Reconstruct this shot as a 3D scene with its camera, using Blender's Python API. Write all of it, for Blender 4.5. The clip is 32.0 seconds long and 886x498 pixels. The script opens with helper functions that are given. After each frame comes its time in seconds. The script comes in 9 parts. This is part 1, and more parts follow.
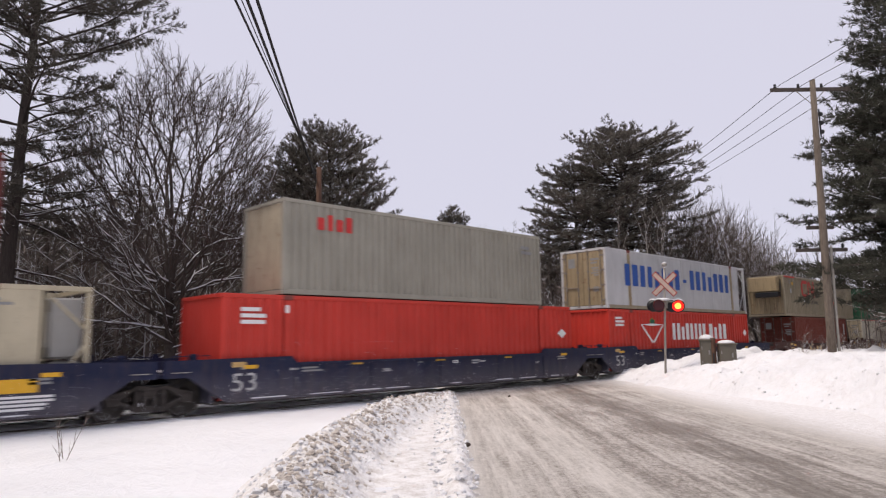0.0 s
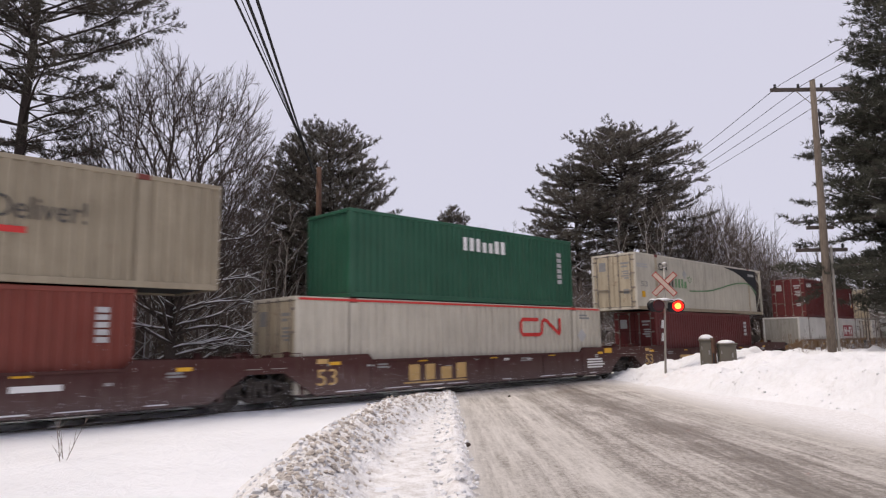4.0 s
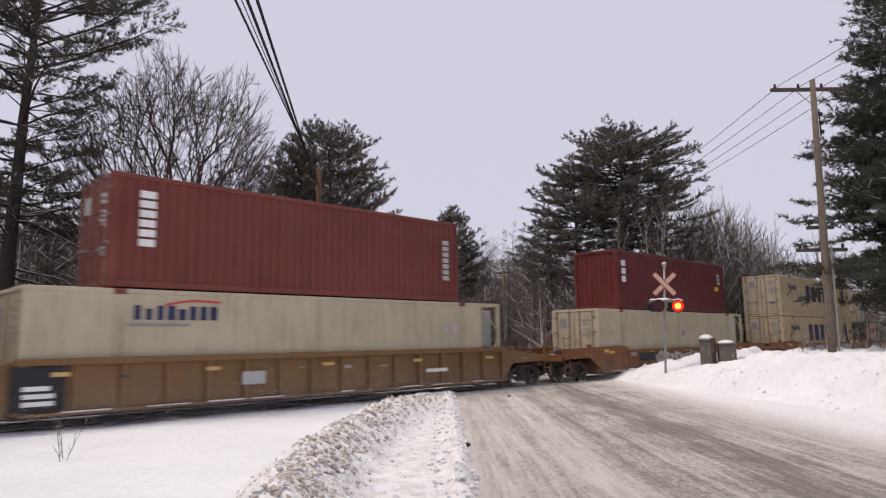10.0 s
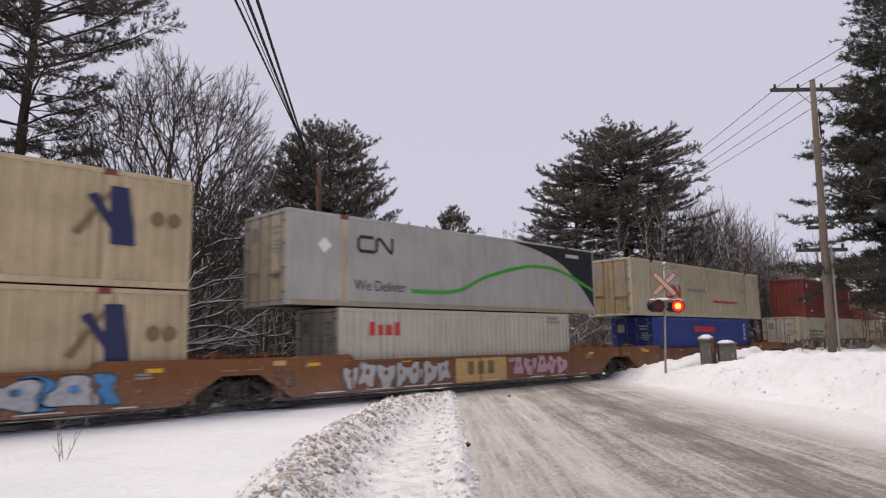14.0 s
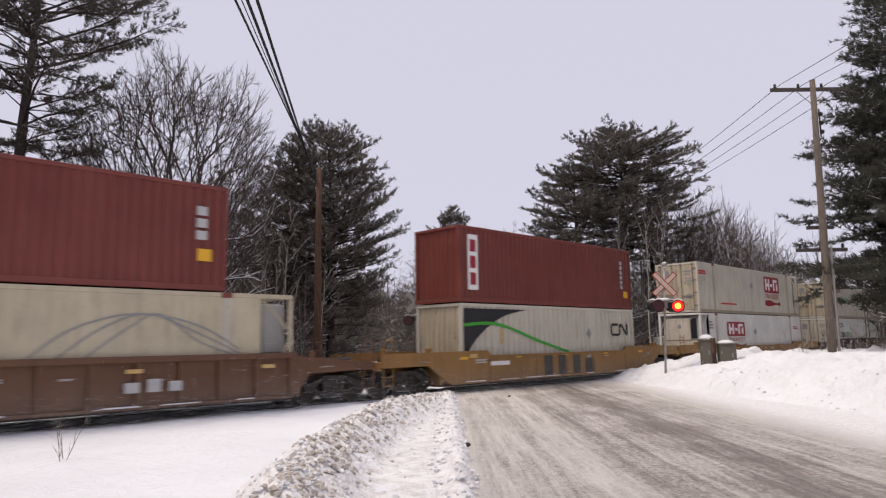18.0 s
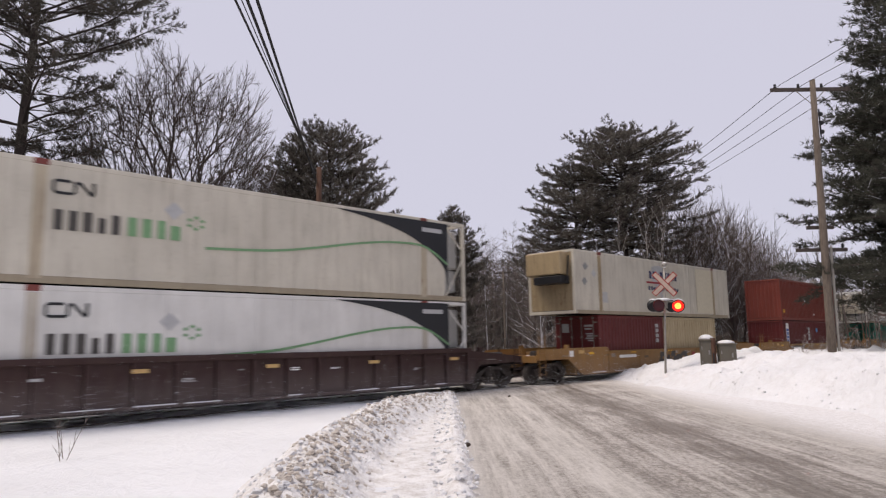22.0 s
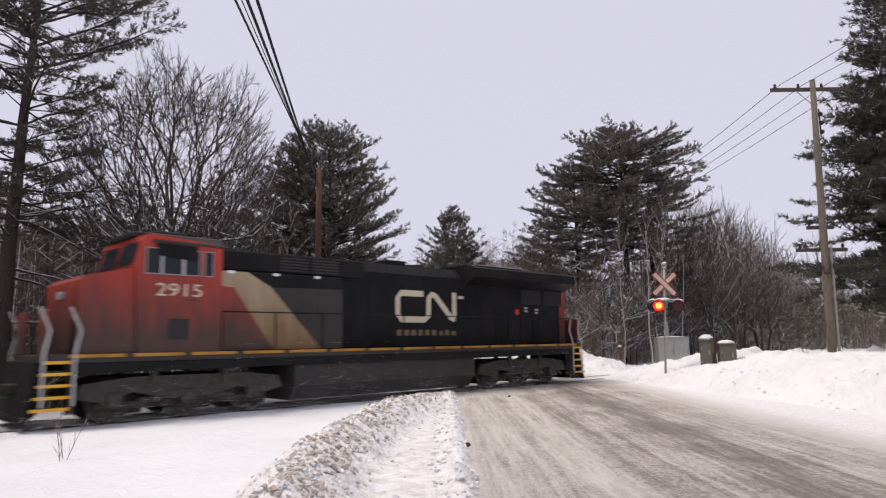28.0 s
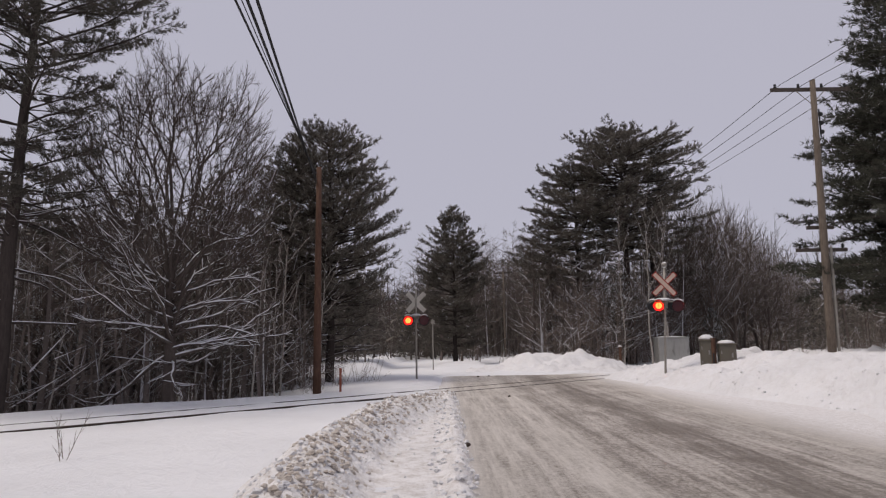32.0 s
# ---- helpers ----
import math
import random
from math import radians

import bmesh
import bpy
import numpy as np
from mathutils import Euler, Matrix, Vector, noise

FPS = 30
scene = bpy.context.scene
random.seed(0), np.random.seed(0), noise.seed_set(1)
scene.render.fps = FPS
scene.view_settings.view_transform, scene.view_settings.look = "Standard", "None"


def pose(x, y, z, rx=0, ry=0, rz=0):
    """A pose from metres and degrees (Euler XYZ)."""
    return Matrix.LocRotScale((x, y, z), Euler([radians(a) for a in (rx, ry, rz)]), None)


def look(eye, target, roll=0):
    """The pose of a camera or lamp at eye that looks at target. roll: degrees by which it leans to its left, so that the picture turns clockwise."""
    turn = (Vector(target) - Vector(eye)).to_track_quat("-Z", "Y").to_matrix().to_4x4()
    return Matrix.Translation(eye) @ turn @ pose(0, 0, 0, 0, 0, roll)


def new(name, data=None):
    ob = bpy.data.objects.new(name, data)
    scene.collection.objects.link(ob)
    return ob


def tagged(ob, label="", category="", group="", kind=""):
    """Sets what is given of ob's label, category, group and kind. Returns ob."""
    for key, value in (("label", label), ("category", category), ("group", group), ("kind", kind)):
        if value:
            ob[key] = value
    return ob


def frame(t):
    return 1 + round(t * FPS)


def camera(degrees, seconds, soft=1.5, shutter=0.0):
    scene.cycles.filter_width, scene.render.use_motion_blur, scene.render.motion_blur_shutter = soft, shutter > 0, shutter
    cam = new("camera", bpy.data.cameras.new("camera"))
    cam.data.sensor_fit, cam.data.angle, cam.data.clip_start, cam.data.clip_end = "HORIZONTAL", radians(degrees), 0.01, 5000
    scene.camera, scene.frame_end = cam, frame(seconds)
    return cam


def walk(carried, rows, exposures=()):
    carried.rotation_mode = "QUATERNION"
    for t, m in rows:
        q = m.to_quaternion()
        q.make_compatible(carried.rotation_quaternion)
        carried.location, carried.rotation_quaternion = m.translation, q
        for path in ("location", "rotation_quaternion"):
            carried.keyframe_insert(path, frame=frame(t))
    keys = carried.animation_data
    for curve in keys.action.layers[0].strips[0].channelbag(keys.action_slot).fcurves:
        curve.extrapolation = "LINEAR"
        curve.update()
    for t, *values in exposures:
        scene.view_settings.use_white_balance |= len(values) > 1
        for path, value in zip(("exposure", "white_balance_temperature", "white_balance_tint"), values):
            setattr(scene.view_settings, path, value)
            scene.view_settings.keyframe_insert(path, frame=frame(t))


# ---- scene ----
# The track runs along x; trains roll towards -x. z = 0 is the top of the rail. The road runs along ROAD_AZ.
SPEED = 14.64
TRACK_Y = 18.58
EYE = Vector((0.0, 0.0, 1.81))
YAW, TILT = radians(44.286), radians(7.891)
AIM = Vector((math.sin(YAW) * math.cos(TILT), math.cos(YAW) * math.cos(TILT), math.sin(TILT)))

cam = camera(66.84, 32.0, soft=1.2, shutter=0.3)
STAND = look(EYE, EYE + AIM, -0.913)
walk(cam, [(0, STAND), (32, STAND)],
     exposures=[(0, 0.06), (3, 0.0), (6, 0.05), (9, -0.07), (10.5, -0.04), (12, 0.04), (14, -0.13), (17, -0.01), (20, -0.02), (21.3, -0.09), (23, 0.0), (25, 0.03), (28, 0.05), (29.2, 0.13), (30, -0.03), (31, -0.2), (32, -0.5)])

# ---- light: thin overcast, weak low sun behind the woods ----
world = bpy.data.worlds.new("overcast_sky")
scene.world = world
world.use_nodes = True
wn, wl = world.node_tree.nodes, world.node_tree.links
wn.clear()
w_out = wn.new("ShaderNodeOutputWorld")
w_bg = wn.new("ShaderNodeBackground")
w_sky = wn.new("ShaderNodeTexSky")
w_sky.sky_type = "NISHITA"
w_sky.sun_disc = False
w_sky.sun_elevation = radians(64)
w_sky.sun_rotation = radians(-59)
w_gain = wn.new("ShaderNodeMix")
w_gain.data_type = "RGBA"
w_gain.blend_type = "MIX"
w_gain.inputs[0].default_value = 0.93
wl.new(w_sky.outputs[0], w_gain.inputs[6])
w_gain.inputs[7].default_value = (6.98, 6.80, 8.0, 1)
wl.new(w_gain.outputs[2], w_bg.inputs[0])
w_bg.inputs[1].default_value = 0.1
wl.new(w_bg.outputs[0], w_out.inputs[0])

sun = new("sun", bpy.data.lights.new("sun", "SUN"))
sun.data.energy = 2.7
sun.data.angle = radians(26)
sun.data.color = (1.0, 0.88, 0.76)
SUN_FROM = Vector((-0.5, 0.3, 1.2))
sun.matrix_world = look(SUN_FROM * 100, (0, 0, 0))


# ---- materials ----
def shader(name, rough=0.6, metal=0.0, spec=0.5):
    m = bpy.data.materials.new(name)
    m.use_nodes = True
    b = m.node_tree.nodes["Principled BSDF"]
    b.inputs["Roughness"].default_value = rough
    b.inputs["Metallic"].default_value = metal
    b.inputs["Specular IOR Level"].default_value = spec
    return m, m.node_tree.nodes, m.node_tree.links, b


def coords(nodes, links, scale=(1, 1, 1), space="Object"):
    tc, mp = nodes.new("ShaderNodeTexCoord"), nodes.new("ShaderNodeMapping")
    mp.inputs["Scale"].default_value = scale
    links.new(tc.outputs[space], mp.inputs["Vector"])
    return mp.outputs["Vector"]


def noise_tex(nodes, links, vec, scale, detail=4, rough=0.55):
    n = nodes.new("ShaderNodeTexNoise")
    n.inputs["Scale"].default_value, n.inputs["Detail"].default_value = scale, detail
    n.inputs["Roughness"].default_value = rough
    links.new(vec, n.inputs["Vector"])
    return n.outputs["Fac"]


def ramp(nodes, links, fac, a, b, ca=(0, 0, 0, 1), cb=(1, 1, 1, 1)):
    r = nodes.new("ShaderNodeValToRGB")
    r.color_ramp.elements[0].position, r.color_ramp.elements[1].position = a, b
    r.color_ramp.elements[0].color, r.color_ramp.elements[1].color = ca, cb
    links.new(fac, r.inputs[0])
    return r.outputs[0]


def blend(nodes, links, fac, a, b, mode="MIX"):
    m = nodes.new("ShaderNodeMix")
    m.data_type, m.blend_type = "RGBA", mode
    for slot, val in ((0, fac), (6, a), (7, b)):
        if hasattr(val, "links"):
            links.new(val, m.inputs[slot])
        else:
            m.inputs[slot].default_value = val if slot == 0 else (*val[:3], 1)
    return m.outputs[2]


def bumped(nodes, links, b, height, strength=0.3, dist=0.02):
    n = nodes.new("ShaderNodeBump")
    n.inputs["Strength"].default_value, n.inputs["Distance"].default_value = strength, dist
    links.new(height, n.inputs["Height"])
    links.new(n.outputs[0], b.inputs["Normal"])


def paint(name, col, grime=0.35, rough=0.5, dirt=(0.10, 0.075, 0.055), streak=True, rust=0.0, spec=0.4):
    """Weathered vehicle paint: faded patches, vertical grime streaks, road dirt and rust specks."""
    m, n, l, b = shader(name, rough, 0.0, spec)
    fade = noise_tex(n, l, coords(n, l), 0.7, 5)
    base = blend(n, l, ramp(n, l, fade, 0.3, 0.75), [c * 0.86 for c in col], [min(1, c * 1.08 + 0.01) for c in col])
    vec = coords(n, l, (5.0, 5.0, 0.5) if streak else (1, 1, 1))
    run = noise_tex(n, l, vec, 1.3, 6, 0.65)
    out = blend(n, l, ramp(n, l, run, 0.48, 0.86, (0, 0, 0, 1), (grime, grime, grime, 1)), base, dirt)
    spots = noise_tex(n, l, coords(n, l), 9.0, 6, 0.7)
    out = blend(n, l, ramp(n, l, spots, 0.56, 0.8, (0, 0, 0, 1), (grime * 0.7,) * 3 + (1,)), out, dirt)
    if rust:
        rs = noise_tex(n, l, coords(n, l), 2.6, 8, 0.72)
        out = blend(n, l, ramp(n, l, rs, 0.58, 0.7, (0, 0, 0, 1), (rust,) * 3 + (1,)), out, (0.13, 0.045, 0.018))
    l.new(out, b.inputs["Base Color"])
    l.new(ramp(n, l, run, 0.3, 0.9, (rough * 0.8,) * 3 + (1,), (min(1, rough * 1.5),) * 3 + (1,)), b.inputs["Roughness"])
    bumped(n, l, b, spots, 0.08, 0.01)
    return m


def thrown_dirt(m, dirt, z0, z1, most):
    """Adds brown ballast dirt, thrown up by the wheels, in uneven streaks over a painted side; on wagons a pale dust
    and haze tint.
    """
    n, l = m.node_tree.nodes, m.node_tree.links
    b = n["Principled BSDF"]
    old = b.inputs["Base Color"].links[0].from_socket
    tc, sp = n.new("ShaderNodeTexCoord"), n.new("ShaderNodeSeparateXYZ")
    l.new(tc.outputs["Object"], sp.inputs[0])
    run = noise_tex(n, l, coords(n, l, (3.0, 1.0, 0.45)), 1.2, 6, 0.65)
    add = n.new("ShaderNodeMath")
    add.operation = "MULTIPLY_ADD"
    l.new(run, add.inputs[0])
    add.inputs[1].default_value = -(z1 - z0) * 0.9
    l.new(sp.outputs[2], add.inputs[2])
    lev = n.new("ShaderNodeMapRange")
    l.new(add.outputs[0], lev.inputs[0])
    lev.inputs[1].default_value, lev.inputs[2].default_value = z0 - (z1 - z0) * 0.45, z1 - (z1 - z0) * 0.45
    lev.inputs[3].default_value, lev.inputs[4].default_value = most, 0.0
    l.new(blend(n, l, lev.outputs[0], old, dirt), b.inputs["Base Color"])
    return m


def plain(name, col, rough=0.6, metal=0.0, vary=0.15, scale=6.0, spec=0.35):
    m, n, l, b = shader(name, rough, metal, spec)
    f = noise_tex(n, l, coords(n, l), scale, 5)
    l.new(blend(n, l, ramp(n, l, f, 0.25, 0.75), [c * (1 - vary) for c in col], [min(1, c * (1 + vary)) for c in col]), b.inputs["Base Color"])
    return m


def glow(name, col, power):
    m, n, l, b = shader(name, 0.4)
    b.inputs["Base Color"].default_value = (*col, 1)
    b.inputs["Emission Color"].default_value = (*col, 1)
    b.inputs["Emission Strength"].default_value = power
    return m


def snow_mat(name, tint=(0.86, 0.87, 0.90), dirty=0.0, scale=1.0, relief=0.35, deep=0.09):
    m, n, l, b = shader(name, 0.65, 0, 0.25)
    vec = coords(n, l)
    big, small = noise_tex(n, l, vec, 0.35 * scale, 5), noise_tex(n, l, vec, 7.0 * scale, 8, 0.7)
    col = blend(n, l, ramp(n, l, big, 0.3, 0.7), [c * 0.90 for c in tint], tint)
    if dirty:
        mid = noise_tex(n, l, vec, 2.4 * scale, 9, 0.75)
        col = blend(n, l, ramp(n, l, mid, 0.46, 0.62, (0, 0, 0, 1), (dirty,) * 3 + (1,)), col, (0.36, 0.31, 0.265))
        fine = noise_tex(n, l, vec, 19.0 * scale, 6, 0.8)
        col = blend(n, l, ramp(n, l, fine, 0.54, 0.66, (0, 0, 0, 1), (dirty,) * 3 + (1,)), col, (0.26, 0.215, 0.18))
    l.new(col, b.inputs["Base Color"])
    drift = noise_tex(n, l, coords(n, l, (0.5, 1.6, 1.0)), 1.6 * scale, 6, 0.6)
    mix = blend(n, l, 0.35, drift, small)
    bumped(n, l, b, mix, relief, deep)
    return m


def bark_mat(name, col, snow=0.0, low=0.35):
    """Bark with lying snow on what faces up."""
    m, n, l, b = shader(name, 0.85, 0, 0.2)
    f = noise_tex(n, l, coords(n, l, (6, 6, 1.2)), 3.0, 6, 0.7)
    out = blend(n, l, ramp(n, l, f, 0.3, 0.75), [c * 0.6 for c in col], [c * 1.4 for c in col])
    if snow:
        g, sp = n.new("ShaderNodeNewGeometry"), n.new("ShaderNodeSeparateXYZ")
        l.new(g.outputs["Normal"], sp.inputs[0])
        patch = noise_tex(n, l, coords(n, l), 1.1, 4)
        mul = n.new("ShaderNodeMath")
        mul.operation = "MULTIPLY_ADD"
        l.new(patch, mul.inputs[0])
        mul.inputs[1].default_value = 1.2
        l.new(sp.outputs[2], mul.inputs[2])
        out = blend(n, l, ramp(n, l, mul.outputs[0], low + 0.75, low + 0.95, (0, 0, 0, 1), (snow,) * 3 + (1,)), out, (0.84, 0.85, 0.88))
    l.new(out, b.inputs["Base Color"])
    return m


def twig_mat_(name, col, snow=0.08):
    """Thin twigs, a share of them carrying snow."""
    m, n, l, b = shader(name, 0.85, 0, 0.2)
    rnd = n.new("ShaderNodeNewGeometry").outputs["Random Per Island"]
    out = blend(n, l, rnd, [c * 0.7 for c in col], [c * 1.4 for c in col])
    out = blend(n, l, ramp(n, l, rnd, 1 - snow - 0.005, 1 - snow), out, (0.70, 0.70, 0.73))
    l.new(out, b.inputs["Base Color"])
    return m


def needle_mat(name, col, snow=0.015):
    m, n, l, b = shader(name, 0.7, 0, 0.25)
    g = n.new("ShaderNodeNewGeometry")
    rnd = g.outputs["Random Per Island"]
    out = blend(n, l, rnd, [c * 0.55 for c in col], [c * 1.45 for c in col])
    patch = noise_tex(n, l, coords(n, l), 0.8, 3)
    sel = n.new("ShaderNodeMath")
    sel.operation = "MULTIPLY"
    l.new(rnd, sel.inputs[0])
    l.new(patch, sel.inputs[1])
    out = blend(n, l, ramp(n, l, sel.outputs[0], 0.62 - snow, 0.64 - snow), out, (0.74, 0.76, 0.80))
    l.new(out, b.inputs["Base Color"])
    return m


M = {}
M["snow"] = snow_mat("fresh_snow", (0.84, 0.85, 0.88), 0.0, 1.0, 1.0, 0.16)
M["snow_bank"] = snow_mat("plowed_snow", (0.80, 0.80, 0.82), 0.12, 1.0, 1.0, 0.15)
M["snow_dirty"] = snow_mat("dirty_plowed_snow", (0.84, 0.83, 0.83), 0.5, 1.6, 1.0)
M["snow_chunk"] = snow_mat("crusted_snow_lumps", (0.60, 0.55, 0.50), 0.9, 2.0, 0.8)
M["steel"] = plain("worn_steel", (0.28, 0.27, 0.26), 0.35, 0.9)
M["rail_side"] = plain("rusty_rail", (0.055, 0.040, 0.032), 0.8, 0.2)
M["galv"] = plain("galvanised_steel", (0.30, 0.28, 0.25), 0.6, 0.3)
M["alu"] = plain("aluminium", (0.55, 0.55, 0.54), 0.45, 0.4)
M["black"] = plain("black_paint", (0.012, 0.012, 0.014), 0.45)
M["bogie"] = plain("grimy_bogie_iron", (0.058, 0.050, 0.046), 0.85, 0.0, 0.4, 6.0, 0.15)
M["wheel"] = plain("wheel_steel", (0.075, 0.066, 0.060), 0.75, 0.2, 0.3, 6.0, 0.2)
M["rubber"] = plain("black_rubber", (0.015, 0.015, 0.016), 0.7)
M["wood_pole"] = bark_mat("weathered_pole_wood", (0.150, 0.122, 0.098))
M["wood_brown"] = bark_mat("brown_treated_pole", (0.100, 0.056, 0.039))
M["bark_oak"] = bark_mat("oak_bark", (0.088, 0.070, 0.060), 0.9, 0.15)
M["branch_snow"] = snow_mat("snow_on_branches", (0.80, 0.81, 0.84), 0.0, 3.0, 0.3)
M["bark_maple"] = bark_mat("maple_bark", (0.085, 0.068, 0.060), 0.7, 0.34)
M["bark_pine"] = bark_mat("dark_pine_bark", (0.050, 0.040, 0.036), 0.6, 0.34)
M["bark_dark"] = bark_mat("dark_bark", (0.112, 0.090, 0.079), 0.85, 0.26)
M["bark_grey"] = bark_mat("grey_bark", (0.105, 0.086, 0.076), 0.8, 0.34)
M["bark_birch"] = bark_mat("birch_bark", (0.36, 0.33, 0.30), 0.6, 0.6)
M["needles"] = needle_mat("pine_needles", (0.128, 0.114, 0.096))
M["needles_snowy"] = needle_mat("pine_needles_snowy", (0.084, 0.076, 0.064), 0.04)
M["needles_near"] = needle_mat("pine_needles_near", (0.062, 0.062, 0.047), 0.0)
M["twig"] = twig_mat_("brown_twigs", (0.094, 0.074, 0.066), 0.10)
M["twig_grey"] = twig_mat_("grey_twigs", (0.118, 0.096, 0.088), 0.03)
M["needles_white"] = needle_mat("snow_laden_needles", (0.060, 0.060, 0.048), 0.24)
# Distance haze is mixed into the paler far needles and far twigs.
M["needles_hazed"] = needle_mat("haze_paled_pine_needles", (0.155, 0.138, 0.120), 0.03)
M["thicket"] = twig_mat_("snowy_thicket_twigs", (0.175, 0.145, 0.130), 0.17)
M["far_twigs"] = twig_mat_("haze_paled_woods_twigs", (0.150, 0.124, 0.111), 0.05)
M["arm_wood"] = bark_mat("dark_crossarm_wood", (0.075, 0.062, 0.054))
M["brush"] = bark_mat("brushwood", (0.185, 0.148, 0.128), 0.8, 0.22)
M["white"] = plain("white_vinyl", (0.72, 0.72, 0.71), 0.5, 0, 0.06)
M["bluemark"] = plain("blue_vinyl", (0.03, 0.09, 0.33), 0.45, 0, 0.1)
M["navy"] = plain("navy_vinyl", (0.016, 0.020, 0.075), 0.5, 0, 0.1)
M["red_mark"] = plain("red_vinyl", (0.50, 0.030, 0.028), 0.45, 0, 0.1)
M["dark_red_mark"] = plain("dark_red_vinyl", (0.27, 0.018, 0.030), 0.45, 0, 0.1)
M["green_mark"] = plain("green_vinyl", (0.045, 0.30, 0.035), 0.45, 0, 0.1)
M["green_soft"] = plain("grey_green_vinyl", (0.16, 0.30, 0.15), 0.5, 0, 0.1)
M["dark_green"] = plain("dark_green_vinyl", (0.012, 0.10, 0.055), 0.5, 0, 0.1)
M["grey_mark"] = plain("grey_vinyl", (0.23, 0.23, 0.23), 0.5, 0, 0.1)
M["pale_grey_mark"] = plain("pale_grey_vinyl", (0.40, 0.40, 0.40), 0.5, 0, 0.1)
M["black_mark"] = plain("black_vinyl", (0.014, 0.015, 0.018), 0.5, 0, 0.1)
M["yellow_mark"] = plain("yellow_reflector", (0.66, 0.36, 0.02), 0.45, 0, 0.1)
M["gold_mark"] = plain("gold_vinyl", (0.50, 0.33, 0.13), 0.5, 0, 0.15)
M["brown_mark"] = plain("brown_vinyl", (0.16, 0.12, 0.06), 0.5, 0, 0.15)
M["pink_mark"] = plain("pink_spray_paint", (0.50, 0.30, 0.36), 0.6, 0, 0.2)
M["blue_spray"] = plain("blue_spray_paint", (0.06, 0.20, 0.42), 0.6, 0, 0.4)
M["grey_spray"] = plain("silver_spray_paint", (0.36, 0.37, 0.39), 0.55, 0, 0.3)
M["dark_spray"] = plain("dark_spray_paint", (0.06, 0.055, 0.05), 0.6, 0, 0.3)


# ---- mesh helpers ----
class Geo:
    """Collects the faces of one mesh."""

    def __init__(self):
        self.v, self.f = [], []

    def add(self, verts, faces):
        k = len(self.v)
        self.v.extend(tuple(p) for p in verts)
        self.f.extend(tuple(i + k for i in q) for q in faces)
        return self

    def box(self, x0, x1, y0, y1, z0, z1, c=0.0):
        if c <= 0:
            vs = [(x, y, z) for x in (x0, x1) for y in (y0, y1) for z in (z0, z1)]
            return self.add(vs, [(0, 1, 3, 2), (4, 6, 7, 5), (0, 4, 5, 1), (2, 3, 7, 6), (0, 2, 6, 4), (1, 5, 7, 3)])
        lo, hi = (x0, y0, z0), (x1, y1, z1)
        vs, ix = [], {}
        for cx in (0, 1):
            for cy in (0, 1):
                for cz in (0, 1):
                    at = [hi[i] if s else lo[i] for i, s in enumerate((cx, cy, cz))]
                    inn = [at[i] + (-c if s else c) for i, s in enumerate((cx, cy, cz))]
                    for ax in range(3):
                        p = list(inn)
                        p[ax] = at[ax]
                        ix[cx, cy, cz, ax] = len(vs)
                        vs.append(p)
        fs = []
        for ax in range(3):
            for s in (0, 1):
                loop = []
                for a, b in ((0, 0), (1, 0), (1, 1), (0, 1)):
                    k = [a, b]
                    k.insert(ax, s)
                    loop.append(ix[(*k, ax)])
                fs.append(loop)
            o1, o2 = [i for i in range(3) if i != ax]
            for a in (0, 1):
                for b in (0, 1):
                    k0, k1 = [0, 0, 0], [0, 0, 0]
                    k0[o1], k0[o2], k1[o1], k1[o2] = a, b, a, b
                    k1[ax] = 1
                    fs.append([ix[(*k0, o1)], ix[(*k1, o1)], ix[(*k1, o2)], ix[(*k0, o2)]])
        for cx in (0, 1):
            for cy in (0, 1):
                for cz in (0, 1):
                    fs.append([ix[cx, cy, cz, i] for i in range(3)])
        return self.add(vs, fs)

    def slab(self, pts, axis, a, b):
        """A closed outline, given in the two other axes, drawn out along axis from a to b."""
        def put(p, t):
            q = list(p)
            q.insert("xyz".index(axis), t)
            return q
        n = len(pts)
        vs = [put(p, a) for p in pts] + [put(p, b) for p in pts]
        fs = [tuple(range(n))[::-1], tuple(range(n, 2 * n))]
        fs += [(i, (i + 1) % n, (i + 1) % n + n, i + n) for i in range(n)]
        return self.add(vs, fs)

    def tube(self, pts, radii, n=6, cap=True):
        pts = [Vector(p) for p in pts]
        if isinstance(radii, (int, float)):
            radii = [radii] * len(pts)
        vs, fs, ref = [], [], None
        for i, p in enumerate(pts):
            t = (pts[min(i + 1, len(pts) - 1)] - pts[max(i - 1, 0)]).normalized()
            if ref is None or abs(ref.dot(t)) > 0.95:
                ref = Vector((0, 0, 1)) if abs(t.z) < 0.9 else Vector((1, 0, 0))
            s = t.cross(ref).normalized()
            u = s.cross(t)
            for k in range(n):
                w = 2 * math.pi * k / n
                vs.append(p + (s * math.cos(w) + u * math.sin(w)) * radii[i])
        for i in range(len(pts) - 1):
            for k in range(n):
                j = (k + 1) % n
                fs.append((i * n + k, i * n + j, (i + 1) * n + j, (i + 1) * n + k))
        if cap:
            fs.append(tuple(range(n))[::-1])
            fs.append(tuple(range((len(pts) - 1) * n, len(pts) * n)))
        return self.add(vs, fs)

    def ball(self, p, r, n=8, m=5, squash=1.0):
        vs, fs = [], []
        for i in range(m + 1):
            a = math.pi * i / m
            for k in range(n):
                w = 2 * math.pi * k / n
                vs.append((p[0] + r * math.sin(a) * math.cos(w), p[1] + r * math.sin(a) * math.sin(w), p[2] + r * squash * math.cos(a)))
        for i in range(m):
            for k in range(n):
                j = (k + 1) % n
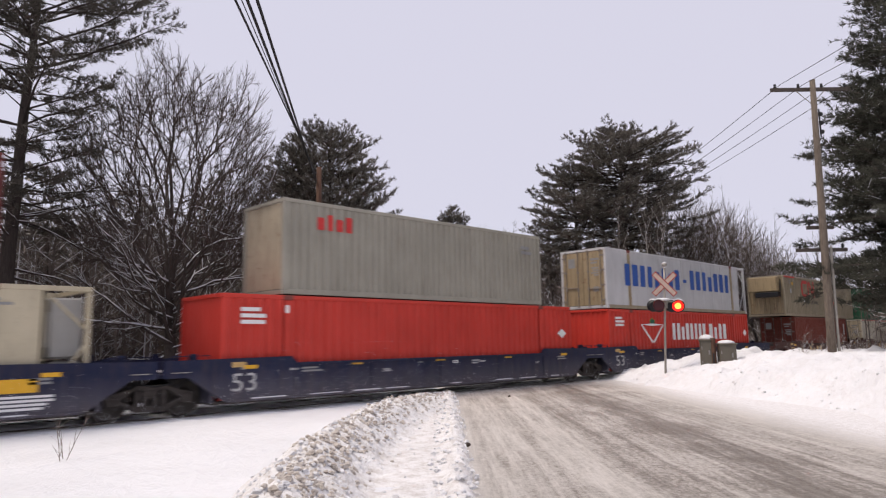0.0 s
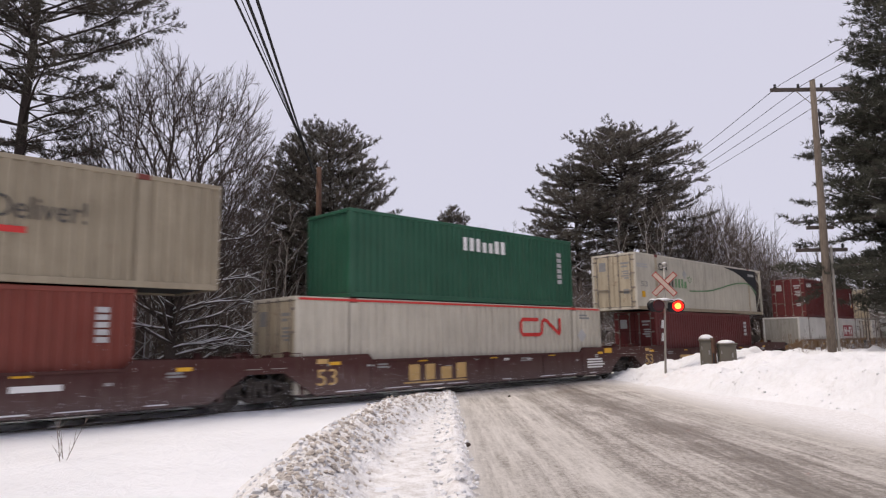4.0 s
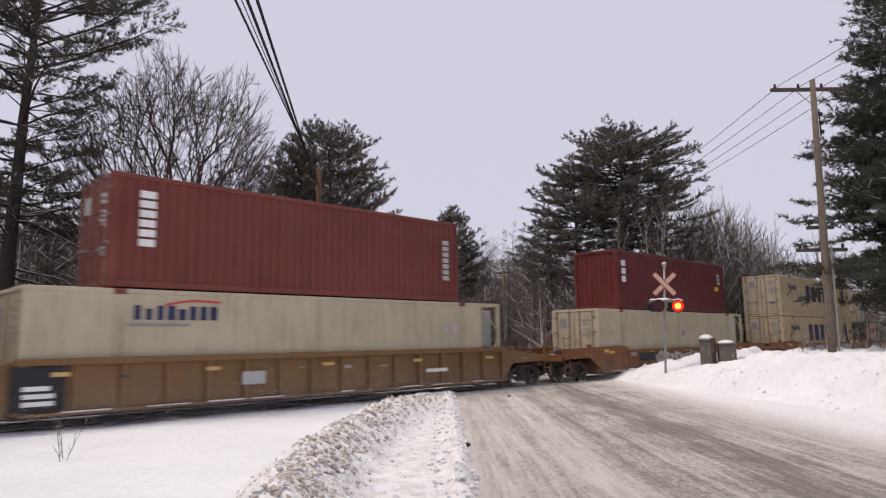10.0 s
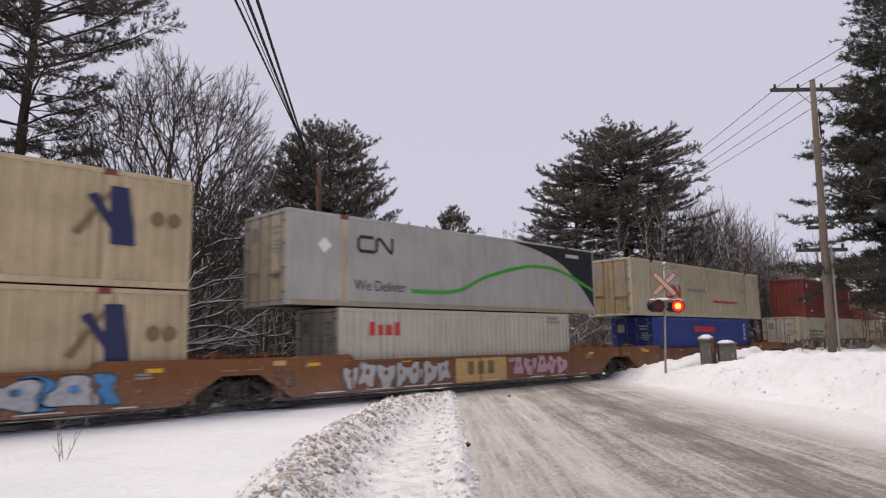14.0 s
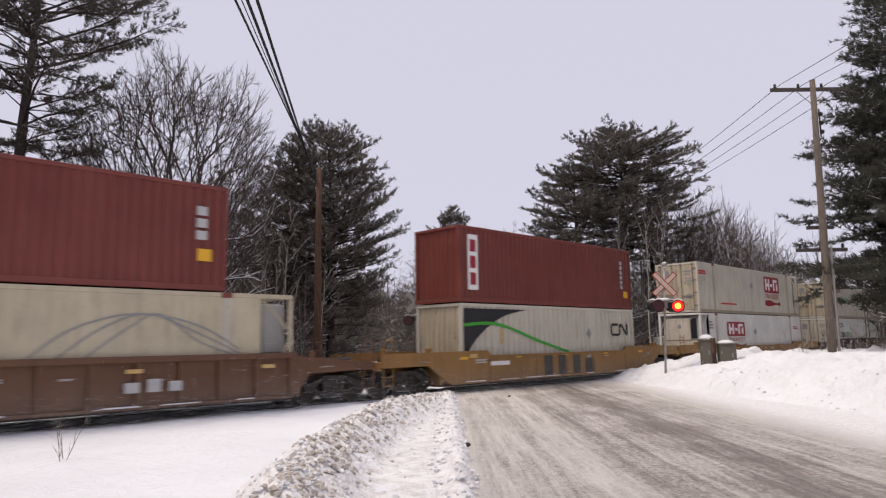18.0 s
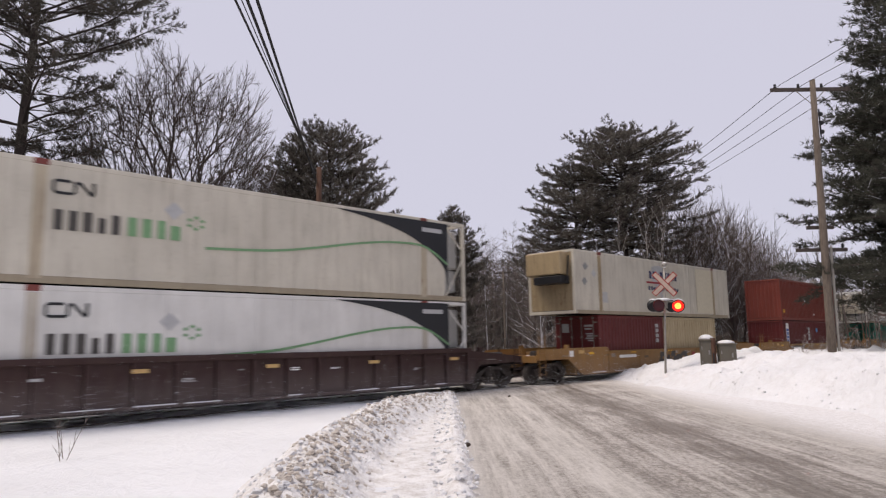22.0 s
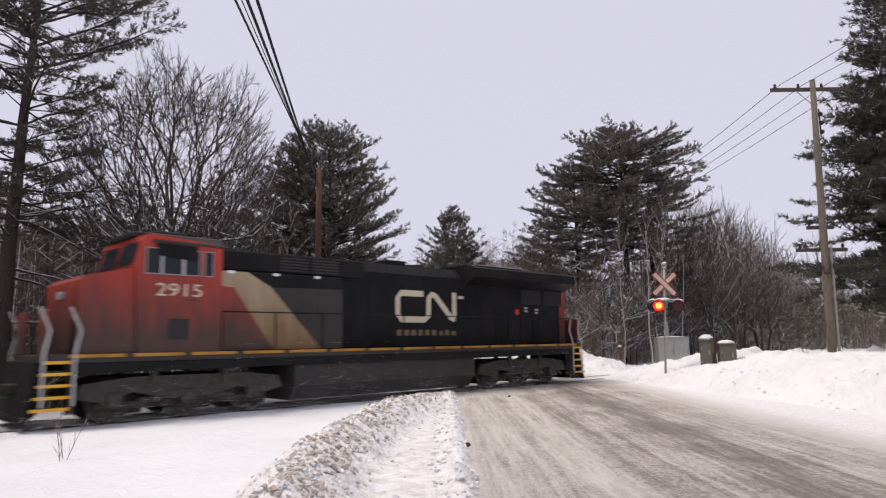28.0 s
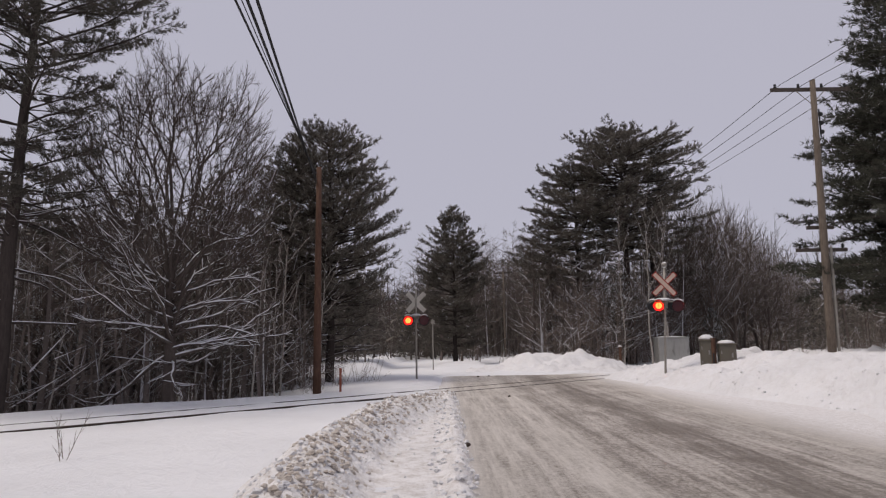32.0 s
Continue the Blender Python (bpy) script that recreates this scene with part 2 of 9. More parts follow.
                fs.append((i * n + k, (i + 1) * n + k, (i + 1) * n + j, i * n + j))
        return self.add(vs, fs)


def mesh_of(name, geo, mat, smooth=False, tidy=True):
    me = bpy.data.meshes.new(name)
    me.from_pydata(geo.v, [], geo.f)
    if tidy and len(geo.f) < 20000:
        bm = bmesh.new()
        bm.from_mesh(me)
        bmesh.ops.recalc_face_normals(bm, faces=bm.faces)
        bm.to_mesh(me)
        bm.free()
    if smooth:
        me.polygons.foreach_set("use_smooth", [True] * len(me.polygons))
    me.materials.append(mat)
    return me


def part(name, geo, mat, parent=None, label="", smooth=False, at=None):
    """Links a Geo, or a ready mesh, as one object under a thing or a part."""
    me = geo if isinstance(geo, bpy.types.Mesh) else mesh_of(name, geo, mat, smooth)
    ob = new(name, me)
    ob.parent = parent
    if at is not None:
        ob.location = at
    if label:
        ob["label"] = label
    return ob


def arrays_mesh(name, verts, faces, mat, smooth=False):
    """A mesh from numpy arrays, all faces with the same number of corners."""
    me = bpy.data.meshes.new(name)
    k = faces.shape[1]
    me.vertices.add(len(verts))
    me.vertices.foreach_set("co", np.ascontiguousarray(verts, dtype=np.float32).ravel())
    me.loops.add(faces.size)
    me.loops.foreach_set("vertex_index", np.ascontiguousarray(faces, dtype=np.int32).ravel())
    me.polygons.add(len(faces))
    me.polygons.foreach_set("loop_start", np.arange(0, faces.size, k, dtype=np.int32))
    me.polygons.foreach_set("loop_total", np.full(len(faces), k, dtype=np.int32))
    if smooth:
        me.polygons.foreach_set("use_smooth", np.ones(len(faces), dtype=bool))
    me.update(calc_edges=True)
    me.materials.append(mat)
    return me


def text_mesh(txt, mat, height, depth=0.006):
    """Letters in the built-in font, lying in the x-z plane, facing -y, with their lower left at the origin. Returns mesh and width."""
    cu = bpy.data.curves.new("lettering", "FONT")
    cu.body, cu.size, cu.extrude = txt, 1.0, 0.0
    tmp = bpy.data.objects.new("lettering", cu)
    me = bpy.data.meshes.new_from_object(tmp)
    bpy.data.objects.remove(tmp)
    co = np.zeros(len(me.vertices) * 3, dtype=np.float32)
    me.vertices.foreach_get("co", co)
    co = co.reshape(-1, 3)
    lo, hi = co.min(0), co.max(0)
    s = height / max(1e-6, hi[1] - lo[1])
    out = np.stack([(co[:, 0] - lo[0]) * s, np.full(len(co), -depth), (co[:, 1] - lo[1]) * s], 1)
    me.vertices.foreach_set("co", out.astype(np.float32).ravel())
    me.materials.clear()
    me.materials.append(mat)
    me.update()
    return me, (hi[0] - lo[0]) * s


def thing(name, label, category, group="", at=(0, 0, 0), kind=""):
    ob = new(name)
    ob.empty_display_size = 0.3
    ob.location = at
    return tagged(ob, label, category, group, kind)


def road_point(u, w, z=0.0):
    """World place of a point u metres along the road from the camera and w metres to its right."""
    s, c = math.sin(YAW), math.cos(YAW)
    return Vector((u * s + w * c, u * c - w * s, z))
# ---- ground ----
def smooth(a, b, t):
    t = min(1.0, max(0.0, (t - a) / (b - a)))
    return t * t * (3 - 2 * t)


def lumps(x, y, s, seed=0.0):
    return noise.noise(Vector((x * s, y * s, seed)))


FOOT = ((4.0, 8.0), (13.0, 8.3), (16.0, 9.6), (19.7, 9.0), (23.7, 8.0), (27.7, 7.6), (32.2, 7.3), (37.0, 8.0))


def along(table, u):
    for (u0, w0), (u1, w1) in zip(table, table[1:]):
        if u <= u1:
            return w0 + (w1 - w0) * max(0.0, (u - u0) / (u1 - u0))
    return table[-1][1]


def ground_z(x, y):
    s, c = math.sin(YAW), math.cos(YAW)
    u, w = x * s + y * c, x * c - y * s
    d = y - TRACK_Y
    z = -0.03 + 0.06 * lumps(x, y, 0.35) + 0.04 * lumps(x * 0.6, y * 1.4, 1.1, 4) + 0.02 * lumps(x * 0.7, y * 1.8, 2.6, 8)
    if d > 3.0:
        z += smooth(13, 19, x) * 0.1
        z -= 0.55 * smooth(3.4, 6.5, d) * (1 - smooth(13.5, 18, x))
        z += 0.12 * lumps(x, y, 0.2, 9)
        # low ridges along the side lane beyond the crossing
        z += 0.75 * smooth(40, 43, u) * (1 - smooth(47, 60, u)) * smooth(-1.2, 0.2, w) * (1 - smooth(2.2, 3.2, w)) * 0.4
        z += 0.5 * smooth(-3.6, -5.0, w) * smooth(34, 40, u) * smooth(15, 19, x)
    if abs(d) < 3.2:
        bed = -0.075 + 0.025 * lumps(x, y, 2.2, 2)
        if abs(d) < 0.62:
            bed = -0.025 + 0.02 * lumps(x, y, 2.0, 3)
        if d > 0.55:
            bed = -0.018 + 0.03 * lumps(x * 0.5, y, 1.6, 6) + 0.02 * lumps(x, y, 3.5, 6)
        if d < -0.72:
            bed = -0.040 + 0.035 * lumps(x * 0.4, y, 1.5, 12) + 0.02 * lumps(x, y, 4.0, 13)
        k = 1 - smooth(1.3, 3.0, abs(d))
        z = z * (1 - k) + bed * k
    # the road's bed, under its surface
    k = smooth(-0.5, 0.1, w) * (1 - smooth(9.0, 10.0, w)) * (1 - smooth(35.5, 37, u))
    z = z * (1 - k) - 0.16 * k
    # the snow bank's body beside the road and the level behind it
    foot = along(FOOT, u)
    if d < -2.0 and u > -30:
        z += 0.55 * smooth(foot + 1.6, foot + 4.0, w) * (1 - smooth(-5.5, -2.6, d)) * smooth(4, 12, u)
    return z


def graded(fine, lo, hi, far):
    out = list(np.arange(lo, hi + 1e-6, fine))
    step, a, b = fine, lo, hi
    while b < far:
        step *= 1.35
        a, b = a - step, b + step
        out = [a] + out + [b]
    return out


def build_ground():
    us, ws = graded(0.30, 2.0, 46.0, 2600), graded(0.30, -20.0, 16.0, 2600)
    nu, nw = len(us), len(ws)
    verts = []
    for u in us:
        for w in ws:
            p = road_point(u, w)
            near = abs(u) < 200 and abs(w) < 200
            verts.append((p.x, p.y, ground_z(p.x, p.y) if near else -0.4))
    i = np.arange(nu - 1)[:, None] * nw + np.arange(nw - 1)[None, :]
    faces = np.stack([i, i + nw, i + nw + 1, i + 1], -1).reshape(-1, 4)
    me = arrays_mesh("ground", np.array(verts), faces, M["snow"], True)
    return tagged(new("ground", me), "wind-packed fresh snow covering the ground", "snow ground", kind="structure")


build_ground()


# ---- road, in its own axes: x to its right, y along it ----
def wide_of(n, l, fac, a, b):
    """Maps a stretch of metres to 0..1."""
    r = n.new("ShaderNodeMapRange")
    l.new(fac, r.inputs[0])
    r.inputs[1].default_value, r.inputs[2].default_value = a, b
    return r.outputs[0]


def road_mat():
    m, n, l, b = shader("slushy_road", 0.55, 0, 0.4)
    vec = coords(n, l)
    sp = n.new("ShaderNodeSeparateXYZ")
    l.new(vec, sp.inputs[0])
    run = noise_tex(n, l, coords(n, l, (4.2, 0.20, 1)), 1.3, 10, 0.72)
    fine = noise_tex(n, l, coords(n, l, (2.6, 1.3, 1)), 4.6, 12, 0.85)
    blot = noise_tex(n, l, coords(n, l, (0.9, 0.6, 1)), 0.9, 8, 0.68)

    def band(centre, width, amount):
        a = n.new("ShaderNodeMath")
        a.operation = "SUBTRACT"
        l.new(sp.outputs[0], a.inputs[0])
        a.inputs[1].default_value = centre
        q = n.new("ShaderNodeMath")
        q.operation = "ABSOLUTE"
        l.new(a.outputs[0], q.inputs[0])
        return ramp(n, l, wide_of(n, l, q.outputs[0], 0.0, width), 0.0, 1.0, (amount,) * 3 + (1,), (0, 0, 0, 1))

    tracks = None
    for centre, width, amount in ((1.62, 0.30, 0.14), (2.8, 0.45, 0.22), (3.25, 0.14, 0.14), (4.5, 1.0, 0.26), (4.85, 0.16, 0.16), (4.3, 2.2, 0.20), (5.3, 0.13, 0.14), (6.0, 0.7, 0.16)):
        t = band(centre, width, amount)
        tracks = t if tracks is None else blend(n, l, 1.0, tracks, t, "ADD")
    wet = blend(n, l, 1.0, tracks, ramp(n, l, run, 0.32, 0.70, (0.0,) * 3 + (1,), (0.55,) * 3 + (1,)), "ADD")
    wet = blend(n, l, 0.9, wet, ramp(n, l, fine, 0.36, 0.64), "SOFT_LIGHT")
    wet = blend(n, l, 0.35, wet, ramp(n, l, blot, 0.36, 0.64), "OVERLAY")
    grit = noise_tex(n, l, vec, 13.0, 12, 0.9)
    wet = blend(n, l, 0.75, wet, ramp(n, l, grit, 0.38, 0.62), "OVERLAY")
    edge = blend(n, l, 1.0, ramp(n, l, sp.outputs[0], 0.0, 1.0, (0.8, 0.8, 0.8, 1), (0, 0, 0, 1)),
                 ramp(n, l, wide_of(n, l, sp.outputs[0], 5.6, 8.4), 0.0, 1.0), "ADD")
    edge = blend(n, l, 1.0, edge, band(2.12, 0.10, 0.42), "ADD")
    snowy = blend(n, l, 0.8, edge, blend(n, l, 0.5, run, fine), "LINEAR_LIGHT")
    col = blend(n, l, ramp(n, l, wet, 0.0, 0.80), (0.62, 0.585, 0.545), (0.15, 0.126, 0.104))
    col = blend(n, l, ramp(n, l, snowy, 0.40, 0.95), col, blend(n, l, ramp(n, l, fine, 0.38, 0.60), (0.62, 0.60, 0.59), (0.82, 0.81, 0.82)))
    l.new(col, b.inputs["Base Color"])
    l.new(ramp(n, l, wet, 0.3, 0.9, (0.75,) * 3 + (1,), (0.42,) * 3 + (1,)), b.inputs["Roughness"])
    bumped(n, l, b, blend(n, l, 0.5, fine, grit), 1.0, 0.04)
    return m


def build_road():
    us = list(np.arange(-30, 2, 2.0)) + list(np.arange(2, 37.01, 0.22))
    ws = np.arange(-0.6, 10.41, 0.22)
    verts = []
    for u in us:
        for w in ws:
            z = 0.018 * lumps(w * 3, u * 0.5, 1.0, 7) + 0.012 * lumps(w, u, 3.0, 5)
            z -= 0.16 * smooth(0.1, -0.6, w) + 0.0
            p = road_point(u, w)
            d = abs(p.y - TRACK_Y)
            # flangeways beside the rails
            z = z * smooth(0.9, 1.6, d) - 0.012 * (1 - smooth(0.9, 1.6, d))
            verts.append((w, u, z - 0.004))
    nu, nw = len(us), len(ws)
    i = np.arange(nu - 1)[:, None] * nw + np.arange(nw - 1)[None, :]
    faces = np.stack([i, i + 1, i + nw + 1, i + nw], -1).reshape(-1, 4)
    ob = new("road", arrays_mesh("road", np.array(verts), faces, road_mat(), True))
    ob.rotation_euler = (0, 0, -YAW)
    return tagged(ob, "road of packed snow and slush with dark wheel tracks", "road", kind="structure")


build_road()


# ---- plowed snow banks ----
CREST = ((4.0, -1.30), (7.0, -1.62), (9.3, -1.85), (12.3, -1.72), (15.3, -1.48), (18.2, -1.0), (20.5, -0.6), (23.0, -0.2), (25.0, 0.0))


def left_bank_z(u, w):
    c = along(CREST, u)
    h = 0.52 * (1 - smooth(15, 24, u) * 0.62) * smooth(26.5, 21, u)
    left = 0.35 * smooth(c - 1.5, c - 0.5, w) + 0.65 * smooth(c - 0.75, c + 0.02, w)
    right = 1 - smooth(c + 0.05, c + 1.0, w) * 0.88
    z = h * left * right
    # rubble left by the plough's edge
    z += 0.07 * smooth(-0.15, 0.15, w) * (1 - smooth(0.3, 0.55, w)) * smooth(25, 21, u)
    rough = smooth(c - 0.8, c - 0.2, w) * (1 - smooth(c + 0.6, c + 1.0, w) * 0.8) + 0.55 * smooth(-0.2, 0.1, w) * (1 - smooth(0.3, 0.5, w))
    z += rough * (0.08 * lumps(u, w, 1.7, 1) + 0.06 * lumps(u, w, 4.3, 2) + 0.06 * lumps(u, w, 10.0, 3) + 0.045 * lumps(u, w, 21.0, 4)) * smooth(26, 21, u)
    return z - 0.05 - 0.2 * (1 - smooth(c - 1.1, c - 0.6, w)) - 0.2 * smooth(0.3, 0.6, w)


def right_bank_z(u, w):
    f = along(FOOT, u)
    top = 0.50 + 0.70 * smooth(8.5, 12.5, w) + 0.08 * smooth(24, 15, u)
    z = top * smooth(f - 0.1, f + 1.7, w)
    z *= smooth(36.0, 30.5, u)
    z += smooth(f - 0.2, f + 1.0, w) * (0.20 * lumps(u, w, 0.7, 11) + 0.17 * lumps(u, w, 1.9, 12) + 0.11 * lumps(u, w, 4.5, 13) + 0.06 * lumps(u, w, 8.0, 14))
    return z - 0.06


def far_bank_z(u, w):
    ridge = (0.66 + 0.40 * lumps(u, w, 0.55, 31)) * smooth(3.2, 5.4, w) * (1 - smooth(8.6, 11.5, w)) + 0.36 * smooth(0.6, 1.8, w) * (1 - smooth(9.5, 12.0, w))
    z = ridge * smooth(37.0, 41.5, u) * (1 - smooth(42.5, 49.0, u))
    z += (0.25 * lumps(u, w, 0.8, 21) + 0.18 * lumps(u, w, 2.2, 22) + 0.12 * lumps(u, w, 4.6, 23)) * smooth(37, 39, u)
    return z - 0.12


def sheet(name, label, fn, u0, u1, w0, w1, step, mat):
    us, ws = np.arange(u0, u1, step), np.arange(w0, w1, step)
    verts = []
    for u in us:
        for w in ws:
            rim = min(u - u0, u1 - u, w - w0, w1 - w)
            z = fn(u, w) - 0.35 * (1 - smooth(0.0, 0.6, rim))
            verts.append((*road_point(u, w)[:2], z))
    nw = len(ws)
    i = np.arange(len(us) - 1)[:, None] * nw + np.arange(nw - 1)[None, :]
    faces = np.stack([i, i + nw, i + nw + 1, i + 1], -1).reshape(-1, 4)
    ob = new(name, arrays_mesh(name, np.array(verts), faces, mat, True))
    return tagged(ob, label, "snow bank", "plowed snow banks")


sheet("snow_bank", "low plowed snow bank of dirty crusted lumps beside the road", left_bank_z, 3.0, 27.0, -4.2, 0.75, 0.065, M["snow_dirty"])
sheet("snow_bank", "high plowed bank of clean white snow along the road", right_bank_z, 3.0, 37.5, 6.6, 21.0, 0.125, M["snow_bank"])
sheet("snow_bank", "rounded heap of plowed snow beyond the rail crossing", far_bank_z, 36.5, 51.0, -0.5, 13.0, 0.15, M["snow_bank"])


def build_lumps():
    """Loose frozen lumps on the near bank and along the road's edges."""
    rng = random.Random(5)
    geo, white, pale = Geo(), Geo(), Geo()
    for i in range(11000):
        u = 4.5 + 19 * rng.random() ** 1.4
        c = along(CREST, u)
        brown = rng.random() < 0.52
        w = rng.gauss(c + 0.22, 0.24) if brown else (rng.gauss(c - 0.15, 0.55) if rng.random() < 0.7 else rng.uniform(-0.25, 0.45))
        if not c - 1.1 < w < 0.6:
            continue
        heap = geo if brown else pale
        r = 0.007 + 0.045 * rng.random() ** 5
        p = road_point(u, w, left_bank_z(u, w) + r * 0.2)
        if r < 0.02:
            vs = [(p.x + r * rng.uniform(0.7, 1.4) * math.cos(a * 1.257), p.y + r * rng.uniform(0.7, 1.4) * math.sin(a * 1.257), p.z + r * rng.uniform(-0.3, 0.3)) for a in range(5)] + [(p.x, p.y, p.z + r * 0.9)]
            heap.add(vs, [(a, (a + 1) % 5, 5) for a in range(5)])
            continue
        vs = [(p.x, p.y, p.z - r * 0.7)]
        for ring, (zz, k) in enumerate(((-0.3, 0.85), (0.25, 0.95), (0.62, 0.6))):
            for a in range(6):
                t = 2 * math.pi * (a + 0.5 * ring) / 6
                q = r * k * rng.uniform(0.55, 1.35)
                vs.append((p.x + q * math.cos(t), p.y + q * math.sin(t), p.z + r * (zz + rng.uniform(-0.12, 0.12))))
        vs.append((p.x, p.y, p.z + r * rng.uniform(0.7, 0.85)))
        fs = [(0, 1 + (a + 1) % 6, 1 + a) for a in range(6)] + [(19, 13 + a, 13 + (a + 1) % 6) for a in range(6)]
        for g0 in (1, 7):
            fs += [(g0 + a, g0 + (a + 1) % 6, g0 + 6 + (a + 1) % 6, g0 + 6 + a) for a in range(6)]
        heap.add(vs, fs)
    for i in range(420):
        u = 9 + 22 * rng.random()
        f = along(FOOT, u)
        w = f - 0.2 + 2.6 * rng.random()
        r = 0.015 + 0.06 * rng.random() ** 3.0
        p = road_point(u, w, right_bank_z(u, w))
        vs = [(p.x + r * rng.uniform(0.6, 1.1) * math.cos(a * 1.047), p.y + r * rng.uniform(0.6, 1.1) * math.sin(a * 1.047), p.z + r * rng.uniform(-0.2, 0.3)) for a in range(6)]
        vs += [(p.x, p.y, p.z + r * 0.75), (p.x, p.y, p.z - r)]
        white.add(vs, [(a, (a + 1) % 6, 6) for a in range(6)] + [((a + 1) % 6, a, 7) for a in range(6)])
    tagged(new("snow_lumps", mesh_of("snow_lumps", white, M["snow_bank"], True, False)), "clean lumps of snow rolled down the bank", "snow lumps", kind="stuff")
    tagged(new("snow_lumps", mesh_of("snow_lumps", pale, M["snow_bank"], False, False)), "white crumbs of snow over the low bank", "snow lumps", kind="stuff")
    ob = new("snow_lumps", mesh_of("snow_lumps", geo, M["snow_chunk"], False, False))
    tagged(ob, "frozen lumps of dirty snow strewn over the bank", "snow lumps", kind="stuff")
    clods = ((11.94, 0.37, 0.055), (22.5, 2.1, 0.045), (35.2, 1.7, 0.06), (35.8, 2.3, 0.05))
    for u, w, r in clods:
        g = Geo().ball((0, 0, 0), r, 7, 5, 0.7)
        g.v = [(x * (1 + 0.35 * lumps(x * 30, y * 30, 1, z)), y * (1 + 0.3 * lumps(y * 40, z * 30, 1, 2)), z) for x, y, z in g.v]
        ob = part("clod", g, M["rail_side"], None)
        p = road_point(u, w)
        ob.location = (p.x, p.y, max(0.0, left_bank_z(u, w) if w < 0.6 else 0.0) + r * 0.4)
        tagged(ob, "dark frozen clod of dirt lying on the road", "clod", "clods on the road")


build_lumps()


# ---- track ----
def build_track():
    prof = [(-0.072, -0.17), (0.072, -0.17), (0.072, -0.155), (0.012, -0.135), (0.012, -0.045), (0.036, -0.035), (0.036, -0.006),
            (0.028, 0.0), (-0.028, 0.0), (-0.036, -0.006), (-0.036, -0.035), (-0.012, -0.045), (-0.012, -0.135), (-0.072, -0.155)]
    for off, which in ((-0.7535, "nearer"), (0.7535, "farther")):
        rail = thing("rail", "rusty steel rail with a polished head, half buried in snow", "rail", "rails of the track", (0, TRACK_Y + off, 0))
        part("rail_web", Geo().slab([(y, z - 0.004) for y, z in prof], "x", -160, 420), M["rail_side"], rail)
        part("rail_head", Geo().slab([(-0.027, -0.004), (0.027, -0.004), (0.024, 0.001), (-0.024, 0.001)], "x", -160, 420), M["steel"], rail, "polished running surface")
    # timbers whose ends show through the snow
    g = Geo().box(-0.115, 0.115, -1.3, 1.3, -0.33, -0.165, 0.015)
    tie = mesh_of("sleeper", g, M["wood_brown"])
    for i in range(110):
        x = -12 + i * 0.53
        ob = new("sleeper", tie)
        ob.location = (x, TRACK_Y, 0.0)
        tagged(ob, "dark wooden railway sleeper buried in snow", "sleeper", "sleepers of the track")


build_track()
# ---- the train ----
ROLLING = []   # (thing, place along the train at 0 s, height)
WHEELS = []    # (wheelset, place of its vehicle, radius, rest pose)


def rides(ob, q, z=0.0):
    ob.location = (q, TRACK_Y, z)
    ROLLING.append((ob, q, z))
    return ob


P = {}
P["grey"] = paint("grey_container_paint", (0.30, 0.285, 0.235), 0.42)
P["lightgrey"] = paint("light_grey_container_paint", (0.35, 0.345, 0.325), 0.32)
P["white"] = paint("white_container_paint", (0.52, 0.485, 0.405), 0.48, dirt=(0.16, 0.12, 0.085))
P["clean_white"] = paint("clean_white_container_paint", (0.62, 0.61, 0.58), 0.22, dirt=(0.20, 0.17, 0.14))
P["pale"] = paint("pale_blue_white_paint", (0.48, 0.48, 0.485), 0.25, dirt=(0.2, 0.18, 0.16))
P["cream"] = paint("cream_container_paint", (0.45, 0.395, 0.28), 0.5, dirt=(0.16, 0.12, 0.085))
P["yanke"] = paint("tan_container_paint", (0.46, 0.375, 0.235), 0.6, dirt=(0.16, 0.10, 0.055), rust=0.22)
P["ochre"] = paint("stained_cream_paint", (0.33, 0.25, 0.14), 0.7)
P["khaki"] = paint("khaki_grey_paint", (0.295, 0.250, 0.175), 0.55, dirt=(0.12, 0.085, 0.055), rust=0.15)
P["red"] = paint("bright_red_container_paint", (0.52, 0.030, 0.016), 0.2)
P["oxide"] = paint("oxide_red_container_paint", (0.158, 0.030, 0.021), 0.36)
P["maroon"] = paint("maroon_container_paint", (0.115, 0.014, 0.014), 0.28)
P["brick"] = paint("brick_red_container_paint", (0.185, 0.036, 0.022), 0.3)
P["green"] = paint("dark_green_container_paint", (0.012, 0.085, 0.045), 0.25)
P["teal"] = paint("teal_container_paint", (0.02, 0.20, 0.145), 0.25)
P["blue"] = paint("blue_container_paint", (0.022, 0.052, 0.26), 0.2)
P["car_blue"] = paint("dark_blue_wagon_paint", (0.008, 0.012, 0.042), 0.5, 0.6, spec=0.2)
P["car_maroon"] = paint("maroon_wagon_paint", (0.058, 0.017, 0.015), 0.5, 0.6, spec=0.2)
P["car_yellow"] = paint("dirty_yellow_wagon_paint", (0.258, 0.138, 0.042), 0.75, dirt=(0.12, 0.088, 0.065), rust=0.35, spec=0.25)
P["car_ochre"] = paint("ochre_wagon_paint", (0.190, 0.105, 0.042), 0.8, dirt=(0.105, 0.078, 0.060), rust=0.5, spec=0.2)
P["car_rust"] = paint("rusty_brown_wagon_paint", (0.125, 0.062, 0.034), 0.7, dirt=(0.075, 0.045, 0.033), rust=0.7, spec=0.2)
P["car_brown"] = paint("orange_brown_wagon_paint", (0.190, 0.074, 0.026), 0.7, dirt=(0.075, 0.048, 0.035), rust=0.8, spec=0.2)
P["car_dark"] = paint("dark_brown_wagon_paint", (0.040, 0.019, 0.017), 0.5, 0.6, spec=0.2)
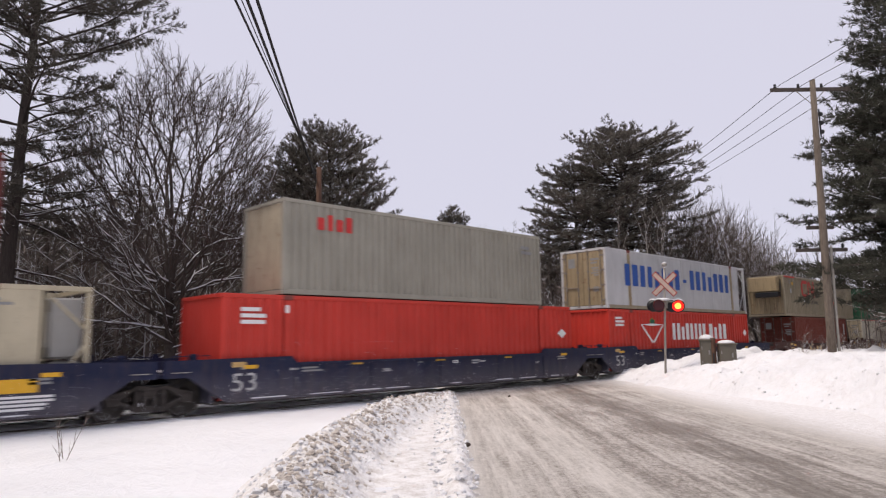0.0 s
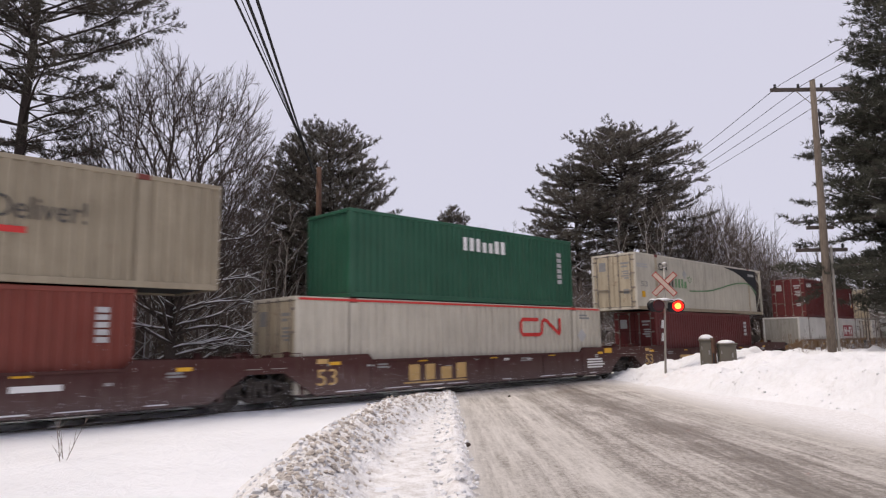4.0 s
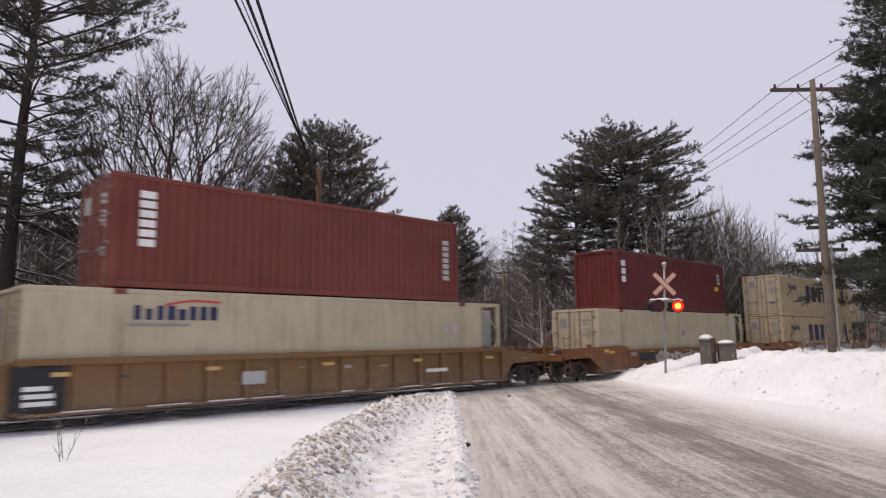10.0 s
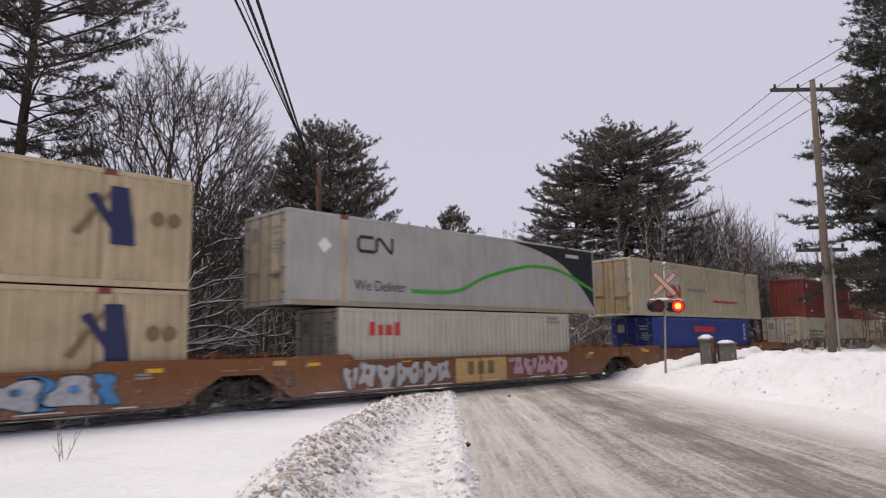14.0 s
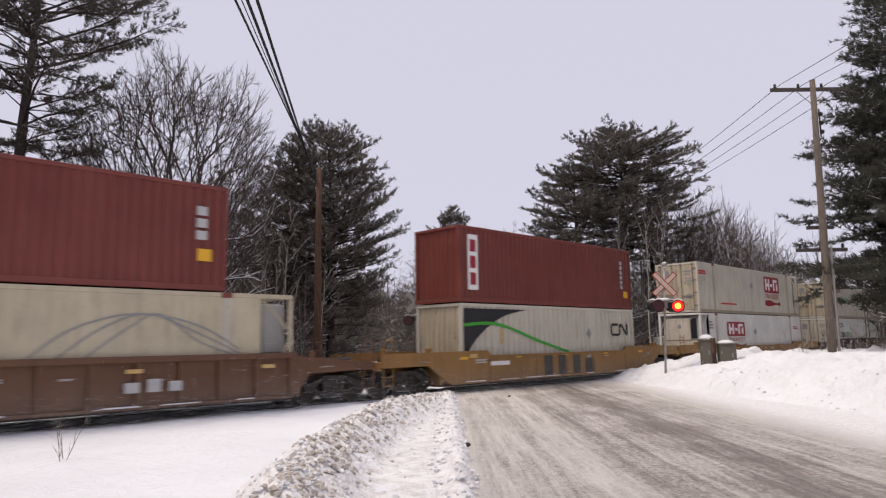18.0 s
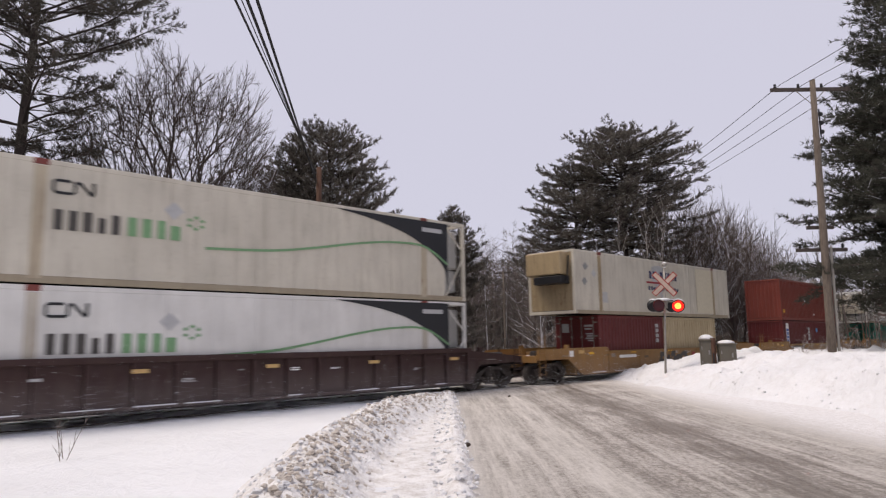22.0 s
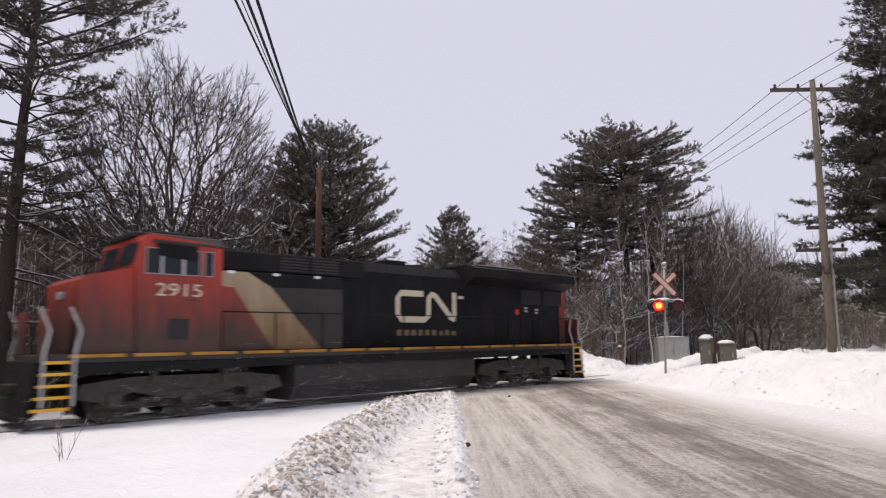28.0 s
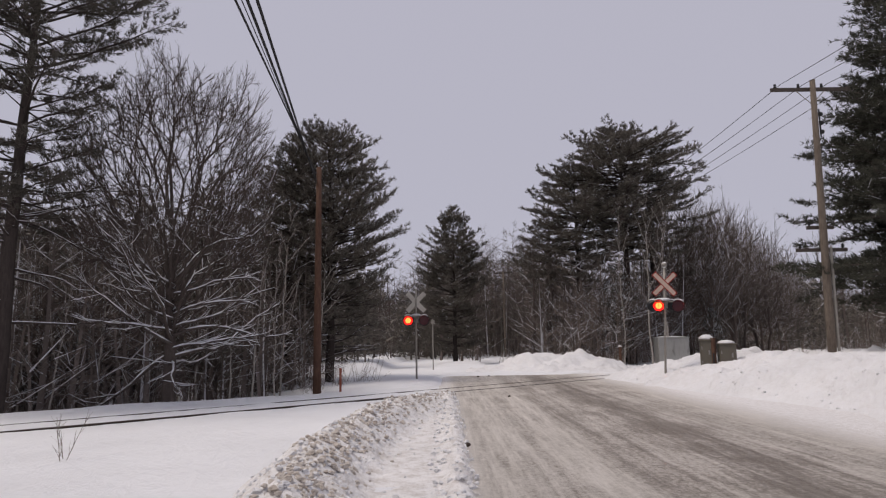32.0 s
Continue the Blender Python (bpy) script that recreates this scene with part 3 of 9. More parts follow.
# Pale snow dust low on the wagons, with airborne haze put into the paint.
for key in ("car_blue", "car_maroon", "car_dark"):
    thrown_dirt(P[key], (0.24, 0.21, 0.20), 0.2, 1.15, 0.34)
for key in ("car_yellow", "car_ochre", "car_brown", "car_rust"):
    thrown_dirt(P[key], (0.24, 0.20, 0.17), 0.2, 1.1, 0.30)
P["cream_end"] = paint("rusty_cream_end_paint", (0.42, 0.36, 0.26), 0.75, dirt=(0.12, 0.08, 0.05), rust=0.75)
P["white_end"] = paint("rusty_white_end_paint", (0.46, 0.42, 0.35), 0.7, dirt=(0.13, 0.09, 0.06), rust=0.6)
P["ochre_end"] = paint("stained_ochre_end_paint", (0.31, 0.24, 0.14), 0.85, dirt=(0.10, 0.065, 0.04), rust=0.8)
P["grey_end"] = paint("rusty_grey_end_paint", (0.31, 0.30, 0.27), 0.7, dirt=(0.11, 0.08, 0.055), rust=0.6)
M["lock_steel"] = plain("dull_lock_steel", (0.23, 0.20, 0.175), 0.65, 0.3, 0.35)
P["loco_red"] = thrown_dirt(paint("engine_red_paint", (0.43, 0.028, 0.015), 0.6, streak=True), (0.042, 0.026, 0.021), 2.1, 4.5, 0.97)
P["loco_black"] = paint("engine_black_paint", (0.007, 0.007, 0.008), 0.3, 0.6, dirt=(0.022, 0.020, 0.018), spec=0.12)
P["loco_grey"] = paint("engine_grey_paint", (0.034, 0.032, 0.031), 0.4, 0.6, spec=0.2)
P["cream_mark"] = thrown_dirt(paint("faded_cream_stripe", (0.46, 0.38, 0.25), 0.5), (0.15, 0.085, 0.035), 2.0, 4.9, 0.97)
M["glass"] = plain("dark_cab_glass", (0.02, 0.024, 0.03), 0.12, 0.0, 0.2, 6.0, 0.15)
M["pane"] = plain("pale_screen", (0.30, 0.33, 0.35), 0.15, 0.0, 0.2)
# Near-black colour stands in for shade on box floors and behind door gaps.
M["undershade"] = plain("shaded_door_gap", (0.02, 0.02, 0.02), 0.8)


# -- marks on a side: local x along the wagon from its middle, z over the thing's base --
def flat(geo, pts, y):
    """A thin plate in the side's plane: outline in x and z."""
    geo.slab([(p[0], p[1]) for p in pts], "y", y, y - 0.006)


def rect(x0, x1, z0, z1, r=0.0, n=4):
    if r <= 0:
        return [(x0, z0), (x1, z0), (x1, z1), (x0, z1)]
    out = []
    for cx, cz, a0 in ((x1 - r, z0 + r, -90), (x1 - r, z1 - r, 0), (x0 + r, z1 - r, 90), (x0 + r, z0 + r, 180)):
        for i in range(n + 1):
            a = radians(a0 + 90 * i / n)
            out.append((cx + r * math.cos(a), cz + r * math.sin(a)))
    return out


def stroke(geo, pts, width, y):
    """A ribbon along a line of points."""
    n = len(pts)
    lo, hi = [], []
    for i in range(n):
        a, b = Vector(pts[max(i - 1, 0)]), Vector(pts[min(i + 1, n - 1)])
        t = (b - a).normalized()
        nr = Vector((-t.y, t.x)) * width / 2
        lo.append((pts[i][0] - nr.x, pts[i][1] - nr.y))
        hi.append((pts[i][0] + nr.x, pts[i][1] + nr.y))
    for i in range(n - 1):
        geo.slab([lo[i], lo[i + 1], hi[i + 1], hi[i]], "y", y, y - 0.006)


def mark(parent, kind, x0, x1, z0, z1, mat, y, count=6, seed=1, name="marking"):
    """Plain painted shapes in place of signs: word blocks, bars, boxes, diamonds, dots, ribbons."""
    g = Geo()
    rng = random.Random(seed)
    w, h = x1 - x0, z1 - z0
    if kind == "box":
        flat(g, rect(x0, x1, z0, z1), y)
    elif kind == "round":
        flat(g, rect(x0, x1, z0, z1, 0.12 * h), y)
    elif kind == "diamond":
        mx, mz = (x0 + x1) / 2, (z0 + z1) / 2
        flat(g, [(x0, mz), (mx, z0), (x1, mz), (mx, z1)], y)
    elif kind == "disc":
        mx, mz = (x0 + x1) / 2, (z0 + z1) / 2
        flat(g, [(mx + w / 2 * math.cos(a * 0.3927), mz + h / 2 * math.sin(a * 0.3927)) for a in range(16)], y)
    elif kind == "word":
        # a row of plain blocks, some of them low
        step = w / count
        for i in range(count):
            k = rng.uniform(0.27, 0.36)
            m = x0 + step * (i + 0.5)
            top = z1 if rng.random() < 0.7 else z1 - 0.22 * h
            flat(g, rect(m - k * step, m + k * step, z0, top, 0.06 * min(h, step)), y)
    elif kind == "bars":
        rows = max(1, count)
        for i in range(rows):
            a = z1 - h * (i + 0.15) / rows
            flat(g, rect(x0, x0 + w * rng.uniform(0.7, 1.0), a - 0.62 * h / rows, a), y)
    elif kind == "column":
        for i in range(count):
            a = z1 - h * (i + 0.12) / count
            flat(g, rect(x0, x1, a - 0.74 * h / count, a), y)
    elif kind == "worm":
        # a continuous rounded ribbon: an open ring joined to a zigzag
        t = 0.19 * h
        a, b = x0 + t / 2, x1 - t / 2
        lo, hi = z0 + t / 2, z1 - t / 2
        pts = [(x0 + 0.44 * w, hi), (a + 0.14 * h, hi), (a, hi - 0.16 * h), (a, lo + 0.16 * h), (a + 0.14 * h, lo),
               (x0 + 0.46 * w, lo), (x0 + 0.52 * w, lo + 0.12 * h), (x0 + 0.53 * w, hi - 0.12 * h), (x0 + 0.58 * w, hi),
               (x0 + 0.64 * w, hi - 0.05 * h), (b - 0.16 * h, lo + 0.08 * h), (b - 0.06 * h, lo + 0.02 * h), (b, lo + 0.14 * h), (b, hi + t / 2)]
        stroke(g, pts, t, y)
    elif kind == "leaf":
        mx, mz = (x0 + x1) / 2, (z0 + z1) / 2
        for i in range(6):
            a = math.pi * i / 3 + 0.5
            p = (mx + 0.32 * w * math.cos(a), mz + 0.32 * h * math.sin(a))
            flat(g, [(p[0] - 0.12 * w, p[1]), (p[0], p[1] - 0.12 * h), (p[0] + 0.12 * w, p[1]), (p[0], p[1] + 0.12 * h)], y)
    elif kind == "wave":
        flat(g, [(x0 + w * i / 10, z0 + 0.16 * h * math.sin(i * 0.63 + 3.1)) for i in range(11)]
             + [(x1 - w * i / 10, z1 - 0.3 * h + 0.24 * h * math.sin((10 - i) * 0.63)) for i in range(11)], y)
    elif kind == "scrawl":
        # swollen hand-sprayed shapes of uneven width that lean on one another
        edges = np.cumsum([0.0] + [rng.uniform(0.6, 1.4) for _ in range(count)])
        edges = [x0 + w * e / edges[-1] for e in edges]
        for a, b in zip(edges, edges[1:]):
            cx, mz = (a + b) / 2, (z0 + z1) / 2 + h * rng.uniform(-0.04, 0.04)
            rw, rh, lean = 0.54 * (b - a), 0.5 * h * rng.uniform(0.82, 1.0), rng.uniform(-0.25, 0.35)
            ph = rng.uniform(0, 6.28)
            lobes = rng.choice((2, 3, 3, 4))
            pts = []
            for k in range(20):
                t = 2 * math.pi * k / 20
                f = 0.80 + 0.20 * math.cos(lobes * t + ph) + 0.06 * math.sin(5 * t + 2 * ph)
                sx, sz = math.copysign(abs(math.cos(t)) ** 0.7, math.cos(t)), math.copysign(abs(math.sin(t)) ** 0.7, math.sin(t))
                pts.append((cx + rw * f * sx + lean * rh * f * sz * 0.4, mz + rh * f * sz))
            for grow_by, m2, depth in ((1.13, "dark_spray", 0.0), (1.0, mat, -0.002)):
                ring = [(cx + (px - cx) * grow_by, mz + (pz - mz) * grow_by) for px, pz in pts]
                hole = [(cx + 0.20 / grow_by * rw * math.cos(2 * math.pi * k / 20), mz + 0.18 * rh + 0.24 / grow_by * rh * math.sin(2 * math.pi * k / 20)) for k in range(20)]
                vs = [(px, yy, min(max(pz, z0), z1)) for yy in (y + depth, y + depth - 0.002) for line in (ring, hole) for px, pz in line]
                fs = []
                for k in range(20):
                    j = (k + 1) % 20
                    fs += [(k, j, 20 + j, 20 + k), (40 + j, 40 + k, 60 + k, 60 + j), (j, k, 40 + k, 40 + j), (20 + k, 20 + j, 60 + j, 60 + k)]
                last = part(name, Geo().add(vs, fs), M[m2], parent)
        return last
    return part(name, g, M[mat], parent)


def lettering(parent, txt, x0, z0, height, mat, y, width=None, depth=0.006):
    me, w = text_mesh(txt, M[mat], height, depth)
    ob = part("lettering", me, None, parent)
    ob.location = (x0, y, z0)
    if width:
        ob.scale = (width / w, 1, 1)
    return ob


def corrugated(x0, x1, z0, z1, y, out, pitch=0.28, depth=0.036, cut=(0.0, 0.36, 0.50, 0.86)):
    """A ribbed wall along x: out is -1 on the near side, +1 on the far one."""
    n = max(2, round((x1 - x0) / pitch))
    step = (x1 - x0) / n
    xs = []
    for i in range(n):
        a = x0 + i * step
        xs += [(a + cut[0] * step, 0.0), (a + cut[1] * step, 0.0), (a + cut[2] * step, depth), (a + cut[3] * step, depth)]
    xs.append((x1, 0.0))
    g = Geo()
    vs = [(x, y - out * d, z) for x, d in xs for z in (z0, z1)]
    fs = [(2 * i, 2 * i + 2, 2 * i + 3, 2 * i + 1) for i in range(len(xs) - 1)]
    return g.add(vs, fs)


CONTAINER_MESH = {}


def container(label, q, z, length, height, colour, style="iso", doors="front", end_unit="", end_mat=None, frame_mat=None):
    """style: iso (narrow ribs), wide (53 ft, ribs), smooth (53 ft, flat panels). end_unit: '', 'front_box', 'front_reefer', 'rear_frame', 'front_frame'.
    Returns the thing; its near side lies at y = -half its width."""
    hw = 1.295 if length > 13 else 1.219
    hl = length / 2
    mat = P[colour]
    end_of = {"cream": "cream_end", "white": "white_end", "ochre": "ochre_end", "lightgrey": "grey_end", "grey": "grey_end", "yanke": "cream_end", "clean_white": "white_end"}
    emat, fmat = P[end_of.get(end_mat or colour, end_mat or colour)], P[frame_mat or colour]
    ob = rides(thing("shipping_container", label, "container", "containers on the train"), q, z)

    def put(name, key, make, m, lab="", sm=False):
        k = (name, key, round(length, 2), round(height, 2), m.name)
        if k not in CONTAINER_MESH:
            CONTAINER_MESH[k] = mesh_of(name, make(), m, sm)
        return part(name, CONTAINER_MESH[k], None, ob, lab)

    b0, b1 = -hl, hl
    if end_unit in ("rear_frame",):
        b1 = hl - 0.95
    if end_unit in ("front_frame", "front_reefer"):
        b0 = -hl + 0.95
    lo, hi = 0.17, height - 0.12
    for s, nm in ((-1, "near"), (1, "far")):
        if style == "smooth":
            def wall(s=s):
                return corrugated(b0 + 0.1, b1 - 0.1, lo, hi, s * (hw - 0.008), s, 1.22, 0.008, (0.0, 0.975, 0.98, 0.995))
        else:
            pitch, depth = (0.275, 0.055) if style == "iso" else (0.33, 0.058)

            def wall(s=s, pitch=pitch, depth=depth):
                return corrugated(b0 + 0.1, b1 - 0.1, lo, hi, s * (hw - 0.008), s, pitch, depth)
        put("side_wall", (style, s, b0, b1), wall, mat)
        for zz0, zz1, nm2 in ((0.0, 0.17, "bottom_rail"), (hi, height, "top_rail")):
            y0, y1 = sorted((s * hw, s * (hw - 0.09)))
            put(nm2, (s, nm2), lambda y0=y0, y1=y1, zz0=zz0, zz1=zz1: Geo().box(-hl + 0.12, hl - 0.12, y0, y1, zz0, zz1, 0.012), P["khaki"] if style == "smooth" and nm2 == "bottom_rail" else fmat)
        for e in (-1, 1):
            def post(s=s, e=e):
                x0, x1 = sorted((e * hl, e * (hl - 0.12)))
                y0, y1 = sorted((s * (hw + 0.001), s * (hw - 0.13)))
                return Geo().box(x0, x1, y0, y1, 0.119, height - 0.119, 0.015)
            put("corner_post", (s, e), post, fmat)
            for zc in (0.0, height - 0.118):
                def cast(s=s, e=e, zc=zc):
                    x0, x1 = sorted((e * (hl + 0.003), e * (hl - 0.178)))
                    y0, y1 = sorted((s * (hw + 0.004), s * (hw - 0.162)))
                    return Geo().box(x0, x1, y0, y1, zc, zc + 0.118, 0.012)
                put("corner_casting", (s, e, zc), cast, fmat)
            if length > 13:
                # stacking post above the 40 ft points
                def stack(s=s, e=e):
                    x = e * 6.0
                    y0, y1 = sorted((s * (hw + 0.006), s * (hw - 0.03)))
                    g = Geo().box(x - 0.13, x + 0.13, y0, y1, 0.1, height - 0.16, 0.008)
                    return g
                put("stacking_post", (s, e, "stack"), stack, emat if style == "smooth" else fmat)
                def scast(s=s, e=e):
                    x = e * 6.0
                    y0, y1 = sorted((s * (hw + 0.009), s * (hw - 0.05)))
                    return Geo().box(x - 0.16, x + 0.16, y0, y1, height - 0.14, height + 0.004, 0.008)
                put("stacking_casting", (s, e, "cast"), scast, P["oxide"])
    put("roof", (b0, b1), lambda: corr_roof(b0 + 0.05, b1 - 0.05, hw - 0.09, height - 0.03), mat)
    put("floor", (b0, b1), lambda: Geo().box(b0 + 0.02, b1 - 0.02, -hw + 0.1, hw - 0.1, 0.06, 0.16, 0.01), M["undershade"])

    def end_wall(x, out, ribs):
        g = Geo()
        n = 8 if ribs else 1
        span = 2 * (hw - 0.12)
        if not ribs:
            return g.box(min(x, x - out * 0.04), max(x, x - out * 0.04), -hw + 0.12, hw - 0.12, 0.12, height - 0.1, 0.008)
        vs = []
        for i in range(n):
            a = -hw + 0.12 + span * i / n
            for t, d in ((0, 0), (0.4, 0), (0.5, 0.04), (0.9, 0.04)):
                vs.append((x - out * (0.02 + d), a + t * span / n))
        vs.append((x - out * 0.02, hw - 0.12))
        g.add([(vx, vy, zz) for vx, vy in vs for zz in (0.12, height - 0.1)], [(2 * i, 2 * i + 1, 2 * i + 3, 2 * i + 2) for i in range(len(vs) - 1)])
        return g

    def end_beam(x, out, z0_, z1_):
        return Geo().box(min(x, x - out * 0.1), max(x, x - out * 0.1), -hw + 0.15, hw - 0.15, z0_, z1_, 0.01)

    for e in (-1, 1):
        x = e * hl
        here = b0 if e < 0 else b1
        put("end_beam", (e, 0), lambda x=x, e=e: end_beam(x, e, 0.0, 0.14), fmat)
        put("end_beam", (e, 1), lambda x=x, e=e: end_beam(x, e, height - 0.11, height), fmat)
        is_door = (doors == "front") == (e < 0)
        if end_unit in ("front_frame", "front_reefer") and e < 0 or end_unit == "rear_frame" and e > 0:
            put("end_wall", (e, "inner"), lambda here=here, e=e: end_wall(here, e, False), mat)
            for s in (-1, 1):
                def brace(s=s, x=x, here=here):
                    y = s * (hw - 0.06)
                    return Geo().tube([(x, y, height * 0.62), (here, y, height - 0.18)], 0.035, 4).tube([(x, y, height * 0.58), (here, y, 0.2)], 0.035, 4)
                put("brace", (s, e), brace, fmat)
            unit_x = (x - e * 0.08, here + e * 0.02)

            def unit(a=min(unit_x), b=max(unit_x)):
                g = Geo().box(a + 0.12, b, -0.95, 0.95, height * 0.42, height - 0.25, 0.05)
                g.box(a + 0.2, b, -0.85, 0.85, 0.35, height * 0.40, 0.04)
                g.box(a + 0.06, b, -0.9, -0.25, height * 0.5, height * 0.8, 0.04)
                return g
            put("cooling_unit", e, unit, P["clean_white"] if end_unit == "front_reefer" else P["lightgrey"], "cooling unit behind the open end frame")
            if end_unit == "front_reefer":
                a = min(unit_x)
                put("grille", e, lambda a=a: Geo().slab([(-0.97, height * 0.50), (-0.66, height * 0.50), (-0.66, height * 0.84), (-0.74, height * 0.90), (-0.97, height * 0.90)], "x", a - 0.012, a + 0.10), M["black"], "black intake grille")
                put("cover_panel", e, lambda a=a: Geo().box(a - 0.002, a + 0.10, -0.63, 0.98, height * 0.46, height * 0.90, 0.03), P["white_end"], "pale cover of the cooling unit")
                put("hatch", e, lambda a=a: Geo().box(a - 0.016, a + 0.01, -0.05, 0.14, height * 0.70, height * 0.78, 0.01), M["grey_mark"])
                put("lower_cover", e, lambda a=a: Geo().box(a + 0.02, a + 0.12, -0.98, 0.98, height * 0.29, height * 0.45, 0.03), P["white_end"])
                put("fuel_tank", e, lambda a=a: Geo().box(a + 0.10, a + 0.5, -0.5, 0.6, height * 0.08, height * 0.24, 0.06), P["clean_white"])
                put("rack", e, lambda a=a: Geo().box(a + 0.0, a + 0.06, -0.85, 0.85, height * 0.265, height * 0.285).box(a + 0.0, a + 0.06, -0.30, -0.25, height * 0.06, height * 0.265).box(a + 0.0, a + 0.06, 0.70, 0.75, height * 0.06, height * 0.265), M["black"], "black lower rack")
        elif is_door:
            def leaf(k, x=x, e=e):
                y0, y1 = (-hw + 0.13, -0.012) if k < 0 else (0.012, hw - 0.13)
                n = 3 if style != "smooth" else 1
                xo, xi = x - e * 0.015, x - e * 0.06
                pts = [(xi, 0.162), (xo, 0.162)]
                for zz in np.linspace(0.15, height - 0.12, n + 1)[1:-1]:
                    pts += [(xo, zz - 0.05), (xo - e * 0.025, zz - 0.03), (xo - e * 0.025, zz + 0.03), (xo, zz + 0.05)]
                pts += [(xo, height - 0.132), (xi, height - 0.132)]
                return Geo().slab(pts, "y", y0, y1)
            for k in (-1, 1):
                put("door", (e, k), lambda k=k: leaf(k), emat)
            for yy in (-0.98, -0.3, 0.3, 0.98):
                put("lock_rod", (e, yy), lambda yy=yy, x=x, e=e: Geo().tube([(x + e * 0.012, yy * hw / 1.295, 0.06), (x + e * 0.012, yy * hw / 1.295, height - 0.05)], 0.02, 5).box(min(x, x + e * 0.03), max(x, x + e * 0.03), yy * hw / 1.295 - 0.05, yy * hw / 1.295 + 0.05, 0.9, 1.0), M["lock_steel"])
                put("cam_keeper", (e, yy), lambda yy=yy, x=x, e=e: Geo().box(min(x, x + e * 0.04), max(x, x + e * 0.04), yy * hw / 1.295 - 0.07, yy * hw / 1.295 + 0.07, 0.08, 0.17, 0.01).box(min(x, x + e * 0.04), max(x, x + e * 0.04), yy * hw / 1.295 - 0.07, yy * hw / 1.295 + 0.07, height - 0.17, height - 0.08, 0.01).box(min(x, x + e * 0.035), max(x, x + e * 0.035), yy * hw / 1.295 - 0.06, yy * hw / 1.295 + 0.06, height * 0.6, height * 0.6 + 0.08, 0.01), M["lock_steel"])
            for k in (-1, 1):
                for zz in (0.12, 0.37, 0.62, 0.86):
                    put("hinge", (e, k, zz), lambda k=k, x=x, e=e, zz=zz: Geo().box(min(x - e * 0.01, x + e * 0.02), max(x - e * 0.01, x + e * 0.02), min(k * (hw - 0.30), k * (hw - 0.08)), max(k * (hw - 0.30), k * (hw - 0.08)), height * zz, height * zz + 0.07, 0.008), M["lock_steel"])
                put("lock_handle", (e, k), lambda k=k, x=x, e=e: Geo().box(min(x, x + e * 0.05), max(x, x + e * 0.05), min(k * 0.3, k * 0.95) * hw / 1.295, max(k * 0.3, k * 0.95) * hw / 1.295, 0.93 + 0.09 * (k > 0), 0.97 + 0.09 * (k > 0), 0.008), M["lock_steel"])
            # dark sheet put behind the leaves as the shade in their gaps
            for k in (-1, 1):
                put("gap_shade", (e, k), lambda k=k, x=x, e=e: Geo().box(min(x - e * 0.062, x - e * 0.066), max(x - e * 0.062, x - e * 0.066), min(0, k * (hw - 0.12)), max(0, k * (hw - 0.12)), 0.13, height - 0.1), M["undershade"])
            dark_side = (end_mat or colour) in ("red", "oxide", "maroon", "brick", "green", "teal", "blue")
            for yy0, yy1, zz0, zz1 in ((-0.86, -0.55, 0.28, 0.36), (0.45, 0.85, 0.70, 0.86), (-0.9, -0.42, 0.80, 0.835), (-0.8, -0.45, 0.745, 0.775), (-0.88, -0.5, 0.66, 0.685), (-0.88, -0.55, 0.62, 0.645), (-0.88, -0.45, 0.58, 0.605), (-0.88, -0.6, 0.54, 0.565)):
                put("placard", (e, yy0, zz0), lambda x=x, e=e, yy0=yy0, yy1=yy1, zz0=zz0, zz1=zz1: Geo().box(min(x - e * 0.014, x - e * 0.01), max(x - e * 0.014, x - e * 0.01), yy0, yy1, height * zz0, height * zz1), M["pale_grey_mark" if dark_side else "grey_mark"])
        else:
            put("end_wall", (e, style, here), lambda here=here, e=e: end_wall(here - e * 0.03, e, style != "smooth"), emat)
            if end_unit == "front_box" and e < 0:
                put("heater_box", e, lambda x=x: Geo().box(x - 0.62, x - 0.02, -1.0, 0.95, height * 0.60, height - 0.12, 0.05), P["ochre"], "stained heater unit hung on the end wall")
                put("heater_tray", e, lambda x=x: Geo().box(x - 0.66, x - 0.02, -1.05, 0.5, height * 0.46, height * 0.58, 0.03).tube([(x - 0.3, -1.1, height * 0.5), (x - 0.1, -1.1, height * 0.9)], 0.04, 6), M["black"])
    return ob, hw + 0.002


def corr_roof(x0, x1, hw, z):
    n = int((x1 - x0) / 0.25)
    vs, fs = [], []
    for i in range(n + 1):
        x = x0 + (x1 - x0) * i / n
        zz = z - (0.02 if i % 2 else 0.0)
        vs += [(x, -hw, zz), (x, hw, zz)]
    fs = [(2 * i, 2 * i + 1, 2 * i + 3, 2 * i + 2) for i in range(n)]
    return Geo().add(vs, fs)


# -- wagons --
CAR_MESH = {}


def shared(name, key, make, mat, parent, label="", smooth_=False, at=None):
    k = (name, key, mat.name)
    if k not in CAR_MESH:
        CAR_MESH[k] = mesh_of(name, make(), mat, smooth_)
    return part(name, CAR_MESH[k], None, parent, label, at=at)


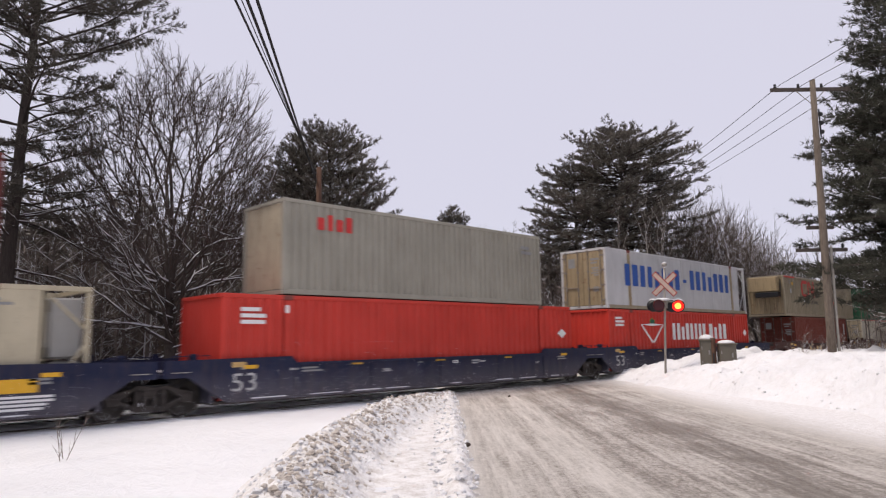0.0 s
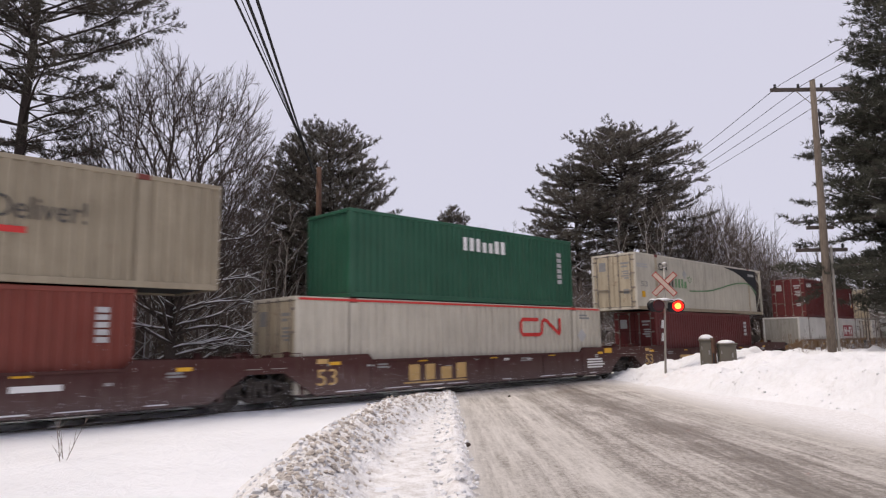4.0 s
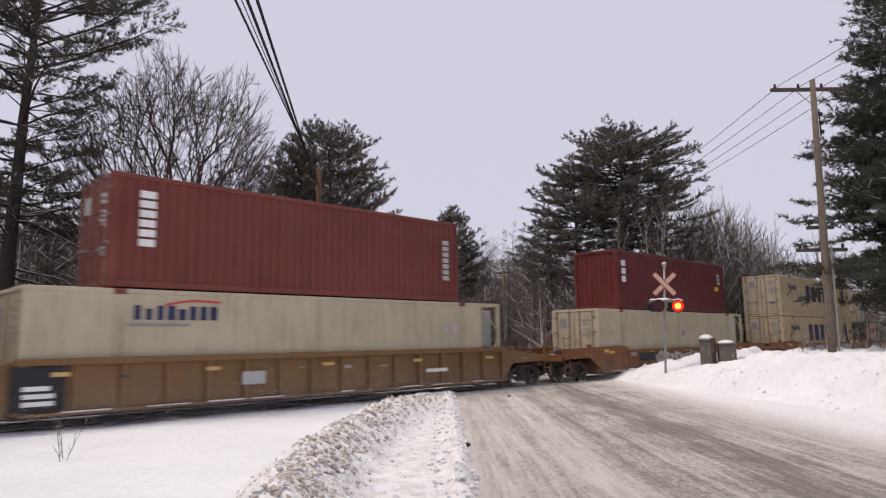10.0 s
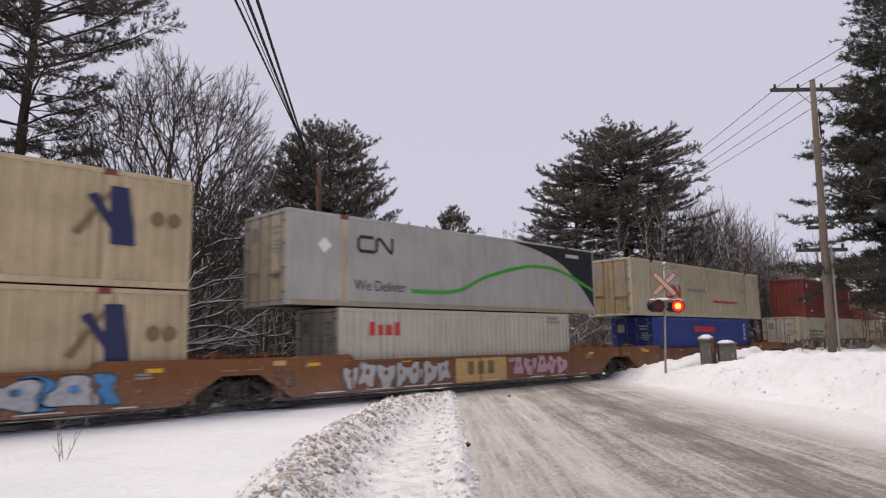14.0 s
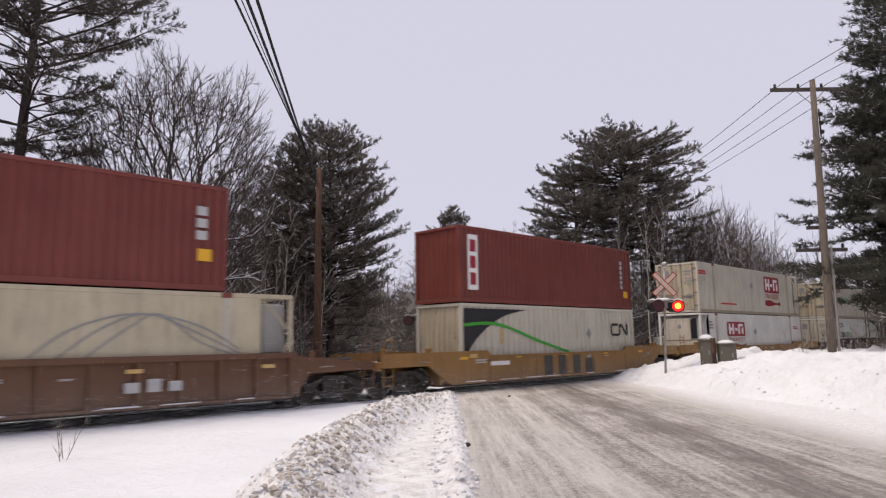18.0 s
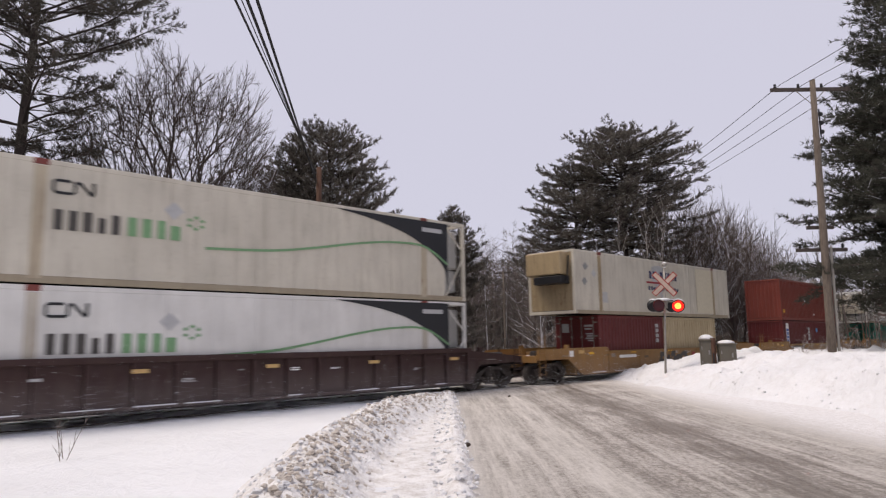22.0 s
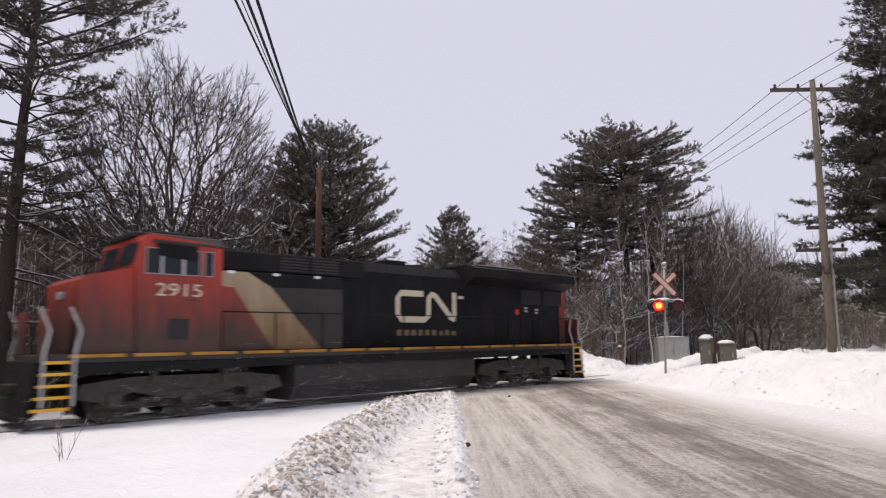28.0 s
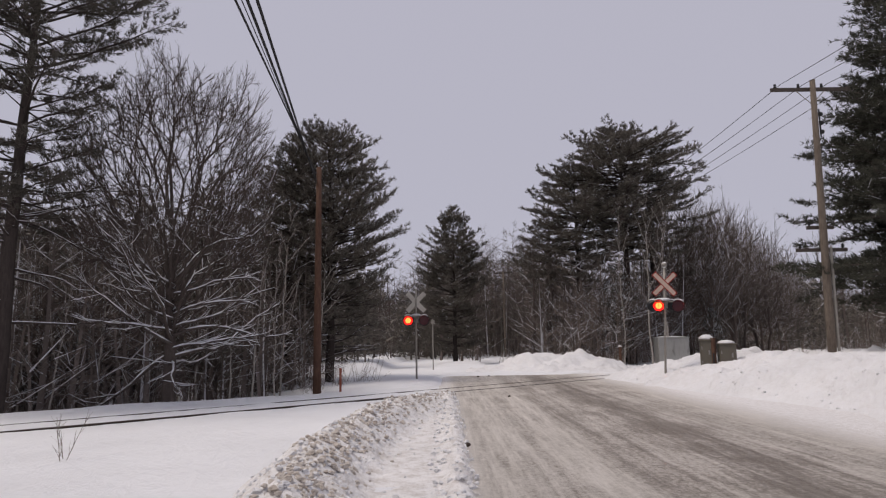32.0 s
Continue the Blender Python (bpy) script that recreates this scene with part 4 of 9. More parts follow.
def wheelset_geo(r):
    def disc(y0, y1, ra, rb):
        return [(y0, ra), (y1, rb)]
    g = Geo()
    for s in (-1, 1):
        y = s * 0.755
        prof = [(y - s * 0.085, r + 0.028), (y - s * 0.06, r + 0.028), (y - s * 0.045, r + 0.002), (y + s * 0.06, r - 0.003), (y + s * 0.06, r - 0.07),
                (y + s * 0.01, r - 0.09), (y - s * 0.012, 0.17), (y + s * 0.06, 0.13), (y + s * 0.06, 0.0)]
        back = [(y - s * 0.085, r + 0.028), (y - s * 0.085, r - 0.08), (y - s * 0.03, 0.16), (y - s * 0.03, 0.0)]
        n = 28
        for line in (prof, back):
            vs = [(rr * math.cos(2 * math.pi * k / n), yy, rr * math.sin(2 * math.pi * k / n)) for yy, rr in line for k in range(n)]
            fs = [(i * n + k, i * n + (k + 1) % n, (i + 1) * n + (k + 1) % n, (i + 1) * n + k) for i in range(len(line) - 1) for k in range(n)]
            g.add(vs, fs)
        for k in range(3):
            a = 2 * math.pi * k / 3
            g.box(-0.02 + 0.09 * math.cos(a), 0.02 + 0.09 * math.cos(a), min(y + s * 0.06, y + s * 0.19), max(y + s * 0.06, y + s * 0.19), -0.02 + 0.09 * math.sin(a), 0.02 + 0.09 * math.sin(a))
        g.tube([(0, y + s * 0.05, 0), (0, y + s * 0.24, 0)], 0.115, 10)
    g.tube([(0, -0.75, 0), (0, 0.75, 0)], 0.085, 8)
    return g


def bogie(parent, x, q, base=1.78, r=0.46):
    """A two-axle bogie at x on its wagon."""
    bo = part("bogie", mesh_bolster(), None, parent, "grimy cast-iron bogie", at=(x, 0, 0))
    for s in (-1, 1):
        shared("side_frame", (s, base), lambda s=s: side_frame_geo(s, base, r), M["bogie"], bo)
        shared("spring_nest", s, lambda s=s: Geo().tube([(-0.12, s * 1.0, 0.32), (-0.12, s * 1.0, 0.55)], 0.07, 8).tube([(0.12, s * 1.0, 0.32), (0.12, s * 1.0, 0.55)], 0.07, 8), M["wheel"], bo)
    for e in (-1, 1):
        ws = shared("wheelset", r, lambda: wheelset_geo(r), M["wheel"], bo, "", True, at=(e * base / 2, 0, r))
        WHEELS.append((ws, q + x + e * base / 2, r, (e * base / 2, 0, r)))
    return bo


def mesh_bolster():
    if "bolster" not in CAR_MESH:
        CAR_MESH["bolster"] = mesh_of("bogie", Geo().box(-0.2, 0.2, -1.02, 1.02, 0.50, 0.74, 0.03), M["bogie"])
    return CAR_MESH["bolster"]


def side_frame_geo(s, base, r):
    y0, y1 = sorted((s * 0.93, s * 1.07))
    h = base / 2
    g = Geo().slab([(-h - 0.2, r + 0.02), (-h - 0.2, r + 0.16), (-h + 0.1, r + 0.2), (-0.35, 0.84), (0.35, 0.84), (h - 0.1, r + 0.2), (h + 0.2, r + 0.16), (h + 0.2, r + 0.02),
                    (h - 0.15, r + 0.02), (0.42, 0.72), (-0.42, 0.72), (-h + 0.15, r + 0.02)], "y", y0, y1)
    g.slab([(-h + 0.1, r - 0.02), (-0.38, 0.2), (0.38, 0.2), (h - 0.1, r - 0.02), (h - 0.02, r + 0.08), (0.34, 0.32), (-0.34, 0.32), (-h + 0.02, r + 0.08)], "y", y0, y1)
    for e in (-1, 1):
        g.box(e * h - 0.17, e * h + 0.17, y0 - 0.01, y1 + 0.01, r - 0.12, r + 0.14, 0.02)
        g.box(e * 0.32 - 0.06, e * 0.32 + 0.06, y0, y1, 0.28, 0.76, 0.01)
    return g


def well_car(label, q, colour, form="plate", ends=("end", "end"), own=(True, True), half_well=8.25, seed=0):
    """A well wagon for two stacked boxes. ends: 'end' has its own bogie and coupler, 'joint' shares the bogie with its neighbour; own: which joint bogies it carries."""
    ob = rides(thing("well_wagon", label, "wagon", "wagons of the train"), q)
    mat = P[colour]
    hy = 1.46
    top, low = 1.42, 0.33
    for s in (-1, 1):
        y0, y1 = sorted((s * hy, s * (hy - 0.09)))
        reach = []
        for e, kind in zip((-1, 1), ends):
            far = 11.05 if kind == "end" else 9.62
            reach.append(far + (half_well - 8.25))
        f0, f1 = reach
        hw_ = half_well
        if form == "plate":
            pts = [(-hw_ + 0.25, low), (hw_ - 0.25, low), (hw_ + 0.75, 1.0), (f1, 1.0), (f1, top + 0.02), (hw_ - 2.3, top + 0.06), (hw_ - 2.5, top - 0.14),
                   (-hw_ + 2.5, top - 0.14), (-hw_ + 2.3, top + 0.06), (-f0, top + 0.02), (-f0, 1.0), (-hw_ - 0.75, 1.0)]
            shared("side_plate", (s, half_well, ends, form), lambda pts=pts, y0=y0, y1=y1: Geo().slab(pts, "y", y0, y1), mat, ob)
            yy0, yy1 = sorted((s * (hy + 0.05), s * (hy - 0.02)))
            shared("lower_flange", (s, half_well), lambda yy0=yy0, yy1=yy1: Geo().box(-half_well + 0.3, half_well - 0.3, yy0, yy1, low - 0.03, low + 0.03, 0.008), mat, ob)
            shared("upper_flange", (s, half_well), lambda yy0=yy0, yy1=yy1: Geo().box(-half_well + 2.5, half_well - 2.5, yy0, yy1, top - 0.2, top - 0.12, 0.008), mat, ob)
        else:
            pts = [(-hw_ + 0.1, low), (hw_ - 0.1, low), (hw_ + 0.1, 0.5), (hw_ + 0.45, 0.95), (f1, 1.0), (f1, 1.22), (hw_ + 0.2, 1.45), (hw_ - 0.2, top + 0.14),
                   (-hw_ + 0.2, top + 0.14), (-hw_ - 0.2, 1.45), (-f0, 1.22), (-f0, 1.0), (-hw_ - 0.45, 0.95), (-hw_ - 0.1, 0.5)]
            a0, a1 = sorted((s * (hy - 0.1), s * (hy - 0.15)))
            shared("side_plate", (s, half_well, ends, form), lambda pts=pts, a0=a0, a1=a1: Geo().slab(pts, "y", a0, a1), mat, ob)
            yy0, yy1 = sorted((s * (hy + 0.02), s * (hy - 0.13)))
            shared("top_chord", (s, half_well), lambda yy0=yy0, yy1=yy1: Geo().box(-half_well + 0.1, half_well - 0.1, yy0, yy1, top + 0.0, top + 0.16, 0.015), mat, ob)
            shared("lower_flange", (s, half_well), lambda yy0=yy0, yy1=yy1: Geo().box(-half_well + 0.2, half_well - 0.2, yy0, yy1, low - 0.03, low + 0.05, 0.01), mat, ob)
            n = int(2 * half_well / 1.06)
            for i in range(n + 1):
                x = -half_well + 0.25 + (2 * half_well - 0.5) * i / n
                shared("rib", (s,), lambda yy0=yy0, yy1=yy1: Geo().slab([(-0.05, low + 0.05), (0.05, low + 0.05), (0.065, top), (-0.065, top)], "y", yy0 + 0.015, yy1 - 0.015), mat, ob, at=(x, 0, 0))
    shared("well_floor", half_well, lambda: Geo().box(-half_well, half_well, -1.34, 1.34, 0.24, 0.335, 0.02), M["bogie"], ob)
    for e, kind, mine in zip((-1, 1), ends, own):
        far = (11.05 if kind == "end" else 9.62) + (half_well - 8.25)
        def deck(e=e, far=far):
            a, b = sorted((e * half_well, e * far))
            g = Geo().box(a, b, -1.36, 1.36, 1.0, 1.1, 0.02)
            a2, b2 = sorted((e * half_well, e * (half_well + 0.12)))
            g.box(a2, b2, -1.36, 1.36, 0.3, 1.3, 0.02)
            return g
        shared("end_deck", (e, far, half_well), deck, mat, ob)
        if kind == "end":
            def coupler(e=e, far=far):
                x = e * far
                a, b = sorted((x - e * 0.5, x + e * 0.45))
                g = Geo().box(a, b, -0.12, 0.12, 0.74, 0.96, 0.03)
                a, b = sorted((x + e * 0.35, x + e * 0.56))
                g.box(a, b, -0.2, 0.16, 0.68, 1.0, 0.05)
                g.tube([(x, 0.25, 0.8), (x + e * 0.25, 0.3, 0.45), (x + e * 0.5, 0.25, 0.75)], 0.03, 5)
                return g
            shared("coupler", (e, far), coupler, M["bogie"], ob)
            def sill(e=e, far=far):
                a, b = sorted((e * half_well, e * (far + 0.1)))
                return Geo().box(a, b, -0.32, 0.32, 0.72, 1.02, 0.02).box(min(e * far, e * (far + 0.08)), max(e * far, e * (far + 0.08)), -1.4, 1.4, 0.9, 1.2, 0.02)
            shared("end_sill", (e, far), sill, mat, ob)
            for s in (-1, 1):
                def ladder(s=s, e=e, far=far):
                    g = Geo()
                    x = e * (far - 0.25)
                    for dx in (-0.2, 0.2):
                        g.tube([(x + dx, s * 1.46, 0.35), (x + dx, s * 1.46, 2.0)], 0.018, 5)
                    for k in range(6):
                        g.tube([(x - 0.2, s * 1.46, 0.42 + 0.29 * k), (x + 0.2, s * 1.46, 0.42 + 0.29 * k)], 0.014, 4)
                    return g
                if s * e > 0 or form == "rib":
                    shared("ladder", (s, e, far), ladder, mat, ob)
                def snowcap(e=e, far=far):
                    g = Geo()
                    rng = random.Random(3)
                    for k in range(5):
                        g.ball((e * (far - 0.4 - 0.45 * k), rng.uniform(-1.0, 1.0), 1.10), rng.uniform(0.16, 0.36), 8, 4, 0.35)
                    return g
            shared("snow_cap", (e, far), snowcap, M["snow_bank"], ob, "snow lying on the end deck", True)
            shared("brake_stand", (e, far), lambda e=e, far=far: Geo().tube([(e * (far - 0.05), 0.7, 1.1), (e * (far - 0.05), 0.7, 1.9)], 0.03, 6).tube([(e * (far - 0.08), 0.7, 1.75), (e * (far + 0.0), 0.7, 1.75)], 0.22, 12), M["bogie"], ob)
            bogie(ob, e * (9.75 + (half_well - 8.25)), q)
        else:
            shared("hose", (e, far), lambda e=e, far=far: Geo().tube([(e * (far - 1.0), -1.0, 1.15), (e * (far - 0.5), -1.1, 0.75), (e * far, -0.9, 1.2)], 0.03, 5), M["rubber"], ob)
            shared("platform_grip", (e, far), lambda e=e, far=far: Geo().tube([(e * (far - 1.2), -1.42, 1.1), (e * (far - 1.2), -1.42, 1.55), (e * (far - 0.2), -1.42, 1.55), (e * (far - 0.2), -1.42, 1.1)], 0.018, 5), mat, ob)
            if mine:
                bogie(ob, e * 9.62, q, 1.83, 0.48)
    # small fittings of the near and the far side
    for s in (-1, 1):
        def ledge(s=s):
            g, rng = Geo(), random.Random(17 + seed % 3)
            x = -half_well + 0.4
            while x < half_well - 0.6:
                ln = rng.uniform(0.15, 1.1)
                y0, y1 = sorted((s * (hy + 0.004), s * (hy + 0.05)))
                if rng.random() < 0.45:
                    g.box(x, min(x + ln, half_well - 0.4), y0, y1, low + 0.03, low + 0.03 + rng.uniform(0.012, 0.035), 0.005)
                x += ln
            return g
        shared("ledge_snow", (s, half_well, seed % 3), ledge, M["snow_bank"], ob, "snow lying on the lower flange")["kind"] = "stuff"
        if form == "plate":
            for x in (-half_well + 2.4, half_well - 2.4, -half_well + 5.2, half_well - 5.2, 0.0):
                y0, y1 = sorted((s * (hy + 0.001), s * (hy + 0.028)))
                shared("stiffener", s, lambda y0=y0, y1=y1: Geo().box(-0.03, 0.03, y0, y1, low + 0.04, 1.2, 0.006), mat, ob, at=(x, 0, 0))
        for e, kind in zip((-1, 1), ends):
            x = e * (half_well + 0.55)
            y0, y1 = sorted((s * (hy - 0.30), s * (hy - 0.12)))
            shared("corner_post", s, lambda y0=y0, y1=y1: Geo().box(-0.09, 0.09, y0, y1, 1.08, 1.60, 0.015).box(-0.2, 0.2, y0 - 0.03, y1 + 0.03, 1.05, 1.2, 0.01), mat, ob, at=(x, 0, 0))
            shared("grab_iron", s, lambda s=s: Geo().tube([(-0.22, s * hy, 1.14), (-0.22, s * (hy + 0.07), 1.14), (0.22, s * (hy + 0.07), 1.14), (0.22, s * hy, 1.14)], 0.012, 5), M["galv"], ob, at=(e * (half_well + 0.95), 0, 0))
            if kind == "joint":
                shared("bracket", s, lambda s=s: Geo().slab([(-0.3, 1.06), (0.3, 1.06), (0.16, 1.5), (-0.16, 1.5)], "y", min(s * 0.5, s * 0.62), max(s * 0.5, s * 0.62)).tube([(0, s * 0.45, 1.36), (0, s * 0.8, 1.36)], 0.07, 8), mat, ob, at=(e * 9.05, 0, 0))
    for e, kind in zip((-1, 1), ends):
        far = (11.05 if kind == "end" else 9.62) + (half_well - 8.25)

        def pipes(e=e, far=far):
            g = Geo()
            for k, y in enumerate((-1.28, -1.18)):
                g.tube([(e * (half_well + 0.1), y, 1.18 + 0.07 * k), (e * (far - 0.5), y, 1.16 + 0.07 * k), (e * (far - 0.25), y, 0.86), (e * (far + 0.1), y + 0.2, 0.8)], 0.022, 5)
            return g
        shared("brake_pipe", (e, far, half_well), pipes, M["rubber"], ob)
        shared("air_tank", e, lambda e=e: Geo().tube([(-0.5, -0.75, 0), (-0.48, -0.75, 0), (0.48, -0.75, 0), (0.5, -0.75, 0)], [0.08, 0.14, 0.14, 0.08], 10), M["bogie"], ob, at=(e * (far - 0.95), 0, 1.25))

        def drift(e=e, far=far):
            g, rng = Geo(), random.Random(41 + seed % 4)
            for _ in range(7):
                g.ball((e * rng.uniform(half_well + 0.25, far - 0.1), rng.uniform(-1.25, 0.9), 1.10), rng.uniform(0.10, 0.30), 8, 4, 0.3)
            return g
        shared("deck_snow", (e, far, half_well, seed % 4), drift, M["snow_bank"], ob, "snow lying on the end deck", True)
    # rows of small stencils along the side
    rng = random.Random(200 + seed)
    for x in np.arange(-half_well + 0.6, half_well - 0.8, 1.55):
        if rng.random() < 0.7:
            x0, z0 = x + rng.uniform(0, 0.6), rng.choice((1.06, 0.9, 1.12))
            mark(ob, "bars", x0, x0 + rng.uniform(0.12, 0.5), z0, z0 + rng.uniform(0.05, 0.16), rng.choice(("pale_grey_mark", "grey_mark", "white")) if colour in ("car_blue", "car_maroon", "car_dark") else rng.choice(("dark_spray", "grey_mark", "pale_grey_mark")), -hy - 0.0025, rng.choice((1, 2, 3)), rng.randint(1, 99), "stencil")
    # side reflectors
    for i in range(5):
        x = -half_well + 1.0 + i * (2 * half_well - 2.0) / 4
        shared("reflector", seed % 2, lambda: (lambda g: (flat(g, rect(-0.2, 0.2, 1.22 - 0.05, 1.22 + 0.05), -hy - 0.004), g)[1])(Geo()), M["yellow_mark" if form == "plate" else "gold_mark"], ob, at=(x, 0, 0))
    return ob, -hy - 0.003
# -- the wagons and their loads, front to back --
HC, STD = 2.896, 2.591
FLOOR = 0.345


class Side:
    """Puts marks on the near side of a load, by x from the wagon's middle and z over the rail."""

    def __init__(self, made, shift, base):
        self.ob, self.y = made[0], -made[1] - 0.004
        self.dx, self.dz = shift, base

    def m(self, kind, x0, x1, z0, z1, mat, count=6, seed=1):
        mark(self.ob, kind, x0 - self.dx, x1 - self.dx, z0 - self.dz, z1 - self.dz, mat, self.y, count, seed)
        self.y -= 0.0006
        return self

    def t(self, txt, x0, x1, z0, z1, mat):
        lettering(self.ob, txt, x0 - self.dx, z0 - self.dz, z1 - z0, mat, self.y, x1 - x0)
        return self

    def poly(self, pts, mat):
        g = Geo()
        flat(g, [(x - self.dx, z - self.dz) for x, z in pts], self.y)
        part("marking", g, M[mat], self.ob)
        self.y -= 0.0006
        return self

    def line(self, pts, width, mat):
        g = Geo()
        stroke(g, [(x - self.dx, z - self.dz) for x, z in pts], width, self.y - 0.001)
        part("marking", g, M[mat], self.ob)
        return self


def lower(label, q, length, height, colour, style="iso", shift=0.0, **kw):
    return Side(container(label, q + shift, FLOOR, length, height, colour, style, **kw), shift, FLOOR)


def upper(label, q, under, length, height, colour, style="iso", shift=0.0, **kw):
    base = FLOOR + under + 0.045
    return Side(container(label, q + shift, base, length, height, colour, style, **kw), shift, base)


def curve(pts, n=6):
    """A smooth line through the points."""
    out = []
    for i in range(len(pts) - 1):
        p0, p1, p2, p3 = (Vector(pts[max(0, min(len(pts) - 1, i + k))]) for k in (-1, 0, 1, 2))
        for j in range(n):
            t = j / n
            v = 0.5 * ((2 * p1) + (p2 - p0) * t + (2 * p0 - 5 * p1 + 4 * p2 - p3) * t * t + (3 * p1 - p0 - 3 * p2 + p3) * t ** 3)
            out.append((v.x, v.y))
    out.append(tuple(pts[-1]))
    return out


def swoosh(s, top, low, green="green_mark", x_start=-3.2, x_end=7.95, frame_gap=0.0, thick=0.13):
    """Black corner behind a falling arc, and a green line that rises and falls."""
    h = top - low
    e = x_end - frame_gap
    arc = curve([(2.2, top - 0.02), (4.0, top - 0.10 * h), (5.6, top - 0.27 * h), (6.9, top - 0.58 * h), (e, low + 0.06 * h)])
    s.poly(arc + [(e, top - 0.02)], "black_mark")
    line = ((x_start, 0.17), (x_start + 2.2, 0.20), (0.6, 0.42), (2.6, 0.60), (3.9, 0.655), (5.6, 0.61), (e, 0.34))
    if x_start > -2.6:
        line = ((x_start, 0.37), (0.0, 0.41), (1.5, 0.49), (3.2, 0.60), (4.6, 0.66), (6.0, 0.65), (e, 0.44))
    s.line(curve([(x, low + f * h) for x, f in line]), thick, green)
    s.m("bars", 5.9, 7.2, top - 0.17 * h, top - 0.08 * h, "pale_grey_mark", 1)
    return s


def red_badge(s, x0, x1, z0, z1, full=True):
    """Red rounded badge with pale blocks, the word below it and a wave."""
    w, h = x1 - x0, z1 - z0
    s.m("round", x0, x1, z0 + 0.44 * h, z1, "dark_red_mark")
    b0, b1 = z0 + 0.53 * h, z1 - 0.08 * h
    for a, b in ((0.08, 0.17), (0.27, 0.36), (0.60, 0.69)):
        s.m("box", x0 + a * w, x0 + b * w, b0, b1, "white")
    s.m("box", x0 + 0.17 * w, x0 + 0.27 * w, b0 + 0.13 * h, b0 + 0.24 * h, "white")
    s.m("box", x0 + 0.69 * w, x0 + 0.88 * w, b1 - 0.1 * h, b1, "white")
    s.m("box", x0 + 0.79 * w, x0 + 0.89 * w, b0, b1 - 0.14 * h, "white")
    s.m("disc", x0 + 0.41 * w, x0 + 0.56 * w, b0 + 0.12 * h, b0 + 0.24 * h, "white")
    if full:
        s.t("TRANSPORT", x0 + 0.04 * w, x1 - 0.04 * w, z0 + 0.23 * h, z0 + 0.39 * h, "dark_red_mark")
        s.m("wave", x0, x1, z0, z0 + 0.2 * h, "dark_red_mark")
    return s


def cool_marks(s, top, low, full=True):
    """Ribbon sign, word blocks, diamond and flower of the cooled boxes."""
    s.m("worm", -5.76, -4.82, low + 0.735 * (top - low), low + 0.87 * (top - low), "black_mark")
    if full:
        s.m("word", -5.75, -4.15, low + 0.42 * (top - low), low + 0.60 * (top - low), "dark_spray", 5, 3)
        s.m("word", -4.10, -2.65, low + 0.42 * (top - low), low + 0.60 * (top - low), "green_soft", 4, 4)
    s.m("diamond", -3.15, -2.62, low + 0.62 * (top - low), low + 0.80 * (top - low), "pale_grey_mark")
    s.m("leaf", -2.6, -1.98, low + 0.52 * (top - low), low + 0.70 * (top - low), "green_soft")
    s.m("bars", -8.0, -6.85, low + 0.74 * (top - low), low + 0.83 * (top - low), "pale_grey_mark", 2, 5)
    return s


def car_marks(car, num_mat, q53=-7.8, words=(), bars=True, seed=1):
    ob, y = car
    if num_mat:
        lettering(ob, "53", q53, 0.58, 0.48, num_mat, y, 0.72)
    if bars:
        mark(ob, "box", q53, q53 + 0.4, 1.22, 1.36, "gold_mark", y)
    if bars:
        rng = random.Random(seed)
        for x in (-5.6, 1.6, 6.8):
            mark(ob, "bars", x, x + rng.uniform(0.35, 0.7), 1.0, 1.17, "pale_grey_mark" if rng.random() < 0.5 else "grey_mark", y, 2, rng.randint(1, 99))
    for kind, x0, x1, z0, z1, mat, n in words:
        mark(ob, kind, x0, x1, z0, z1, mat, y, n, seed + int(10 * x0) % 7)
        y -= 0.001
    return car


